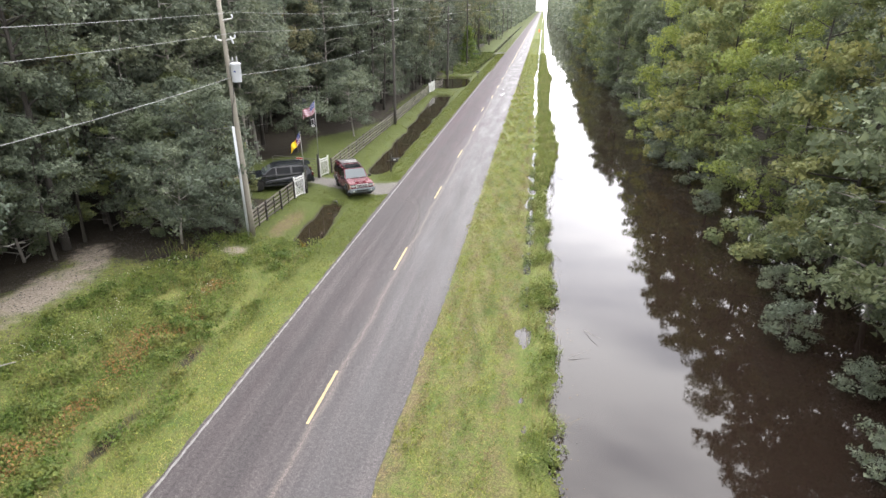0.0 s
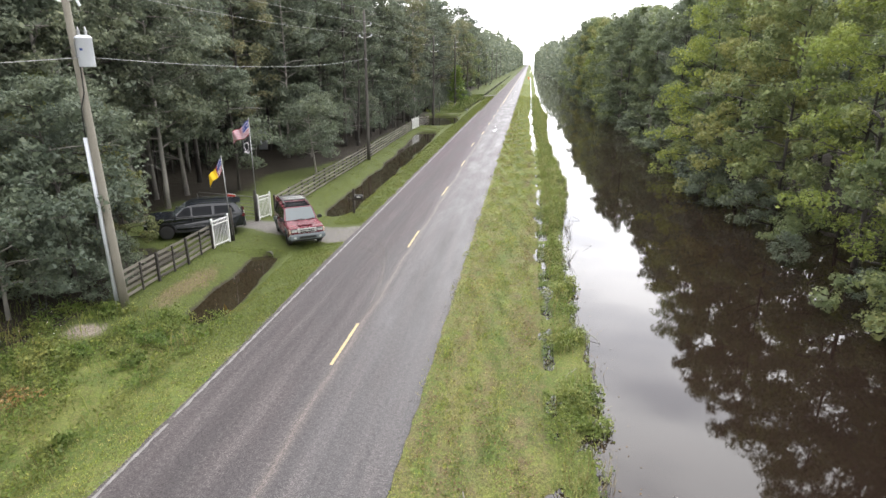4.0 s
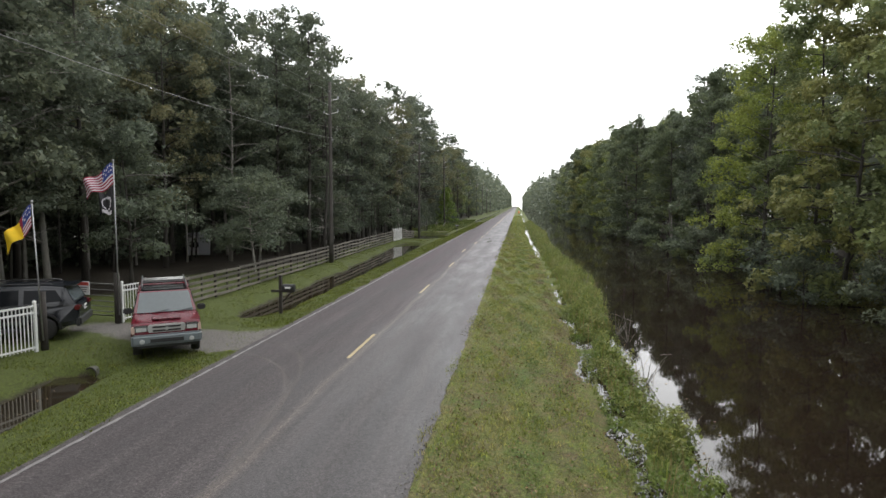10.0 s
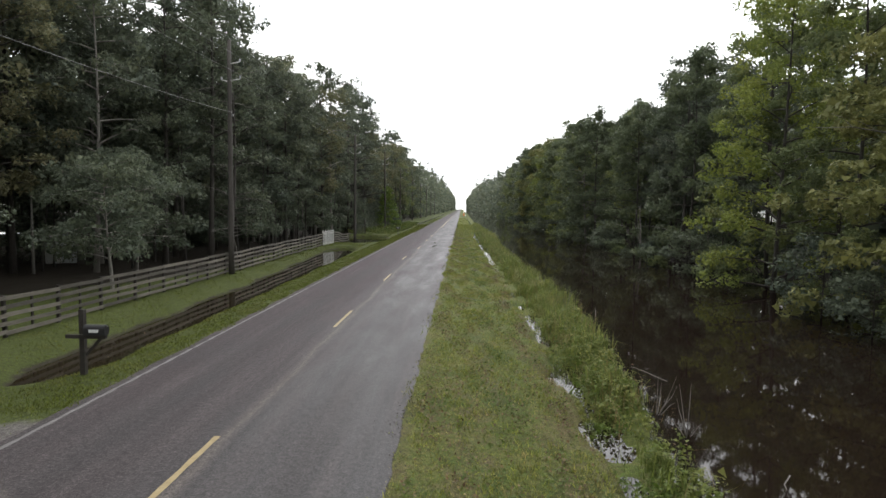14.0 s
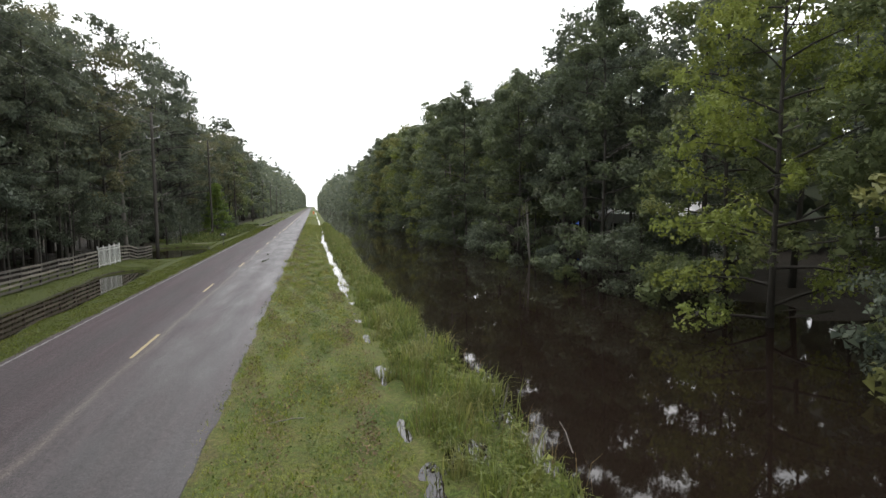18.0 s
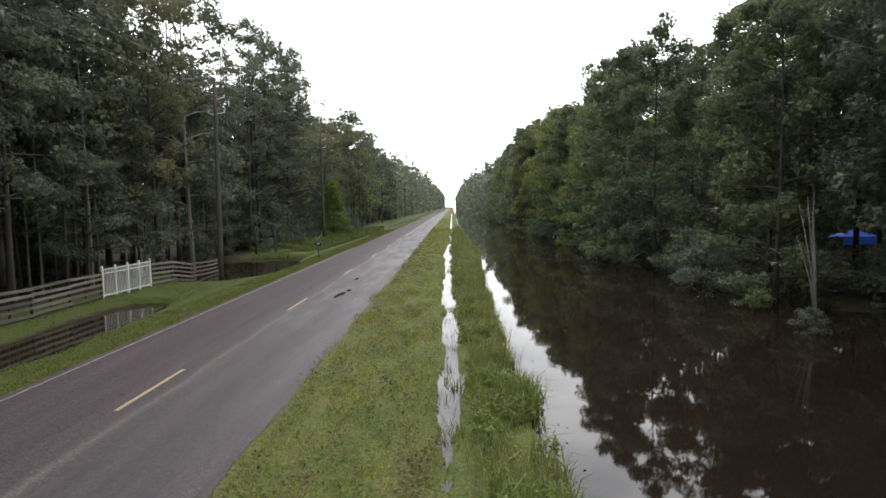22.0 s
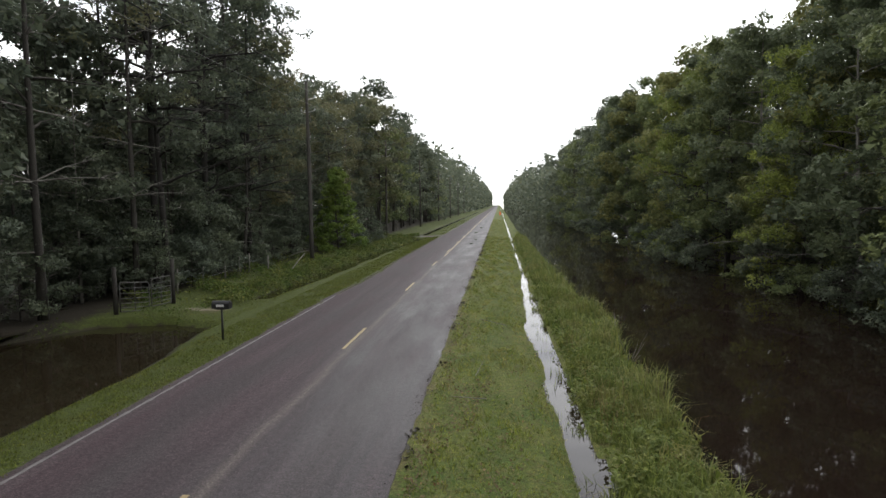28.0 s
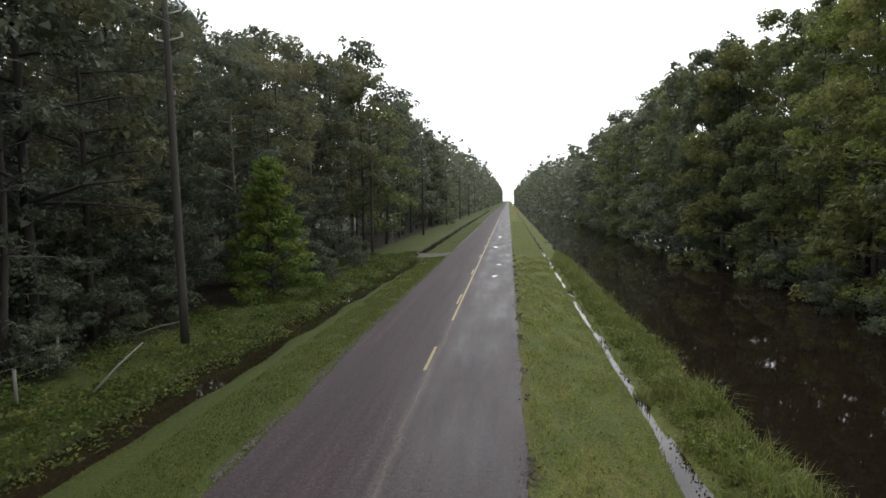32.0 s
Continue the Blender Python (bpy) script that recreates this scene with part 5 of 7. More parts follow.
CANAL_TOP_Y, CANAL_TOP = [-20, 60, 78, 88, 92, 104, 126, 142, 152, 168, 190, 210, 260], [17.2, 17, 17, 17, 15.8, 17.0, 17.1, 17.7, 18.5, 19.1, 20, 21, 22.6]
WOOD_TOP_Y, WOOD_TOP = [-20, 40, 69, 78, 86, 93, 98, 110, 124, 134, 143, 149, 158, 170, 186, 200, 260], [21, 21, 20.5, 21.8, 21.8, 19.2, 19.8, 22.6, 23, 25, 26, 18, 17.2, 20, 21.8, 20.8, 23]


REACH = {}


def to_top(kit, which, top):
    """The scale that brings a kit tree's crown up to the given height."""
    crown = kit[which % len(kit)][1]
    if crown.name not in REACH:
        REACH[crown.name] = max(v.co.z for v in crown.vertices)
    return top / REACH[crown.name]


# plan of the buildings in the woods: x from, to, y from, to
HOUSES = ((29.4, 34.6, 82.0, 96.6), (-36.5, -25.5, 86.5, 95.5), (-24.4, -21.2, 71.0, 74.0))


def plant(kit, which, x, y, name, label, category, group="", scale=1.0, z=None, tall=1.0):
    if any(a < x < b and c < y < d for a, b, c, d in HOUSES):
        return None
    wood, crown = kit[which % len(kit)]
    at = Matrix.Translation((x, y, float(height(x, y)) - 0.05 if z is None else z)) @ Matrix.Rotation(RNG.uniform(0, 6.28), 4, "Z") @ Matrix.Diagonal((scale, scale, scale * tall, 1))
    t = thing(name, label, category, group, at)
    part("trunk", wood, None, t)
    part("crown", crown, None, t)
    return t


# canal side
CANAL_LABELS = ["broadleaf tree with yellow-green crown overhanging the canal", "pale-barked tree with grey dead limbs beside the canal",
                "tall dark green tree rooted in flooded canal bank", "wide leafy tree drooping over the dark canal water",
                "yellow-green leafy tree reaching out over the canal", "dense deep green tree standing in the canal bank"]


def clear(x, y):
    """True off the two gaps through which the camp behind the canal shows."""
    for ax, ay in ((32.0, 87.0),):
        d = Vector((ax - 6.6, ay - 56.5)).normalized()
        if 56 < y < ay + 2 and abs((x - 6.6) * d.y - (y - 56.5) * d.x) < 2.3 and x < ax + 2:
            return False
    return True


y = -6.0
k = 0
while y < 182:
    which = (0, 1, 2, 3, 5)[int(RNG.integers(0, 5))]
    top = float(np.interp(y, CANAL_TOP_Y, CANAL_TOP)) * RNG.uniform(0.93, 1.01)
    x = 21.6 + 0.9 * math.sin(y * 0.21) + RNG.normal(0, 0.6)
    if abs(y - 63.5) < 2.6:
        which, x = 4, 20.0
    if abs(y - 40) < 2.5 or abs(y - 152) < 2.5 or abs(y - 12) < 2.5:
        which = 4
    if not clear(x, y) or 78 < y < 90:
        plant(WOOD_KIT, which % 2, x + 2.2, y, "canal_tree", "tall bare-trunked tree by the camp", "tree", "trees along the canal", to_top(WOOD_KIT, which % 2, top))
    else:
        plant(CANAL_KIT, which, x, y, "canal_tree", CANAL_LABELS[which], "tree", "trees along the canal", to_top(CANAL_KIT, which, top))
    y += RNG.uniform(3.9, 5.6)
    k += 1
y = -8.0
while y < 250:
    which = int(RNG.integers(0, 4))
    bx = 27 + RNG.normal(0, 1.2)
    which = which if clear(bx, y) else 0
    top = float(np.interp(y, CANAL_TOP_Y, CANAL_TOP)) * RNG.uniform(0.98, 1.09)
    plant(BACK_KIT, which, bx, y, "canal_tree", "tall green tree behind the canal bank", "tree", "trees along the canal", to_top(BACK_KIT, which, top))
    if y < 190 and clear(34, y + 3):
        plant(BACK_KIT, which + 1, 34 + RNG.normal(0, 1.8), y + 3, "canal_tree", "tall green tree behind the canal bank", "tree", "trees along the canal", to_top(BACK_KIT, which + 1, top * 1.12))
    y += RNG.uniform(5.5, 7.5)
y = 184.0
while y < 250:
    plant(BACK_KIT, 1 + 2 * int(RNG.integers(0, 2)), 21.2 + RNG.normal(0, 0.7), y, "canal_tree", "leafy green tree along the canal", "tree", "trees along the canal", RNG.uniform(0.9, 1.05))
    y += RNG.uniform(4.5, 6)
y = 2.0
while y < 176:
    if 60 < y < 67:
        y += 3.5
        continue
    plant(BUSH_KIT, int(RNG.integers(0, 4) > 0), 18.9 + 0.6 * math.sin(y * 0.21) + RNG.normal(0, 0.5), y, "canal_bush", "leafy bush hanging over the canal edge", "bush", "bushes at the canal edge", RNG.uniform(0.4, 0.95) * (0.6 if 74 < y < 92 else 1.0), -0.5)
    y += RNG.uniform(3.0, 5.0)

# road side woods
y = -12.0
while y < 182:
    e = float(np.interp(y, EDGE_Y, EDGE_X))
    for row, (dx, kit) in enumerate(((1.2, WOOD_KIT), (6.2, WOOD_KIT), (12, BACK_KIT), (19, BACK_KIT), (25.5, BACK_KIT))):
        if row == 1 and (y < 8 or y > 120):
            kit = BACK_KIT
        if row == 3 and RNG.uniform() < 0.35:
            continue
        which = int(RNG.integers(0, 4))
        if kit is BACK_KIT:
            which = 2 * (which % 2)
        yy = y + RNG.normal(0, 1.0)
        if (row == 0 and 139 < yy < 157) or (row < 3 and 112 < yy < 121) or (row > 0 and 114 < yy < 150) or (row > 2 and 110 < yy < 172):
            continue
        if row < 2 and 112 < yy < 133:
            kit = LACY_KIT
        plant(kit, which, e - dx + RNG.normal(0, 0.8), yy, "forest_tree",
              ("tall mixed-wood tree with bare grey trunk and thin crown", "tall dark evergreen tree with straight bare trunk", "pale-barked tree with grey dead twigs", "tall tree with yellowing autumn crown")[which],
              "tree", "woodland beside the road", to_top(kit, which, float(np.interp(yy, WOOD_TOP_Y, WOOD_TOP)) * RNG.uniform(0.86, 1.03) * (1.0, 1.06, 1.12, 1.15, 1.18)[row]))
    y += RNG.uniform(4.6, 6.2)
y = 182.0
while y < 260:
    for dx in (0.5, 7, 14):
        plant(BACK_KIT, int(RNG.integers(0, 4)), -13.5 - dx + RNG.normal(0, 0.8), y + RNG.normal(0, 1), "forest_tree", "tall green tree in the roadside woods", "tree", "woodland beside the road", RNG.uniform(0.9, 1.1))
    y += RNG.uniform(5.5, 7)
for x, y, w, sc in ((-11.8, 59.6, 0, 0.95), (-15.2, 67.5, 0, 1.05), (-13.4, 79, 0, 0.9), (-13.0, 87, 1, 0.8), (-12.6, 96, 1, 0.85), (-15.0, 52, 1, 1.0), (-13.0, 34.8, 1, 0.9), (-15.6, 33.5, 0, 1.1),
                    (-17.5, 31, 1, 1.0), (-13.2, 103, 0, 0.9), (-13.6, 113.5, 1, 0.9), (-14.5, 124, 1, 0.75), (-15, 130, 0, 0.9), (-16, 136, 1, 0.9), (-13.6, 147, 1, 0.8), (-12.5, 157.5, 1, 0.75),
                    (-12.8, 164, 1, 0.8), (-14, 171, 0, 0.9), (-12.3, 32.2, 1, 1.0), (-12.9, 29.4, 0, 0.9), (-15.4, 35.8, 1, 1.0), (-17.4, 20, 0, 1.0), (-18.5, 13, 1, 1.0), (-18.0, 26, 1, 0.9)):
    plant(SMALL_KIT, w, x, y, "small_tree", "small spreading understorey tree at the wood's edge" if w == 0 else "dense dark green understorey tree", "tree", "understorey trees", sc)
for i in range(70):
    y = RNG.uniform(-5, 178)
    e = float(np.interp(y, EDGE_Y, EDGE_X))
    if 40 < y < 47 or 116 < y < 122:
        continue
    deep = RNG.uniform(0, 1)
    if y < 116:
        deep = 0.35 + 0.65 * deep
    plant(BUSH_KIT, 1, e - 0.5 - 16 * deep, y, "wood_bush", "shadowed evergreen bush under the trees", "bush", "bushes in the woods", RNG.uniform(0.6, 1.2))
for x, y, sc in ((-12.6, 124, 0.7), (-12.4, 127, 0.8), (-13, 131, 0.9), (-12.3, 136, 0.6), (-12.2, 156, 0.8), (-9.8, 158, 0.55), (-13.1, 144, 0.8), (-11.5, 162, 0.7), (-9.5, 165.5, 0.5), (-11, 170, 0.7),
                 (-10.5, 31.4, 0.5), (-11.5, 33.6, 0.6), (-12.6, 30.8, 0.6), (-13.4, 33.2, 0.7), (-13.0, 111, 0.7), (-14.2, 117, 0.9)):
    plant(BUSH_KIT, 1, x, y, "wood_bush", "leafy bush at the wood's edge", "bush", "bushes in the woods", sc)
for x, y in ((24.0, 86.5), (26.5, 90.5), (28.8, 94.0), (31.5, 97.6), (25.5, 91), (28.2, 95.5), (23.8, 88), (27.4, 84.2), (30.4, 98.6), (25.2, 80.4)):
    plant(BACK_KIT, 2 * int(RNG.integers(0, 2)), x, y, "canal_tree", "bare-trunked tree in front of the camp", "tree", "trees along the canal", RNG.uniform(0.6, 0.8))
for x, y, sc in ((20.3, 143.5, 0.95), (20.6, 128.0, 0.85)):
    plant(CANAL_KIT, 4, x, y, "canal_tree", CANAL_LABELS[4], "tree", "trees along the canal", sc)
DEAD_KIT = [grow("dead_tree", 18.5, 0.35, 3.2, 10, 420, 0.16, open_top, LEAF_DARK, BARK, 0.17, 0.4, 0.6, dead=16)]
for x, y, w in ((-13.2, 126.0, 0), (-14.0, 131.5, 1), (-15.5, 124.5, 3), (-15.5, 137.0, 1)):
    plant(LACY_KIT, w, x, y, "forest_tree", "tall shaded tree at the wood's edge", "tree", "woodland beside the road", RNG.uniform(0.95, 1.08))
for x, y, sc in ((28.4, 82.6, 0.9), (28.6, 85.2, 0.8), (28.2, 88.4, 0.7), (27.6, 91.5, 0.75), (30.6, 80.9, 0.9), (26.2, 78.4, 0.9)):
    plant(BUSH_KIT, 1, x, y, "camp_bush", "dark evergreen bush before the white cabin", "bush", "bushes before the cabin", sc)
for i in range(20):
    plant(SCRUB_KIT, i, 22.2 + 5.6 * RNG.uniform(), 77.5 + 1.25 * i, "underbrush", "low dark shrub on the flooded camp bank", "bush", "shrubs on the camp bank", RNG.uniform(0.28, 0.5))
for i in range(16):
    plant(THIN_KIT, i, 22.0 + 6.0 * RNG.uniform(), 80 + 1.3 * i, "thin_tree", "slender dark trunk in front of the camp", "tree", "slender trees by the camp", RNG.uniform(0.6, 0.8))
for x, y, sc in ((-14.0, 109.5, 1.1), (-15.5, 113.5, 1.15), (-13.6, 117.5, 1.1), (-18.5, 111.0, 1.1), (-18, 118.5, 1.1), (-21.5, 115.0, 1.1), (-13.4, 123.5, 1.0), (-14.8, 129.0, 0.92), (-13.2, 135.5, 0.8), (-12.9, 76.0, 0.9), (20.6, 138.0, 0.72)):
    plant(DEAD_KIT, 0, x, y, "dead_tree", "half-dead grey tree with bare crooked branches", "tree", "half-dead trees", sc)
for i in range(17):
    plant(SMALL_KIT, i % 2, -14.6 - 2.6 * RNG.uniform(), 120.5 + 1.55 * i, "small_tree", "dense dark green understorey tree", "tree", "understorey trees", RNG.uniform(0.72, 1.05))
for i in range(14):
    plant(BUSH_KIT, 1, -13.2 - 3.5 * RNG.uniform(), 121.5 + 1.6 * i, "wood_bush", "leafy bush at the wood's edge", "bush", "bushes in the woods", RNG.uniform(0.6, 1.05))
for x, y, sc in ((-17.8, 49.9, 1.0), (-16.8, 45.9, 0.95), (-19.2, 48.4, 0.9), (-18.7, 45.7, 1.0), (-20.0, 72.0, 0.95)):
    plant(WOOD_KIT, 2, x, y, "forest_tree", "pale-barked tree with grey dead twigs", "tree", "woodland beside the road", sc)
plant(LACY_KIT, 1, -13.6, 137.4, "forest_tree", "tall tree with open crooked limbs and thin crown", "tree", "woodland beside the road", to_top(LACY_KIT, 1, 20.5))
for x, y, w, top in ((-16.4, 140.6, 0, 20.0), (-14.2, 140.9, 3, 19.0), (-18.6, 145.0, 2, 19.5), (-14.0, 147.5, 1, 16.5), (-16.5, 150.5, 0, 17.0), (-13.8, 154.0, 2, 15.5), (-19.5, 152.5, 1, 18.5)):
    plant(WOOD_KIT, w, x, y, "forest_tree", "tall mixed-wood tree with dense dark crown", "tree", "woodland beside the road", to_top(WOOD_KIT, w, top))
plant(WOOD_KIT, 0, -14.6, 143.6, "forest_tree", "lone tall tree standing above the woods", "tree", "woodland beside the road", 0.74, tall=25.5 / (0.74 * 21.9))
plant(YOUNG_KIT, 0, -10.7, 151.5, "young_tree", "bright green young tree of conical shape by the ditch", "tree")

for i in range(96):
    y = RNG.uniform(4, 110)
    e = float(np.interp(y, EDGE_Y, EDGE_X))
    plant(SCRUB_KIT, i, e - (3.0 if y < 30 else 7.5) - 11 * RNG.uniform(0, 1), y, "underbrush", "shaded evergreen thicket between the trunks", "bush", "thicket in the woods", RNG.uniform(0.8, 1.25))
for i in range(128):
    y = RNG.uniform(28, 128)
    e = float(np.interp(y, EDGE_Y, EDGE_X))
    plant(THIN_KIT, i, e - 0.8 - 15 * RNG.uniform(0, 1) ** 1.3, y, "thin_tree", "slender bare-trunked tree in the dark woods", "tree", "slender woodland trees", RNG.uniform(0.85, 1.1))
for x, y, w, sc in ((-14.6, 30.4, 1, 0.5), (-15.4, 35.8, 3, 0.5), (-17.2, 38.2, 0, 0.55), (-18.0, 30.5, 2, 0.62), (-19.5, 25.6, 1, 0.6), (-20.5, 18.5, 3, 0.6), (-13.1, 36.9, 3, 0.36)):
    plant(CANAL_KIT, w, x, y, "yard_tree", "leafy broad tree at the sandy yard's edge", "tree", "yard trees", sc)
y = 178.0
while y < 262:
    plant(BUSH_KIT, int(RNG.integers(0, 2)), 19.2 + RNG.normal(0, 0.5), y, "canal_bush", "leafy bush hanging over the canal edge", "bush", "bushes at the canal edge", RNG.uniform(0.9, 1.3), -0.5)
    y += RNG.uniform(3.0, 4.2)

# the far woods on both sides, as one mass of leaf clumps
n = 60000
fy = np.concatenate([RNG.uniform(-60, 260, 26000), 255 + 1100 * RNG.uniform(0, 1, 34000) ** 1.6])
right = RNG.uniform(0, 1, n) < 0.5
deep = RNG.uniform(0, 1, n)
near = fy < 255
fx = np.where(right, np.where(near, 41 + 14 * deep, 18.5 + 14 * deep ** 1.5), np.where(near, -46 - 12 * deep, -12.2 - 14 * deep ** 1.5))
fx = fx + np.where(right, -3.5, 2.5) * ss(280, 480, fy)
topz = 16.5 + 4.0 * ss(260, 420, fy) + 3.5 * wobble(fx * 0.4, fy, 0.16, 2.0) + 2.0 * wobble(fx, fy, 0.6, 1.0)
fz = np.where(right, 0.2, 0.4) + (topz + np.where(right, 0, 2.5)) * RNG.uniform(0, 1, n)
tagged(new("far_woods", leaf_mesh("far_woods", np.column_stack([fx, fy, fz]), RNG.uniform(0.9, 2.0, n) * np.where(near, 1.7, 1.0 + 0.0012 * (fy - 255)), LEAF_WOOD, 0.45, 0.42, True)),
       "distant green woods lining road and canal", "woods", kind="stuff")

# ---- vehicles ----


def outline_solid(name, pts, half, mat, taper=None, bevel=0.04):
    """A body from a side outline of (x, z), drawn out to both sides; taper(z, x) scales the half width."""
    k = len(pts)
    s = Shape()
    cols = (-1.0, 1.0)
    vs = []
    for c in cols:
        for x, z in pts:
            w = half * (taper(z, x) if taper else 1.0)
            vs.append((x, c * w, z))
    s.add(vs, [tuple(range(k)), tuple(reversed(range(k, 2 * k)))] + [(i, k + i, k + (i + 1) % k, (i + 1) % k) for i in range(k)])
    return rounded(s, name, mat, bevel, 2, 0.45)


def arch(cx, r, z0, n=9):
    return [(cx + r * math.cos(a), z0 + r * math.sin(a)) for a in np.linspace(0.0, math.pi, n)]


def wheel(parent, x, y, r, w, side):
    wh = part("wheel", Shape().lathe([(r * 0.62, -w / 2), (r * 0.92, -w / 2), (r, -w * 0.32), (r, w * 0.32), (r * 0.92, w / 2), (r * 0.62, w / 2)], 28, "y", (x, y, r)), RUBBER, parent, "black rubber tyre on alloy rim", True)
    o = side * w * 0.5
    part("rim", Shape().lathe([(r * 0.64, -w * 0.3), (r * 0.64, w * 0.42), (r * 0.58, w * 0.40), (r * 0.5, w * 0.2), (0.02, w * 0.2)] if side > 0 else [(0.02, -w * 0.2), (r * 0.5, -w * 0.2), (r * 0.58, -w * 0.4), (r * 0.64, -w * 0.42), (r * 0.64, w * 0.3)], 24, "y", (x, y, r)), BLACK, wh, smooth=True)
    sp = Shape()
    for i in range(6):
        a = i * math.pi / 3
        rot = Matrix.Rotation(-a, 3, "Y")
        sp.box(Vector((x, y + o * 0.72, r)) + rot @ Vector((r * 0.33, 0, 0)), (r * 0.6, 0.03, r * 0.16), rot)
    sp.lathe([(r * 0.13, -0.03), (r * 0.13, 0.03)], 12, "y", (x, y + o * 0.74, r))
    part("spokes", sp, RIM, wh)
    return wh


def panel(name, poly, parent, mat, y_of, side, lift=0.008, thick=0.012, label=""):
    """A pane or trim on a car's side: (x, z) corners laid on the surface y_of(x, z)."""
    k = len(poly)
    out = [(x, side * (y_of(x, z) + lift), z) for x, z in poly]
    inn = [(x, side * (y_of(x, z) - thick), z) for x, z in poly]
    return part(name, Shape().add(out + inn, [tuple(range(k)) if side < 0 else tuple(reversed(range(k)))] + [(i, (i + 1) % k, k + (i + 1) % k, k + i) for i in range(k)]), mat, parent, label)


def suv(label, at, L, W, H, paint, belt, hood, wheel_r, base, roof_pts, house_pts, boxy):
    """An estate off-roader facing +x, standing on z = 0, split into its main parts."""
    t = thing("parked_suv", label, "car", "parked cars", at)
    hw = W / 2
    fx, rx = base / 2 + boxy["shift"], -base / 2 + boxy["shift"]
    sill = boxy["sill"]
    ar = wheel_r + 0.075

    def low_taper(z, x):
        return (0.965 if z > belt - 0.02 else 1.0) * (0.93 if abs(x) > L / 2 - 0.12 else 1.0) * (0.97 if z < sill + 0.05 else 1.0)
    nose, tail = L / 2, -L / 2
    pts = [(nose - 0.04, sill + 0.08), (nose, sill + 0.3), (nose - 0.02, hood - 0.22), (nose - 0.12, hood - 0.04), (nose - 0.5, hood), (boxy["cowl"], belt), (tail + 0.06, belt), (tail, belt - 0.25), (tail, sill + 0.2), (tail + 0.06, sill + 0.05)]
    pts += [(x, max(z, sill)) for x, z in reversed(arch(rx, ar, wheel_r))] + [(x, max(z, sill)) for x, z in reversed(arch(fx, ar, wheel_r))]
    body = part("body", outline_solid("body", pts, hw, paint, low_taper, 0.045), None, t)

    def up_w(z):
        return hw * (0.955 - 0.17 * max(0, min(1, (z - belt) / (H - belt))) ** 1.3)
    house = [(x, z) for x, z in house_pts]
    part("cabin", outline_solid("cabin", house, hw, paint, lambda z, x: up_w(z) / hw, 0.05), None, t)

    def y_of(x, z):
        return up_w(z)
    for side in (-1, 1):
        for poly in boxy["side_glass"]:
            panel("side_window", poly, t, TINT, y_of, side, label="dark tinted side window")
        for x in (fx, rx):
            wheel(t, x, side * (hw - 0.13), wheel_r, 0.235, side)
            fl = Shape()
            a = [(cx, cz) for cx, cz in arch(x, ar + 0.005, wheel_r, 13)]
            b = [(cx, cz) for cx, cz in arch(x, ar + 0.085, wheel_r, 13)]
            for i in range(12):
                q = [a[i], a[i + 1], b[i + 1], b[i]]
                o = [(u, side * (hw + 0.014), v) for u, v in q]
                n = [(u, side * (hw - 0.05), v) for u, v in q]
                fl.add(o + n, [(0, 1, 2, 3), (4, 7, 6, 5), (0, 4, 5, 1), (1, 5, 6, 2), (2, 6, 7, 3), (3, 7, 4, 0)])
            part("arch_flare", fl, boxy["trim"], t)
        mi = part("mirror", rounded(Shape().box((boxy["cowl"] - 0.12, side * (hw + 0.1), belt + 0.1), (0.11, 0.24, 0.17)), "mirror", BLACK, 0.03), None, t, "black door mirror")
        part("mirror_glass", Shape().box((boxy["cowl"] - 0.178, side * (hw + 0.1), belt + 0.1), (0.006, 0.19, 0.12)), TINT, mi)
        part("sill_step", rounded(Shape().box(((fx + rx) / 2, side * (hw - 0.02), sill - 0.02), (base - 2 * ar - 0.05, 0.14, 0.1)), "sill_step", BLACK, 0.02), None, t)
        for hx in boxy["handles"]:
            part("door_handle", Shape().box((hx, side * (hw * 0.985 + 0.012), belt - 0.12), (0.17, 0.025, 0.035)), boxy["handle_mat"], body)
        for dx in boxy["seams"]:
            part("door_seam", Shape().box((dx, side * (hw * 0.992), (belt + sill) / 2 + 0.05), (0.012, 0.02, belt - sill - 0.12)), BLACK, body)
    part("underbody", Shape().box(((fx + rx) / 2, 0, wheel_r + 0.05), (base + 0.9, W - 0.5, 0.22)), BLACK, t)
    return t, hw, up_w


# maroon off-roader leaving the drive
turn = Matrix.Translation((-6.3, 41.2, -0.06)) @ Matrix.Rotation(radians(-56.5), 4, "Z")
H1, BELT1, HOOD1 = 1.78, 1.10, 1.06
cfg = dict(shift=0.05, sill=0.42, cowl=0.98, trim=CLADDING, handles=[0.1, -0.75], handle_mat=BLACK, seams=[0.95, 0.02, -0.78],
           side_glass=[[(0.82, 1.14), (0.10, 1.14), (0.10, 1.62), (0.42, 1.62)], [(0.02, 1.14), (-0.78, 1.14), (-0.78, 1.66), (0.02, 1.63)], [(-0.9, 1.16), (-2.0, 1.18), (-1.92, 1.68), (-0.9, 1.68)]])
car, hw, upw = suv("maroon off-road SUV with grey bumpers and roof rack", turn, 4.5, 1.79, H1, RED_CAR, BELT1, HOOD1, 0.36, 2.65, None,
                   [(0.98, 1.08), (0.36, 1.68), (-0.62, 1.72), (-0.72, 1.80), (-2.05, 1.80), (-2.2, 1.08)], cfg)
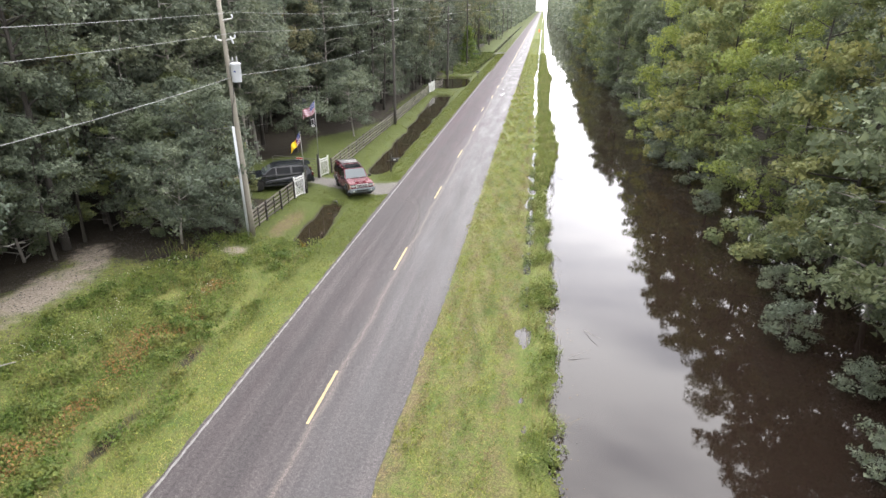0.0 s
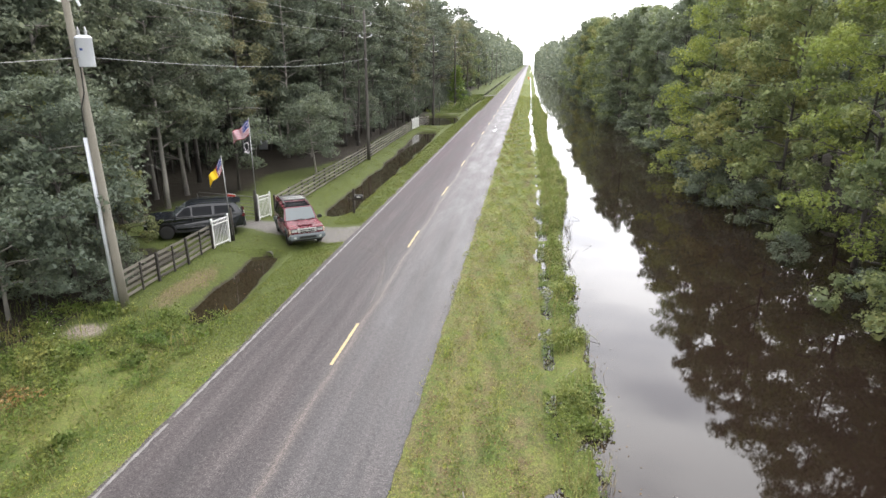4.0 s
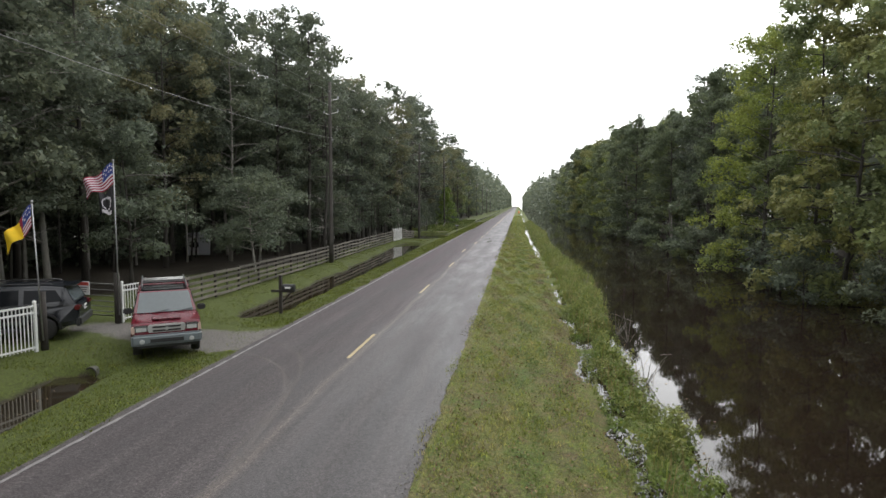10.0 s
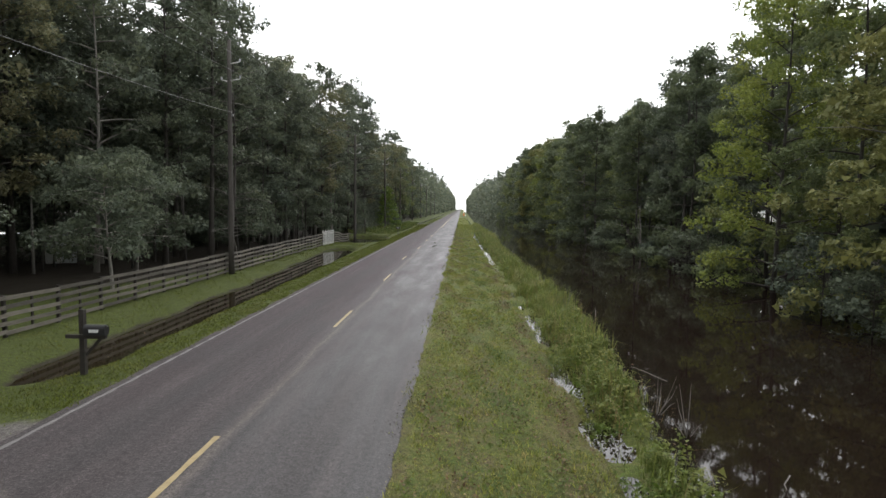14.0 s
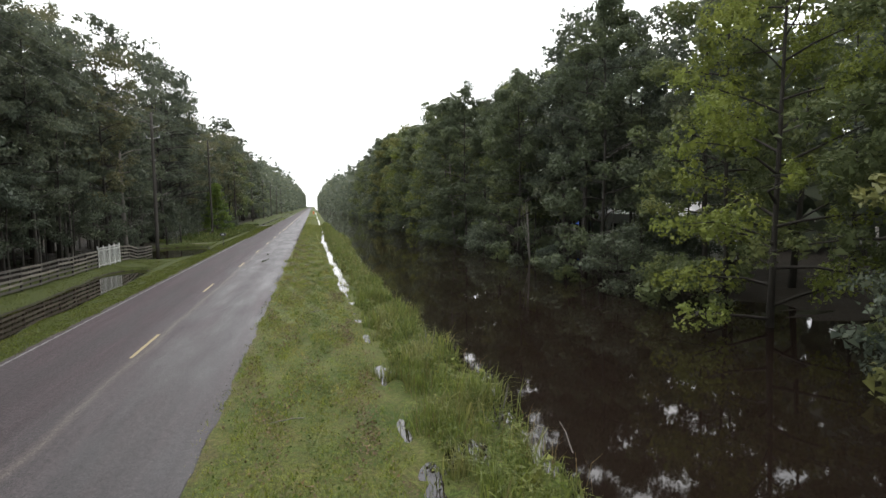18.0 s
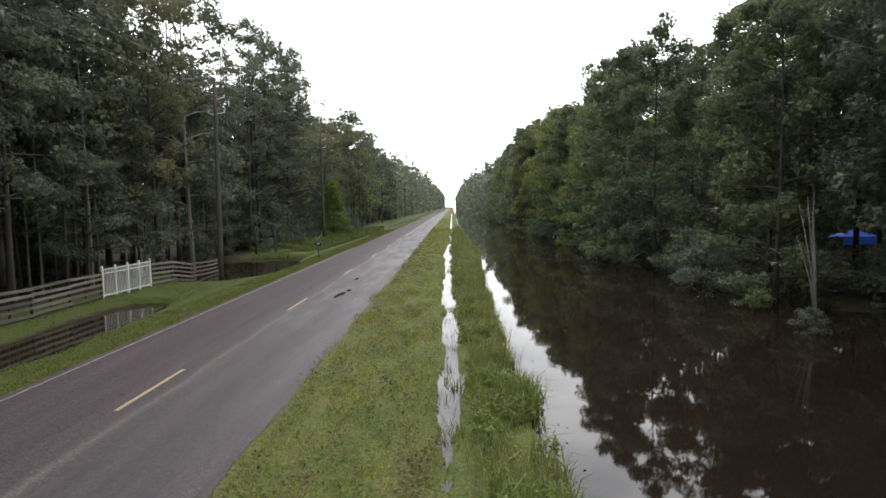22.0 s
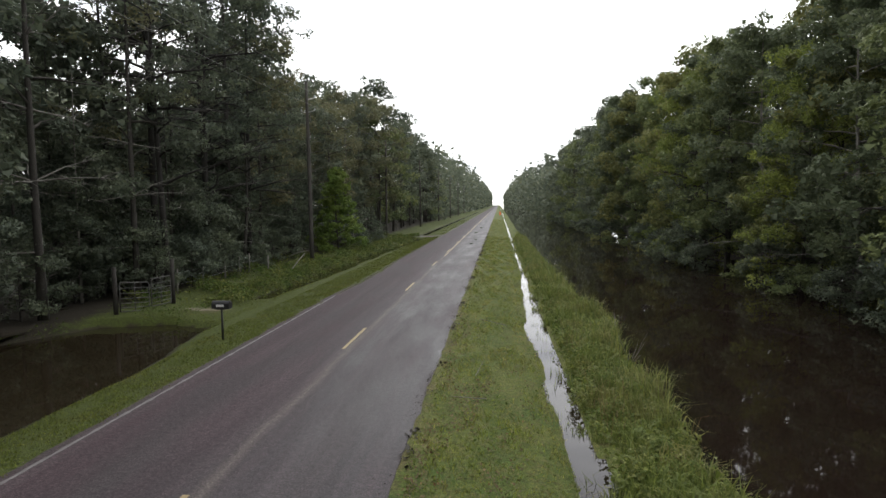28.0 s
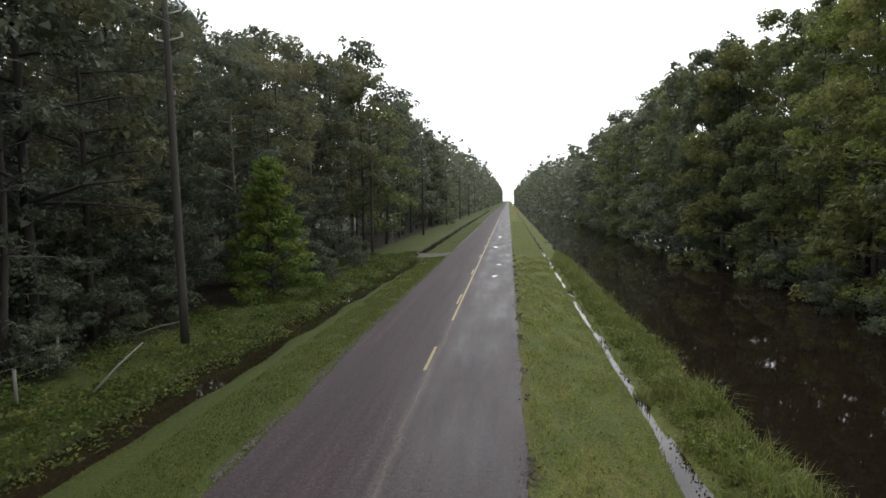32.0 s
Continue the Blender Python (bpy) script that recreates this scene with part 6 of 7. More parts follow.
part("windscreen", Shape().add([(0.955, -0.76, 1.125), (0.955, 0.76, 1.125), (0.43, 0.67, 1.655), (0.43, -0.67, 1.655), (0.93, -0.76, 1.11), (0.93, 0.76, 1.11), (0.40, 0.67, 1.64), (0.40, -0.67, 1.64)],
                               [(0, 1, 2, 3), (0, 4, 5, 1), (1, 5, 6, 2), (2, 6, 7, 3), (3, 7, 4, 0)]), SCREEN, car, "pale sky-reflecting windscreen")
for y in (-0.35, 0.3):
    part("wiper", Shape().tube([(1.0, y, 1.12), (0.93, y + 0.45, 1.19)], 0.012, 5), BLACK, car)
part("front_bumper", rounded(Shape().box((2.2, 0, 0.58), (0.28, 1.8, 0.30)), "front_bumper", CLADDING, 0.06, 3), None, car, "grey plastic front bumper")
part("bumper_lip", rounded(Shape().box((2.14, 0, 0.40), (0.24, 1.6, 0.12)), "bumper_lip", BLACK, 0.04), None, car)
part("bumper_slot", Shape().box((2.345, 0, 0.56), (0.02, 0.85, 0.10)), BLACK, car)
for y in (-0.66, 0.66):
    part("fog_lamp", Shape().lathe([(0.065, 0), (0.065, 0.02), (0.045, 0.026)], 14, "x", (2.335, y * 0.95, 0.55)), LENS, car)
    part("headlamp", rounded(Shape().box((2.215, y * 0.97, 0.87), (0.07, 0.32, 0.17)), "headlamp", LENS, 0.03), None, car, "clear rectangular headlamp")
    part("lamp_bezel", rounded(Shape().box((2.2, y * 0.97, 0.87), (0.07, 0.37, 0.22)), "lamp_bezel", BLACK, 0.03), None, car, "dark headlamp surround")
    part("turn_lamp", rounded(Shape().box((2.15, y * 1.27, 0.85), (0.14, 0.1, 0.19)), "turn_lamp", AMBER, 0.015), None, car, "amber corner lamp")
gr = part("grille", rounded(Shape().box((2.22, 0, 0.87), (0.08, 0.95, 0.24)), "grille", SILVER, 0.025), None, car, "silver grille surround")
for z in (0.82, 0.92):
    part("grille_slot", Shape().box((2.263, 0, z), (0.012, 0.72, 0.05)), BLACK, gr)
part("grille_emblem", Shape().lathe([(0.05, 0), (0.05, 0.015)], 12, "x", (2.265, 0, 0.87)), SILVER, gr)
rack = part("roof_rack", Shape().tube([(0.25, -0.62, 1.74), (0.1, -0.62, 1.84), (-1.7, -0.62, 1.92), (-1.95, -0.62, 1.83)], 0.03, 8).tube([(0.25, 0.62, 1.74), (0.1, 0.62, 1.84), (-1.7, 0.62, 1.92), (-1.95, 0.62, 1.83)], 0.03, 8), BLACK, car, "dark tubular roof rack", True)
for x in (-0.7, -1.1):
    part("cross_bar", Shape().tube([(x, -0.6, 1.9), (x, 0.6, 1.9)], 0.028, 8), SILVER, rack, "bright silver cross bar", True)
part("roof_panel", rounded(Shape().box((-0.16, 0, 1.712), (0.95, 1.22, 0.05), Matrix.Rotation(0.045, 3, "Y")), "roof_panel", TINT, 0.015), None, car, "dark glass sunroof")
part("roof_tray", rounded(Shape().box((-1.35, 0, 1.805), (1.2, 1.2, 0.045)), "roof_tray", BLACK, 0.015), None, car, "black rack tray over the raised roof")
part("hood_scoop", rounded(Shape().box((1.55, 0, 1.075), (0.85, 0.75, 0.04)), "hood_scoop", RED_CAR, 0.03), None, car)
part("rear_bumper", rounded(Shape().box((-2.25, 0, 0.55), (0.2, 1.75, 0.26)), "rear_bumper", CLADDING, 0.05), None, car)
part("rear_window", Shape().box((-2.12, 0, 1.42), (0.02, 1.2, 0.4), Matrix.Rotation(-0.2, 3, "Y")), TINT, car)

# charcoal estate inside the gate
turn = Matrix.Translation((-12.0, 41.0, -0.06)) @ Matrix.Rotation(math.atan2(-0.465, -0.885), 4, "Z")
cfg = dict(shift=-0.03, sill=0.40, cowl=1.12, trim=BLACK, handles=[0.28, -0.72], handle_mat=DARK_CAR, seams=[1.1, 0.12, -0.86],
           side_glass=[[(0.95, 1.16), (0.18, 1.16), (0.18, 1.60), (0.45, 1.60)], [(0.1, 1.16), (-0.86, 1.17), (-0.86, 1.62), (0.1, 1.61)], [(-1.0, 1.18), (-2.05, 1.24), (-1.85, 1.58), (-1.0, 1.61)]])
car, hw, upw = suv("charcoal grey SUV with dark tinted windows", turn, 5.0, 1.98, 1.74, DARK_CAR, 1.12, 1.08, 0.37, 2.95, None,
                   [(1.15, 1.1), (0.4, 1.66), (-0.2, 1.735), (-1.6, 1.72), (-2.1, 1.66), (-2.38, 1.1)], cfg)
part("rear_window", Shape().add([(-2.345, -0.72, 1.2), (-2.345, 0.72, 1.2), (-2.12, 0.62, 1.62), (-2.12, -0.62, 1.62), (-2.30, -0.72, 1.2), (-2.30, 0.72, 1.2), (-2.08, 0.62, 1.62), (-2.08, -0.62, 1.62)],
                                [(0, 3, 2, 1), (0, 1, 5, 4), (1, 2, 6, 5), (2, 3, 7, 6), (3, 0, 4, 7)]), SCREEN, car, "sky-reflecting rear window")
part("rear_spoiler", rounded(Shape().box((-2.2, 0, 1.69), (0.3, 1.3, 0.04)), "rear_spoiler", DARK_CAR, 0.015), None, car)
for y in (-0.78, 0.78):
    part("tail_lamp", rounded(Shape().box((-2.44, y, 1.0), (0.16, 0.34, 0.15)), "tail_lamp", RED_LENS, 0.03), None, car, "red tail lamp")
    part("roof_rail", Shape().tube([(0.2, y * 0.86, 1.735), (0.1, y * 0.86, 1.79), (-1.6, y * 0.86, 1.78), (-1.75, y * 0.86, 1.72)], 0.022, 6), BLACK, car, smooth=True)
    part("headlamp", rounded(Shape().box((2.42, y, 0.85), (0.16, 0.36, 0.12)), "headlamp", LENS, 0.02), None, car)
part("rear_bumper", rounded(Shape().box((-2.45, 0, 0.55), (0.2, 1.85, 0.32)), "rear_bumper", BLACK, 0.06, 3), None, car)
pl = part("number_plate", Shape().box((-2.51, 0, 0.92), (0.015, 0.31, 0.16)), PLATE, car, "white number plate with dark bar")
part("plate_bar", Shape().box((-2.52, 0, 0.92), (0.008, 0.24, 0.06)), MARK, pl)
part("front_bumper", rounded(Shape().box((2.44, 0, 0.55), (0.2, 1.8, 0.3)), "front_bumper", BLACK, 0.06), None, car)
part("windscreen", Shape().add([(1.13, -0.82, 1.15), (1.13, 0.82, 1.15), (0.46, 0.72, 1.63), (0.46, -0.72, 1.63), (1.1, -0.82, 1.13), (1.1, 0.82, 1.13), (0.43, 0.72, 1.62), (0.43, -0.72, 1.62)],
                               [(0, 1, 2, 3), (0, 4, 5, 1), (1, 5, 6, 2), (2, 6, 7, 3), (3, 7, 4, 0)]), SCREEN, car)

# ---- utility poles and cables ----


def utility_pole(x, y, tall, lean, wood, label, transformer=False):
    t = thing("utility_pole", label, "utility pole", "power line poles", Matrix.Translation((x, y, float(height(x, y)) - 0.1)))
    m = Matrix.Rotation(radians(lean), 3, "Y")
    pts = [m @ Vector((0, 0, h)) for h in np.linspace(0, tall, 7)]
    part("shaft", Shape().tube(pts, [0.17 - 0.011 * i for i in range(7)], 12), wood, t, smooth=True)
    top = m @ Vector((0, 0, tall))
    for name, side, h, length in (("bracket", 1, tall - 1.35, 0.6), ("bracket", 1, tall - 2.3, 0.6), ("bracket", -1, tall - 2.35, 0.45)):
        b = m @ Vector((0, 0, h))
        br = part(name, Shape().tube([b, b + Vector((side * length, 0, 0.12))], [0.035, 0.028], 8), WHITE_PAINT, t, "pale fibreglass stand-off bracket", True)
        e = b + Vector((side * length, 0, 0.12))
        part("insulator", Shape().lathe([(0.02, 0), (0.06, 0.02), (0.035, 0.05), (0.06, 0.08), (0.035, 0.11), (0.05, 0.14), (0.02, 0.17)], 10, c=e), GREY_PAINT, br, smooth=True)
    b = m @ Vector((0, 0, tall - 4.2))
    part("cable_clamp", Shape().box(b + Vector((0.16, 0, 0)), (0.1, 0.08, 0.14)), STEEL, t)
    if transformer:
        c = m @ Vector((0, 0, tall - 4.35)) + Vector((0.46, -0.12, 0))
        can = part("transformer", Shape().lathe([(0.0, 0), (0.235, 0.0), (0.25, 0.03), (0.25, 0.86), (0.27, 0.88), (0.27, 0.93), (0.2, 0.98), (0, 1.0)], 20, c=c), GREY_PAINT, t, "pale grey transformer can", True)
        for dx, dy in ((0.08, 0.05), (-0.1, -0.06)):
            part("bushing", Shape().lathe([(0.04, 0), (0.06, 0.05), (0.035, 0.09), (0.055, 0.14), (0.03, 0.2), (0.015, 0.3)], 10, c=c + Vector((dx, dy, 0.97))), STEEL, can, smooth=True)
        part("hanger", Shape().box(c + Vector((-0.3, 0.05, 0.55)), (0.14, 0.12, 0.5)), STEEL, can)
        part("nameplate", Shape().box(c + Vector((0.05, -0.252, 0.55)), (0.1, 0.012, 0.07)), FLAG_BLUE, can, "small blue plate")
        part("fuse_cutout", Shape().tube([b + Vector((0.3, 0, 2.1)), b + Vector((0.45, 0, 1.75))], 0.045, 8), GREY_PAINT, t)
        part("riser_pipe", Shape().tube([m @ Vector((-0.2, -0.12, 0)), m @ Vector((-0.17, -0.12, 6.6))], 0.07, 10), GREY_PAINT, t, "pale grey plastic riser pipe", True)
        part("riser_wire", Shape().tube([m @ Vector((-0.15, -0.13, 6.5)), m @ Vector((-0.02, -0.2, 7.6)), m @ Vector((0.16, -0.16, 8.1)), c + Vector((-0.2, -0.1, 0.1))], 0.022, 6), BLACK, t, "black drop wires")
    return top


POLES = [(-9.5, -5.0, 13.3), (-9.2, 30.85, 13.3), (-9.2, 66.9, 13.4), (-8.75, 104.0, 13.3), (-9.75, 140.2, 14.0), (-10.9, 177, 13.5), (-10.9, 213, 13.4), (-11, 250, 13.4), (-11, 287, 13.4), (-11, 324, 13.4), (-11, 362, 13.4)]
for i, (px, py, ph) in enumerate(POLES):
    utility_pole(px, py, ph, (0, -1.2, 0.2, 0.3, -0.4, 0.4, 0, 0, 0, 0, 0)[i], POLE_NEW if i == 1 else POLE_OLD,
                 "leaning yellowed wooden pole with pale transformer and pipe" if i == 1 else "tall dark creosoted wooden utility pole in verge", i == 1)
for name, dx, dz, r, sag, last in (("power_cable", 0.0, -0.02, 0.009, 0.3, 10), ("power_cable", 0.6, -1.15, 0.009, 0.3, 10), ("power_cable", 0.6, -2.1, 0.009, 0.3, 10), ("neutral_cable", 0.2, -4.25, 0.012, 0.5, 2)):
    t = thing(name, "thin grey sagging overhead cable between the poles", "cable", "overhead cables")
    for (ax, ay, ah), (bx, by, bh) in list(zip(POLES[:-1], POLES[1:]))[:last]:
        pts = [(ax + dx + (bx - ax) * q, ay + (by - ay) * q, (ah + (bh - ah) * q) + dz - 4 * sag * q * (1 - q)) for q in np.linspace(0, 1, 11)]
        part("span", Shape().tube(pts, r, 5, caps=False), CABLE, t)

# ---- fences and gates ----


def board_fence(pts, label, bay=2.4, tall=1.3, face=0.07):
    """Five weathered boards on dark posts, with a batten between posts."""
    t = thing("board_fence", label, "fence", "board fences")
    total = sum((Vector(b) - Vector(a)).length for a, b in zip(pts[:-1], pts[1:]))
    n = max(1, round(total / bay))
    stops = []
    for i in range(n + 1):
        want, run = total * i / n, 0.0
        for a, b in zip(pts[:-1], pts[1:]):
            d = (Vector(b) - Vector(a)).length
            if want <= run + d + 1e-6:
                q = Vector(a).lerp(Vector(b), (want - run) / d)
                break
            run += d
        stops.append((q.x, q.y))
    zz = [float(height(x, y)) for x, y in stops]
    for i, (x, y) in enumerate(stops):
        rot = Euler((RNG.normal(0, 0.02), RNG.normal(0, 0.02), 0)).to_matrix()
        part("post", Shape().box((x, y, zz[i] + tall / 2 - 0.1), (0.095, 0.095, tall + 0.16), rot), DARK_WOOD, t)
        if i == n:
            break
        x2, y2 = stops[i + 1]
        a, b = Vector((x, y, 0)), Vector((x2, y2, 0))
        yaw = math.atan2(y2 - y, x2 - x)
        mid = (a + b) / 2
        part("batten", Shape().box((mid.x - 0.35 * face, mid.y, (zz[i] + zz[i + 1]) / 2 + tall / 2), (0.05, 0.075, tall - 0.1)), DARK_WOOD, t)
        for r in range(5):
            z0, z1 = zz[i] + 0.16 + 0.255 * r + RNG.normal(0, 0.012), zz[i + 1] + 0.16 + 0.255 * r + RNG.normal(0, 0.012)
            pitch = math.atan2(z1 - z0, (b - a).length)
            rot = Matrix.Rotation(yaw, 3, "Z") @ Matrix.Rotation(-pitch, 3, "Y")
            part("board", Shape().box((mid.x + face, mid.y, (z0 + z1) / 2), ((b - a).length + 0.06, 0.028, 0.122), rot), BOARD, t)
    return t


def picket_panel(a, b, label, tall=1.45, gap=0.115, posts=2, base=None):
    """A white metal picket panel between two points, with capped posts."""
    t = thing("picket_panel", label, "gate", "white picket panels")
    a, b = Vector((*a, 0)), Vector((*b, 0))
    d = b - a
    yaw = math.atan2(d.y, d.x)
    rot = Matrix.Rotation(yaw, 3, "Z")
    za = float(height(a.x, a.y)) if base is None else base
    zb = float(height(b.x, b.y)) if base is None else base
    for i in range(posts):
        u = i / (posts - 1)
        p, z = a + d * u, za + (zb - za) * u
        po = part("post", Shape().box((p.x, p.y, z + tall / 2), (0.075, 0.075, tall + 0.08), rot), WHITE_PAINT, t)
        part("cap", Shape().add([(p.x - 0.05, p.y - 0.05, z + tall + 0.04), (p.x + 0.05, p.y - 0.05, z + tall + 0.04), (p.x + 0.05, p.y + 0.05, z + tall + 0.04), (p.x - 0.05, p.y + 0.05, z + tall + 0.04), (p.x, p.y, z + tall + 0.1)],
                                [(0, 1, 4), (1, 2, 4), (2, 3, 4), (3, 0, 4), (3, 2, 1, 0)]), WHITE_PAINT, po)
    for h in (0.14, tall - 0.27, tall - 0.08):
        m = (a + d / 2)
        part("rail", Shape().box((m.x, m.y, (za + zb) / 2 + h), (d.length, 0.04, 0.05), rot @ Matrix.Rotation(-math.atan2(zb - za, d.length), 3, "Y")), WHITE_PAINT, t)
    n = int(d.length / gap)
    for i in range(1, n):
        p = a + d * (i / n)
        z = za + (zb - za) * i / n
        part("picket", Shape().box((p.x, p.y, z + tall / 2 - 0.02), (0.022, 0.022, tall - 0.16), rot), WHITE_PAINT, t)
    return t


def tube_gate(a, b, base, label, tall=1.25, bars=6, droop=0.0):
    t = thing("tube_gate", label, "gate", "tubular farm gates")
    a, b = Vector((*a, base)), Vector((*b, base))
    frame_pts = [a + Vector((0, 0, 0.12)), a + Vector((0, 0, tall - 0.1)), a.lerp(b, 0.04) + Vector((0, 0, tall)), a.lerp(b, 0.96) + Vector((0, 0, tall - droop)), b + Vector((0, 0, tall - 0.1 - droop)), b + Vector((0, 0, 0.12 - droop)), a + Vector((0, 0, 0.12))]
    part("gate_frame", Shape().tube(frame_pts, 0.026, 8), GATE_STEEL, t, smooth=True)
    for i in range(1, bars):
        h = 0.12 + (tall - 0.12) * (i / bars) ** 1.15
        part("bar", Shape().tube([a + Vector((0, 0, h)), b + Vector((0, 0, h - droop))], 0.018, 6), GATE_STEEL, t, smooth=True)
    m = a.lerp(b, 0.5)
    part("stay", Shape().tube([m + Vector((0, 0, 0.12 - droop / 2)), m + Vector((0, 0, tall - droop / 2))], 0.018, 6), GATE_STEEL, t, smooth=True)
    return t


def round_post(x, y, tall, r, label, name="gate_post", mat=None, lean=(0, 0)):
    z = float(height(x, y)) - 0.15
    o = tagged(part(name, Shape().tube([(x, y, z), (x + lean[0] * 0.5, y + lean[1] * 0.5, z + tall * 0.5), (x + lean[0], y + lean[1], z + tall + 0.15)], [r * 1.05, r, r * 0.9], 10), mat or DARK_WOOD, smooth=True), label, "post")
    return o


board_fence([(-9.65, 31.5), (-9.7, 38.4)], "weathered five-board wooden fence beside the ditch", face=-0.07)
picket_panel((-9.7, 38.5), (-9.5, 39.75), "short white metal picket panel beside the driveway", posts=2)
round_post(-9.45, 40.0, 1.75, 0.1, "dark round wooden gate post with flagpole")
round_post(-9.95, 44.0, 1.85, 0.11, "dark round wooden gate post with flagpole")
picket_panel((-9.9, 44.2), (-9.6, 45.2), "short white metal picket panel beside the gate post", posts=2)
board_fence([(-9.4, 45.4), (-9.5, 66.9), (-10.0, 92.7)], "long weathered five-board fence along the ditch")
picket_panel((-10.0, 92.85), (-9.78, 96.85), "white metal picket gate over the grass causeway", posts=5)
board_fence([(-9.85, 97.0), (-10.15, 107.4)], "weathered board fence ending at the flooded hollow")
tube_gate((-14.1, 44.9), (-10.1, 44.15), 0.0, "open grey tubular farm gate behind the drive", 1.3)
tube_gate((-11.15, 118.75), (-10.62, 120.0), -0.12, "sagging grey tubular gate leaf", 1.35, 6, 0.12)
tube_gate((-10.58, 120.1), (-10.4, 121.35), -0.12, "grey tubular gate leaf by the entrance", 1.35)
round_post(-10.38, 121.5, 2.1, 0.09, "dark weathered wooden gate post")
round_post(-11.25, 118.6, 2.0, 0.09, "dark weathered wooden gate post")
for x, y, tl, ln in ((-11.9, 124.5, 1.3, (0.05, 0)), (-12.0, 127.4, 1.25, (0, 0.05)), (-12.1, 130.4, 1.3, (-0.05, 0)), (-12.1, 133.9, 1.3, (0.03, 0)), (-11.9, 136.3, 1.35, (0.04, 0.02)), (-10.4, 133.0, 1.2, (0.0, 0)), (-12.2, 132.6, 1.2, (0.02, 0))):
    round_post(x, y, tl, 0.05, "thin grey weathered wire-fence post", "fence_post", TWIG, ln)
s = Shape()
for h in (0.35, 0.65, 0.95):
    s.tube([(-11.9, 124.5, h), (-12.0, 127.4, h), (-12.1, 130.4, h), (-12.1, 133.9, h), (-11.9, 136.3, h)], 0.006, 4)
tagged(part("fence_wire", s, STEEL), "thin rusty strands of wire fence", "wire")
for a, b in (((-13.6, 146.4, -0.05), (-12.1, 145.2, 1.3)), ((-11.5, 139.9, 0.5), (-10.0, 140.3, 0.9)), ((-13.2, 15.5, 0.1), (-11.6, 16.6, 0.35)), ((-9.4, 134.6, 0.0), (-9.1, 136.6, 1.0))):
    tagged(part("fallen_branch", Shape().tube([a, Vector(a).lerp(Vector(b), 0.5) + Vector((0, 0, 0.06)), b], [0.045, 0.035, 0.02], 6), PALE_BARK, smooth=True), "pale bare fallen branch among the weeds", "branch")
sg = thing("warning_sign", "small white and red notice wired to the gate", "sign")
part("panel", Shape().box((-11.6, 44.36, 1.12), (0.62, 0.02, 0.5), Matrix.Rotation(-0.19, 3, "Z")), WHITE_PAINT, sg)
part("stripe", Shape().box((-11.602, 44.347, 1.28), (0.58, 0.012, 0.12), Matrix.Rotation(-0.19, 3, "Z")), SIGN_RED, sg, "red heading band")
for i in range(3):
    part("text_bar", Shape().box((-11.602, 44.347, 1.14 - 0.08 * i), (0.44 - 0.06 * i, 0.012, 0.03), Matrix.Rotation(-0.19, 3, "Z")), MARK, sg)

# ---- flags ----


def cloth(name, pole_xy, z_top, drop, length, way, paint, mats, parent, label, sag=0.25, nu=26, nv=13):
    """A waving flag hung from a pole, coloured cell by cell."""
    s = Shape()
    wx, wy = way
    vs = []
    for i in range(nu + 1):
        u = i / nu
        for j in range(nv + 1):
            v = j / nv
            w = 0.16 * math.sin(u * 8 + v * 2.2) * u + 0.07 * math.sin(u * 15 + v * 4) * u
            vs.append((pole_xy[0] + wx * length * u * 0.93 - wy * w, pole_xy[1] + wy * length * u * 0.93 + wx * w,
                       z_top - drop * v * (1 - 0.12 * u) - sag * length * u ** 1.2 + 0.09 * math.sin(u * 7 + 1 + 1.5 * v)))
    for i in range(nu):
        for j in range(nv):
            a = i * (nv + 1) + j
            s.f.append((a, a + 1, a + nv + 2, a + nv + 1))
            s.k.append(paint((i + 0.5) / nu, (j + 0.5) / nv))
    s.v = vs
    return part(name, s, mats, parent, label, True)


def stripes(u, v):
    if u < 0.4 and v < 7 / 13:
        return 3 if (int(u * 30) + int(v * 16)) % 3 == 0 and int(v * 16) % 2 else 2
    return 0 if int(v * 13) % 2 == 0 else 1


fp = thing("flag_pole", "thin metal flagpole with striped flag and black flag", "flagpole")
part("pole", Shape().tube([(-9.86, 43.95, 0.2), (-9.86, 43.95, 5.8)], [0.028, 0.02], 8), STEEL, fp, smooth=True)
part("finial", Shape().lathe([(0.0, -0.05), (0.05, 0), (0.035, 0.05), (0.0, 0.07)], 8, c=(-9.86, 43.95, 5.82)), STEEL, fp, smooth=True)
cloth("striped_flag", (-9.88, 43.93), 5.68, 0.74, 0.98, (-0.93, -0.36), stripes, [FLAG_RED, FLAG_WHITE, FLAG_BLUE, FLAG_WHITE], fp, "red and white striped flag with blue canton", 0.62)
cloth("black_flag", (-9.88, 43.93), 4.85, 0.85, 0.5, (-0.86, -0.5), lambda u, v: 1 if 0.06 < (u - 0.5) ** 2 * 1.2 + (v - 0.5) ** 2 < 0.10 or (v > 0.88 and 0.2 < u < 0.8) else 0, [FLAG_BLACK, FLAG_WHITE], fp, "drooping black flag with pale ring emblem", 0.55)
fp = thing("flag_pole", "thin metal flagpole with yellow and red flag", "flagpole")
part("pole", Shape().tube([(-9.4, 39.9, 0.2), (-9.55, 39.9, 4.3)], [0.026, 0.018], 8), STEEL, fp, smooth=True)
part("finial", Shape().lathe([(0.0, -0.05), (0.045, 0), (0.03, 0.05), (0.0, 0.06)], 8, c=(-9.55, 39.9, 4.32)), STEEL, fp, smooth=True)
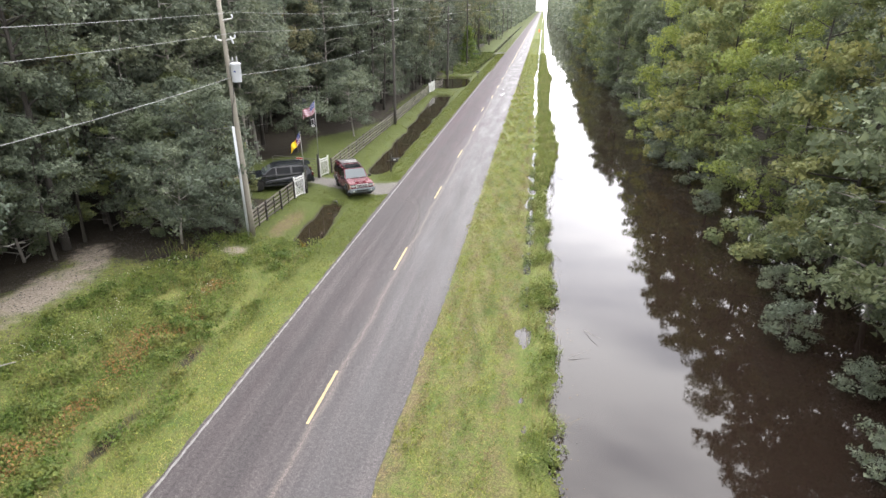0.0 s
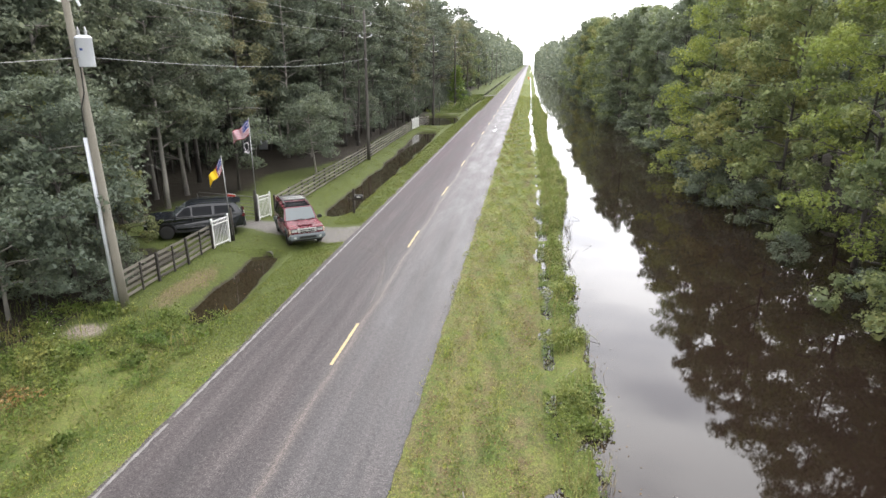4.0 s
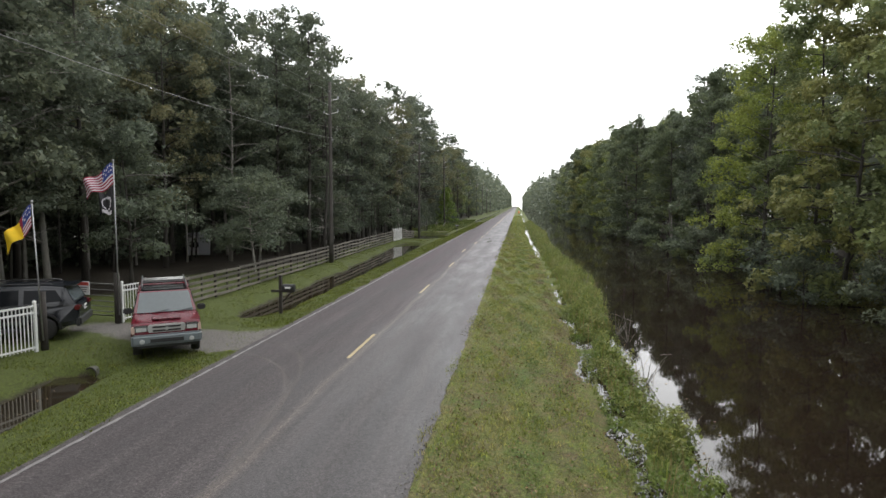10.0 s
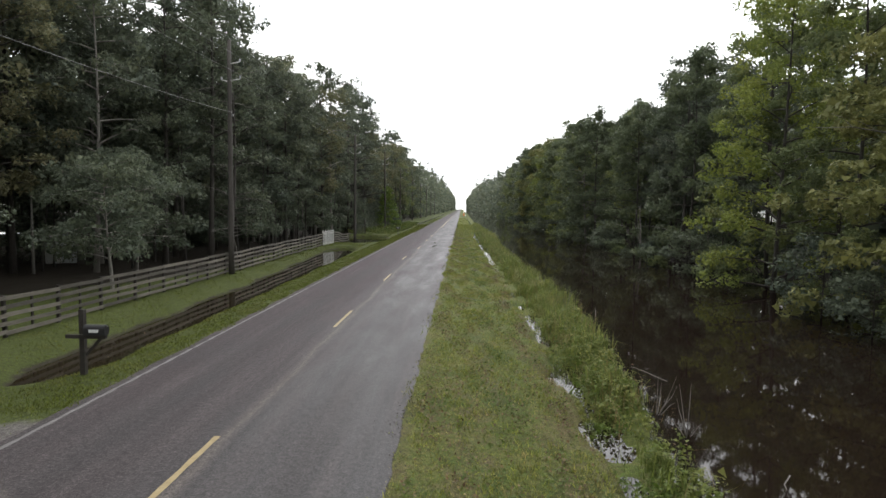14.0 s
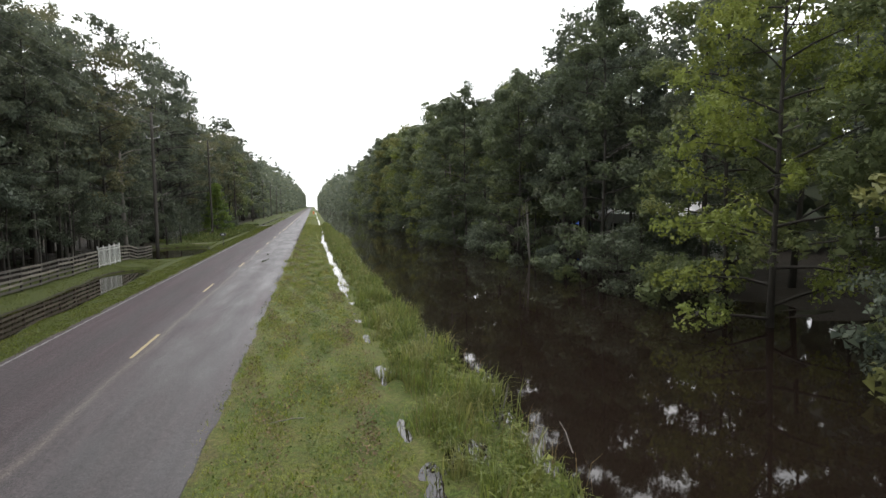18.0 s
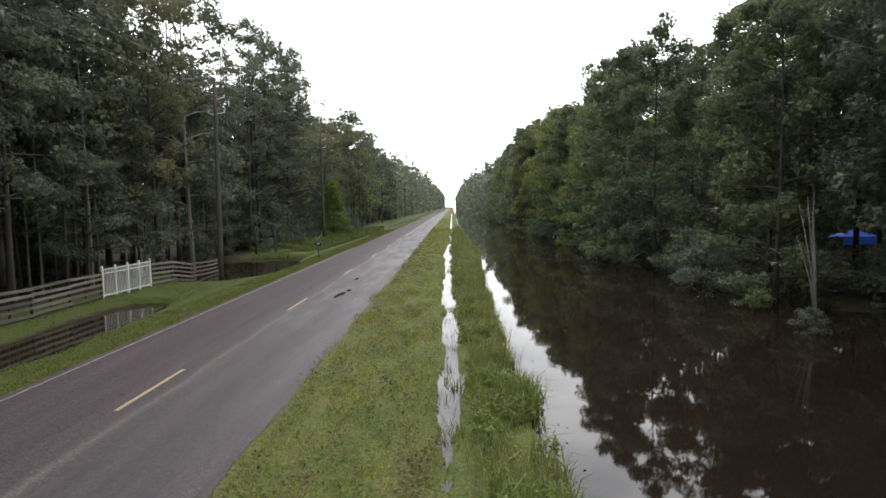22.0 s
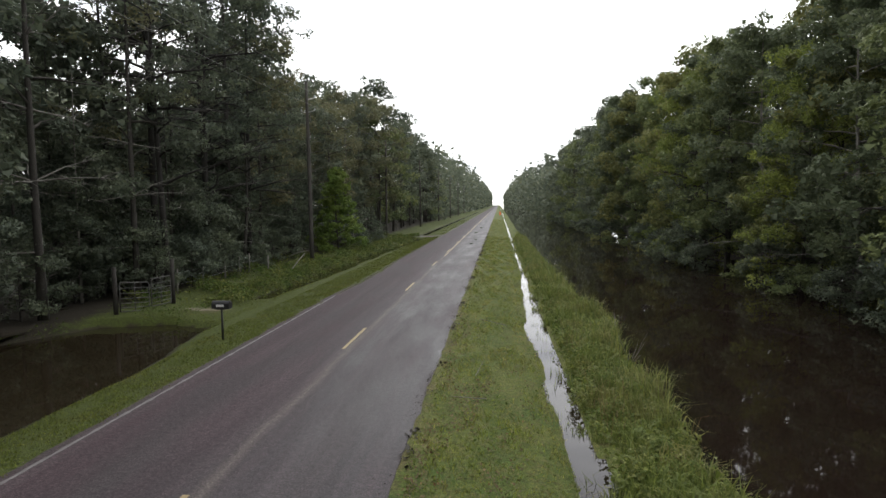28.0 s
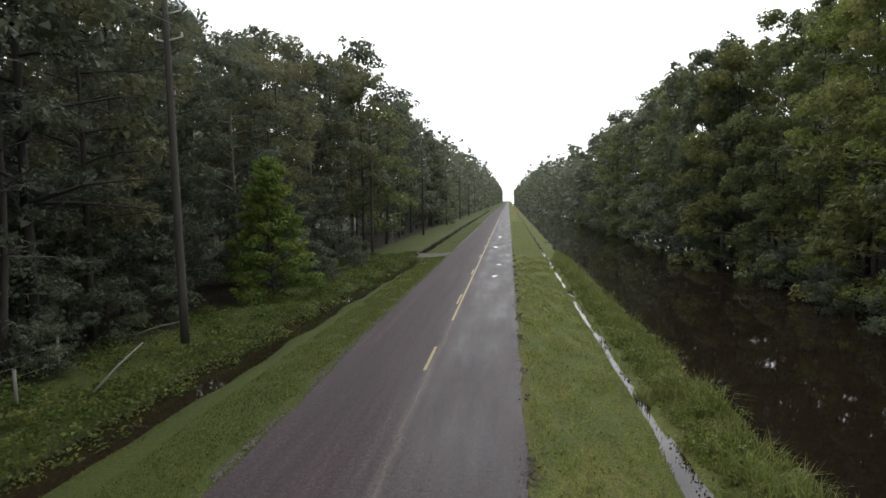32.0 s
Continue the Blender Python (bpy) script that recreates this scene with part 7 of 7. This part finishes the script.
cloth("yellow_flag", (-9.57, 39.88), 4.18, 0.62, 1.05, (-0.6, -0.3),
      lambda u, v: (stripes(u * 1.0, v) if u < 0.34 else (0 if u + 0.2 * v < 0.5 else 4)), [FLAG_RED, FLAG_WHITE, FLAG_BLUE, FLAG_WHITE, FLAG_YELLOW], fp, "yellow flag with striped red hoist", 0.8)

# ---- mailboxes ----


def mailbox(parent, c, yaw, size):
    """A domed box with door, handle, flag and number bars; its long axis lies along its own x."""
    l, w, h = size
    prof = [(-w / 2, 0), (-w / 2, h * 0.5)] + [(-w / 2 * math.cos(a), h * 0.5 + h * 0.5 * math.sin(a)) for a in np.linspace(0.35, math.pi - 0.35, 7)] + [(w / 2, h * 0.5), (w / 2, 0)]
    rot = Matrix.Translation(c) @ Matrix.Rotation(yaw, 4, "Z")
    s = Shape()
    k = len(prof)
    s.add([rot @ Vector((x, y, z)) for x in (-l / 2, l / 2) for y, z in prof], [(i, (i + 1) % k, k + (i + 1) % k, k + i) for i in range(k)] + [tuple(range(k)), tuple(reversed(range(k, 2 * k)))])
    body = part("box_body", s, BLACK, parent, "black domed metal box")
    part("door", Shape().add([rot @ Vector((l / 2 + 0.012, y * 1.04, z * 1.03 - 0.004)) for y, z in prof] + [rot @ Vector((l / 2 - 0.02, y * 1.04, z * 1.03 - 0.004)) for y, z in prof],
                             [tuple(range(k))] + [(i, k + i, k + (i + 1) % k, (i + 1) % k) for i in range(k)]), BLACK, body)
    part("pull", Shape().box(rot @ Vector((l / 2 + 0.02, 0, h * 0.85)), (0.03, 0.05, 0.02), rot.to_3x3()), STEEL, body)
    part("number_bar", Shape().box(rot @ Vector((0, -w / 2 - 0.004, h * 0.42)), (l * 0.45, 0.006, h * 0.3), rot.to_3x3()), PLATE, body, "pale number strip")
    part("signal_arm", Shape().box(rot @ Vector((l * 0.2, w / 2 + 0.01, h * 0.5)), (0.16, 0.01, 0.03), rot.to_3x3()), SIGN_RED, body)
    return body


mb = thing("mailbox", "black domed mailbox on a dark square timber post", "mailbox", "roadside mailboxes")
zb = float(height(-4.78, 46.66))
part("post", Shape().box((-4.78, 46.66, zb + 0.72), (0.115, 0.115, 1.65)), DARK_WOOD, mb)
part("arm", Shape().box((-4.66, 46.6, zb + 0.92), (0.95, 0.09, 0.09)), DARK_WOOD, mb)
part("brace", Shape().box((-4.5, 46.62, zb + 0.68), (0.06, 0.06, 0.55), Euler((0, radians(42), 0)).to_matrix()), DARK_WOOD, mb)
mailbox(mb, (-4.42, 46.58, zb + 0.97), 0.0, (0.5, 0.18, 0.24))
mb = thing("mailbox", "large black domed mailbox on a thin dark post", "mailbox", "roadside mailboxes")
zb = float(height(-4.65, 114.6))
part("post", Shape().tube([(-4.65, 114.6, zb - 0.2), (-4.65, 114.6, zb + 1.06)], 0.04, 8), BLACK, mb, smooth=True)
part("base_plate", Shape().box((-4.65, 114.6, zb + 1.07), (0.4, 0.18, 0.025)), BLACK, mb)
mailbox(mb, (-4.65, 114.6, zb + 1.085), 0.0, (0.6, 0.26, 0.27))

# ---- culverts, markers and sign ----
for x, y, yaw in ((-6.88, 38.75, 1.45), (-6.0, 45.45, -1.5), (-7.0, 122.6, -1.5)):
    c = thing("culvert_pipe", "stained concrete culvert pipe under the drive", "culvert", "ditch culverts", Matrix.Translation((x, y, WATER_DITCH + 0.02)) @ Matrix.Rotation(yaw, 4, "Z"))
    part("pipe", Shape().lathe([(0.17, 1.5), (0.17, -0.12), (0.205, -0.12), (0.21, -0.1), (0.21, 1.5)], 20, "x"), PIPE, c, smooth=True)
cr = thing("roadside_cross", "small pale wooden cross beside the far drive", "marker", at=Matrix.Translation((-12.6, 196, 0)))
part("upright", Shape().box((0, 0, 0.8), (0.16, 0.1, 1.7)), PALE_BARK, cr)
part("crossbar", Shape().box((0, 0, 1.25), (0.95, 0.09, 0.16)), PALE_BARK, cr)
for yy in (330.0,):
    mk = thing("road_marker", "orange plastic road marker on the verge", "marker", at=Matrix.Translation((5.2, yy, -0.1)))
    part("drum", Shape().lathe([(0.3, 0), (0.3, 0.5), (0.26, 0.52), (0.26, 1.1), (0.2, 1.15), (0.0, 1.16)], 14), ORANGE, mk, smooth=True)
    part("foot", Shape().box((0, 0, 0.03), (0.8, 0.8, 0.08)), BLACK, mk)

# ---- buildings in the woods ----


def shed(name, label, category, x, y, yaw, size, wall, roof, door=True):
    lx, ly, h = size
    t = thing(name, label, category, at=Matrix.Translation((x, y, float(height(x, y)))) @ Matrix.Rotation(yaw, 4, "Z"))
    part("wall", Shape().box((0, 0, h / 2), (lx, ly, h)), wall, t)
    s = Shape().add([(sx * (lx / 2 + 0.2), sy * (ly / 2 + 0.25), h + 0.02) for sx in (-1, 1) for sy in (-1, 1)] + [(-lx / 2 - 0.2, 0, h + ly * 0.24), (lx / 2 + 0.2, 0, h + ly * 0.24)],
                    [(0, 4, 5, 2), (1, 3, 5, 4), (0, 1, 4), (2, 5, 3), (0, 2, 3, 1)])
    part("roof", s, roof, t)
    if door:
        d = part("door", Shape().box((lx * 0.2, -ly / 2 - 0.02, 1.0), (0.9, 0.05, 2.0)), GREY_PAINT, t)
        part("handle", Shape().box((lx * 0.2 + 0.35, -ly / 2 - 0.06, 1.0), (0.05, 0.05, 0.12)), STEEL, d)
    for wx in (-0.25, -0.02):
        w = part("window", Shape().box((lx * wx, -ly / 2 - 0.015, h * 0.6), (lx * 0.12, 0.04, h * 0.3)), TINT, t)
        part("frame", Shape().box((lx * wx, -ly / 2 - 0.01, h * 0.6), (lx * 0.12 + 0.12, 0.03, h * 0.3 + 0.12)), WHITE_PAINT, w)
    return t


shed("garden_shed", "small white shed among the tree trunks", "shed", -22.8, 72.5, 0.4, (2.0, 1.7, 1.5), WHITE_PAINT, STEEL)
shed("mobile_home", "long pale mobile home hidden behind tree trunks", "house", -31, 91, 0.42, (9, 3.6, 2.6), CONCRETE, CONCRETE)
shed("white_cabin", "long white sided cabin with metal roof behind trees", "cabin", 32.0, 89.3, -math.pi / 2, (13, 4, 3.2), WHITE_PAINT, WHITE_PAINT)
tp = thing("tarp_shelter", "blue tarpaulin shelter behind the canal trees", "shelter", at=Matrix.Translation((33.2, 105, -0.3)) @ Matrix.Scale(0.75, 4))
part("tarp", Shape().add([(-1.6, -1.2, 2.6), (1.6, -1.2, 2.6), (1.6, 1.2, 2.5), (-1.6, 1.2, 2.5), (0, 0, 3.2), (-1.6, -1.25, 1.9), (1.6, -1.25, 1.9)], [(0, 1, 4), (1, 2, 4), (2, 3, 4), (3, 0, 4), (0, 5, 6, 1)]), TARP, tp)
for sx in (-1.5, 1.5):
    for sy in (-1.1, 1.1):
        part("leg", Shape().tube([(sx, sy, -0.2), (sx, sy, 2.6)], 0.03, 6), STEEL, tp)

# ---- the far crossing ----
br = thing("foot_bridge", "pale low timber footbridge across the far canal", "bridge", at=Matrix.Translation((0, 405, 0)))
for y in (-0.7, -0.35, 0.0, 0.35, 0.7):
    part("plank", Shape().box((13.3, y, 0.36), (11.5, 0.31, 0.07)), PALE_BARK, br)
for x in (8.2, 11.6, 15.0, 18.4):
    for y in (-0.75, 0.75):
        part("post", Shape().box((x, y, 0.1), (0.16, 0.16, 2.0)), DARK_WOOD, br)
for y in (-0.75, 0.75):
    part("rail", Shape().box((13.3, y, 1.05), (11.0, 0.06, 0.14)), PALE_BARK, br)
log = thing("fallen_log", "dark fallen log lying over the canal bank", "log")
part("trunk", Shape().tube([(21.6, 83.2, -0.35), (23.0, 82.9, 0.0), (24.8, 82.6, 0.14), (26.6, 82.5, 0.1), (27.6, 82.2, -0.1)], [0.13, 0.14, 0.15, 0.16, 0.17], 8), DARK_BARK, log, smooth=True)
for a, b in (((23.6, 82.8, 0.1), (23.1, 83.6, 0.9)), ((25.2, 82.6, 0.15), (25.6, 81.8, 0.8)), ((22.6, 83.0, -0.1), (21.8, 82.2, 0.35))):
    part("branch_stub", Shape().tube([a, b], [0.04, 0.015], 5), DARK_BARK, log)
snag = thing("bare_snag", "pale leaning clump of bare grey stems in water", "tree", at=Matrix.Translation((20.7, 88.3, -0.5)))
for k in range(5):
    az, up, lean = RNG.uniform(0, 6.28), RNG.uniform(2.6, 5.6), RNG.uniform(0.15, 0.45)
    c, d = lean * math.cos(az), lean * math.sin(az)
    part("stem", Shape().tube([(0.1 * c, 0.1 * d, 0), (0.3 * c - 0.1, 0.3 * d + 0.1, up * 0.4), (0.7 * c - 0.28, 0.7 * d + 0.2, up * 0.75), (1.2 * c - 0.4, 1.2 * d + 0.3, up)],
                              [0.04, 0.032, 0.022, 0.008], 6), PALE_BARK, snag, smooth=True)
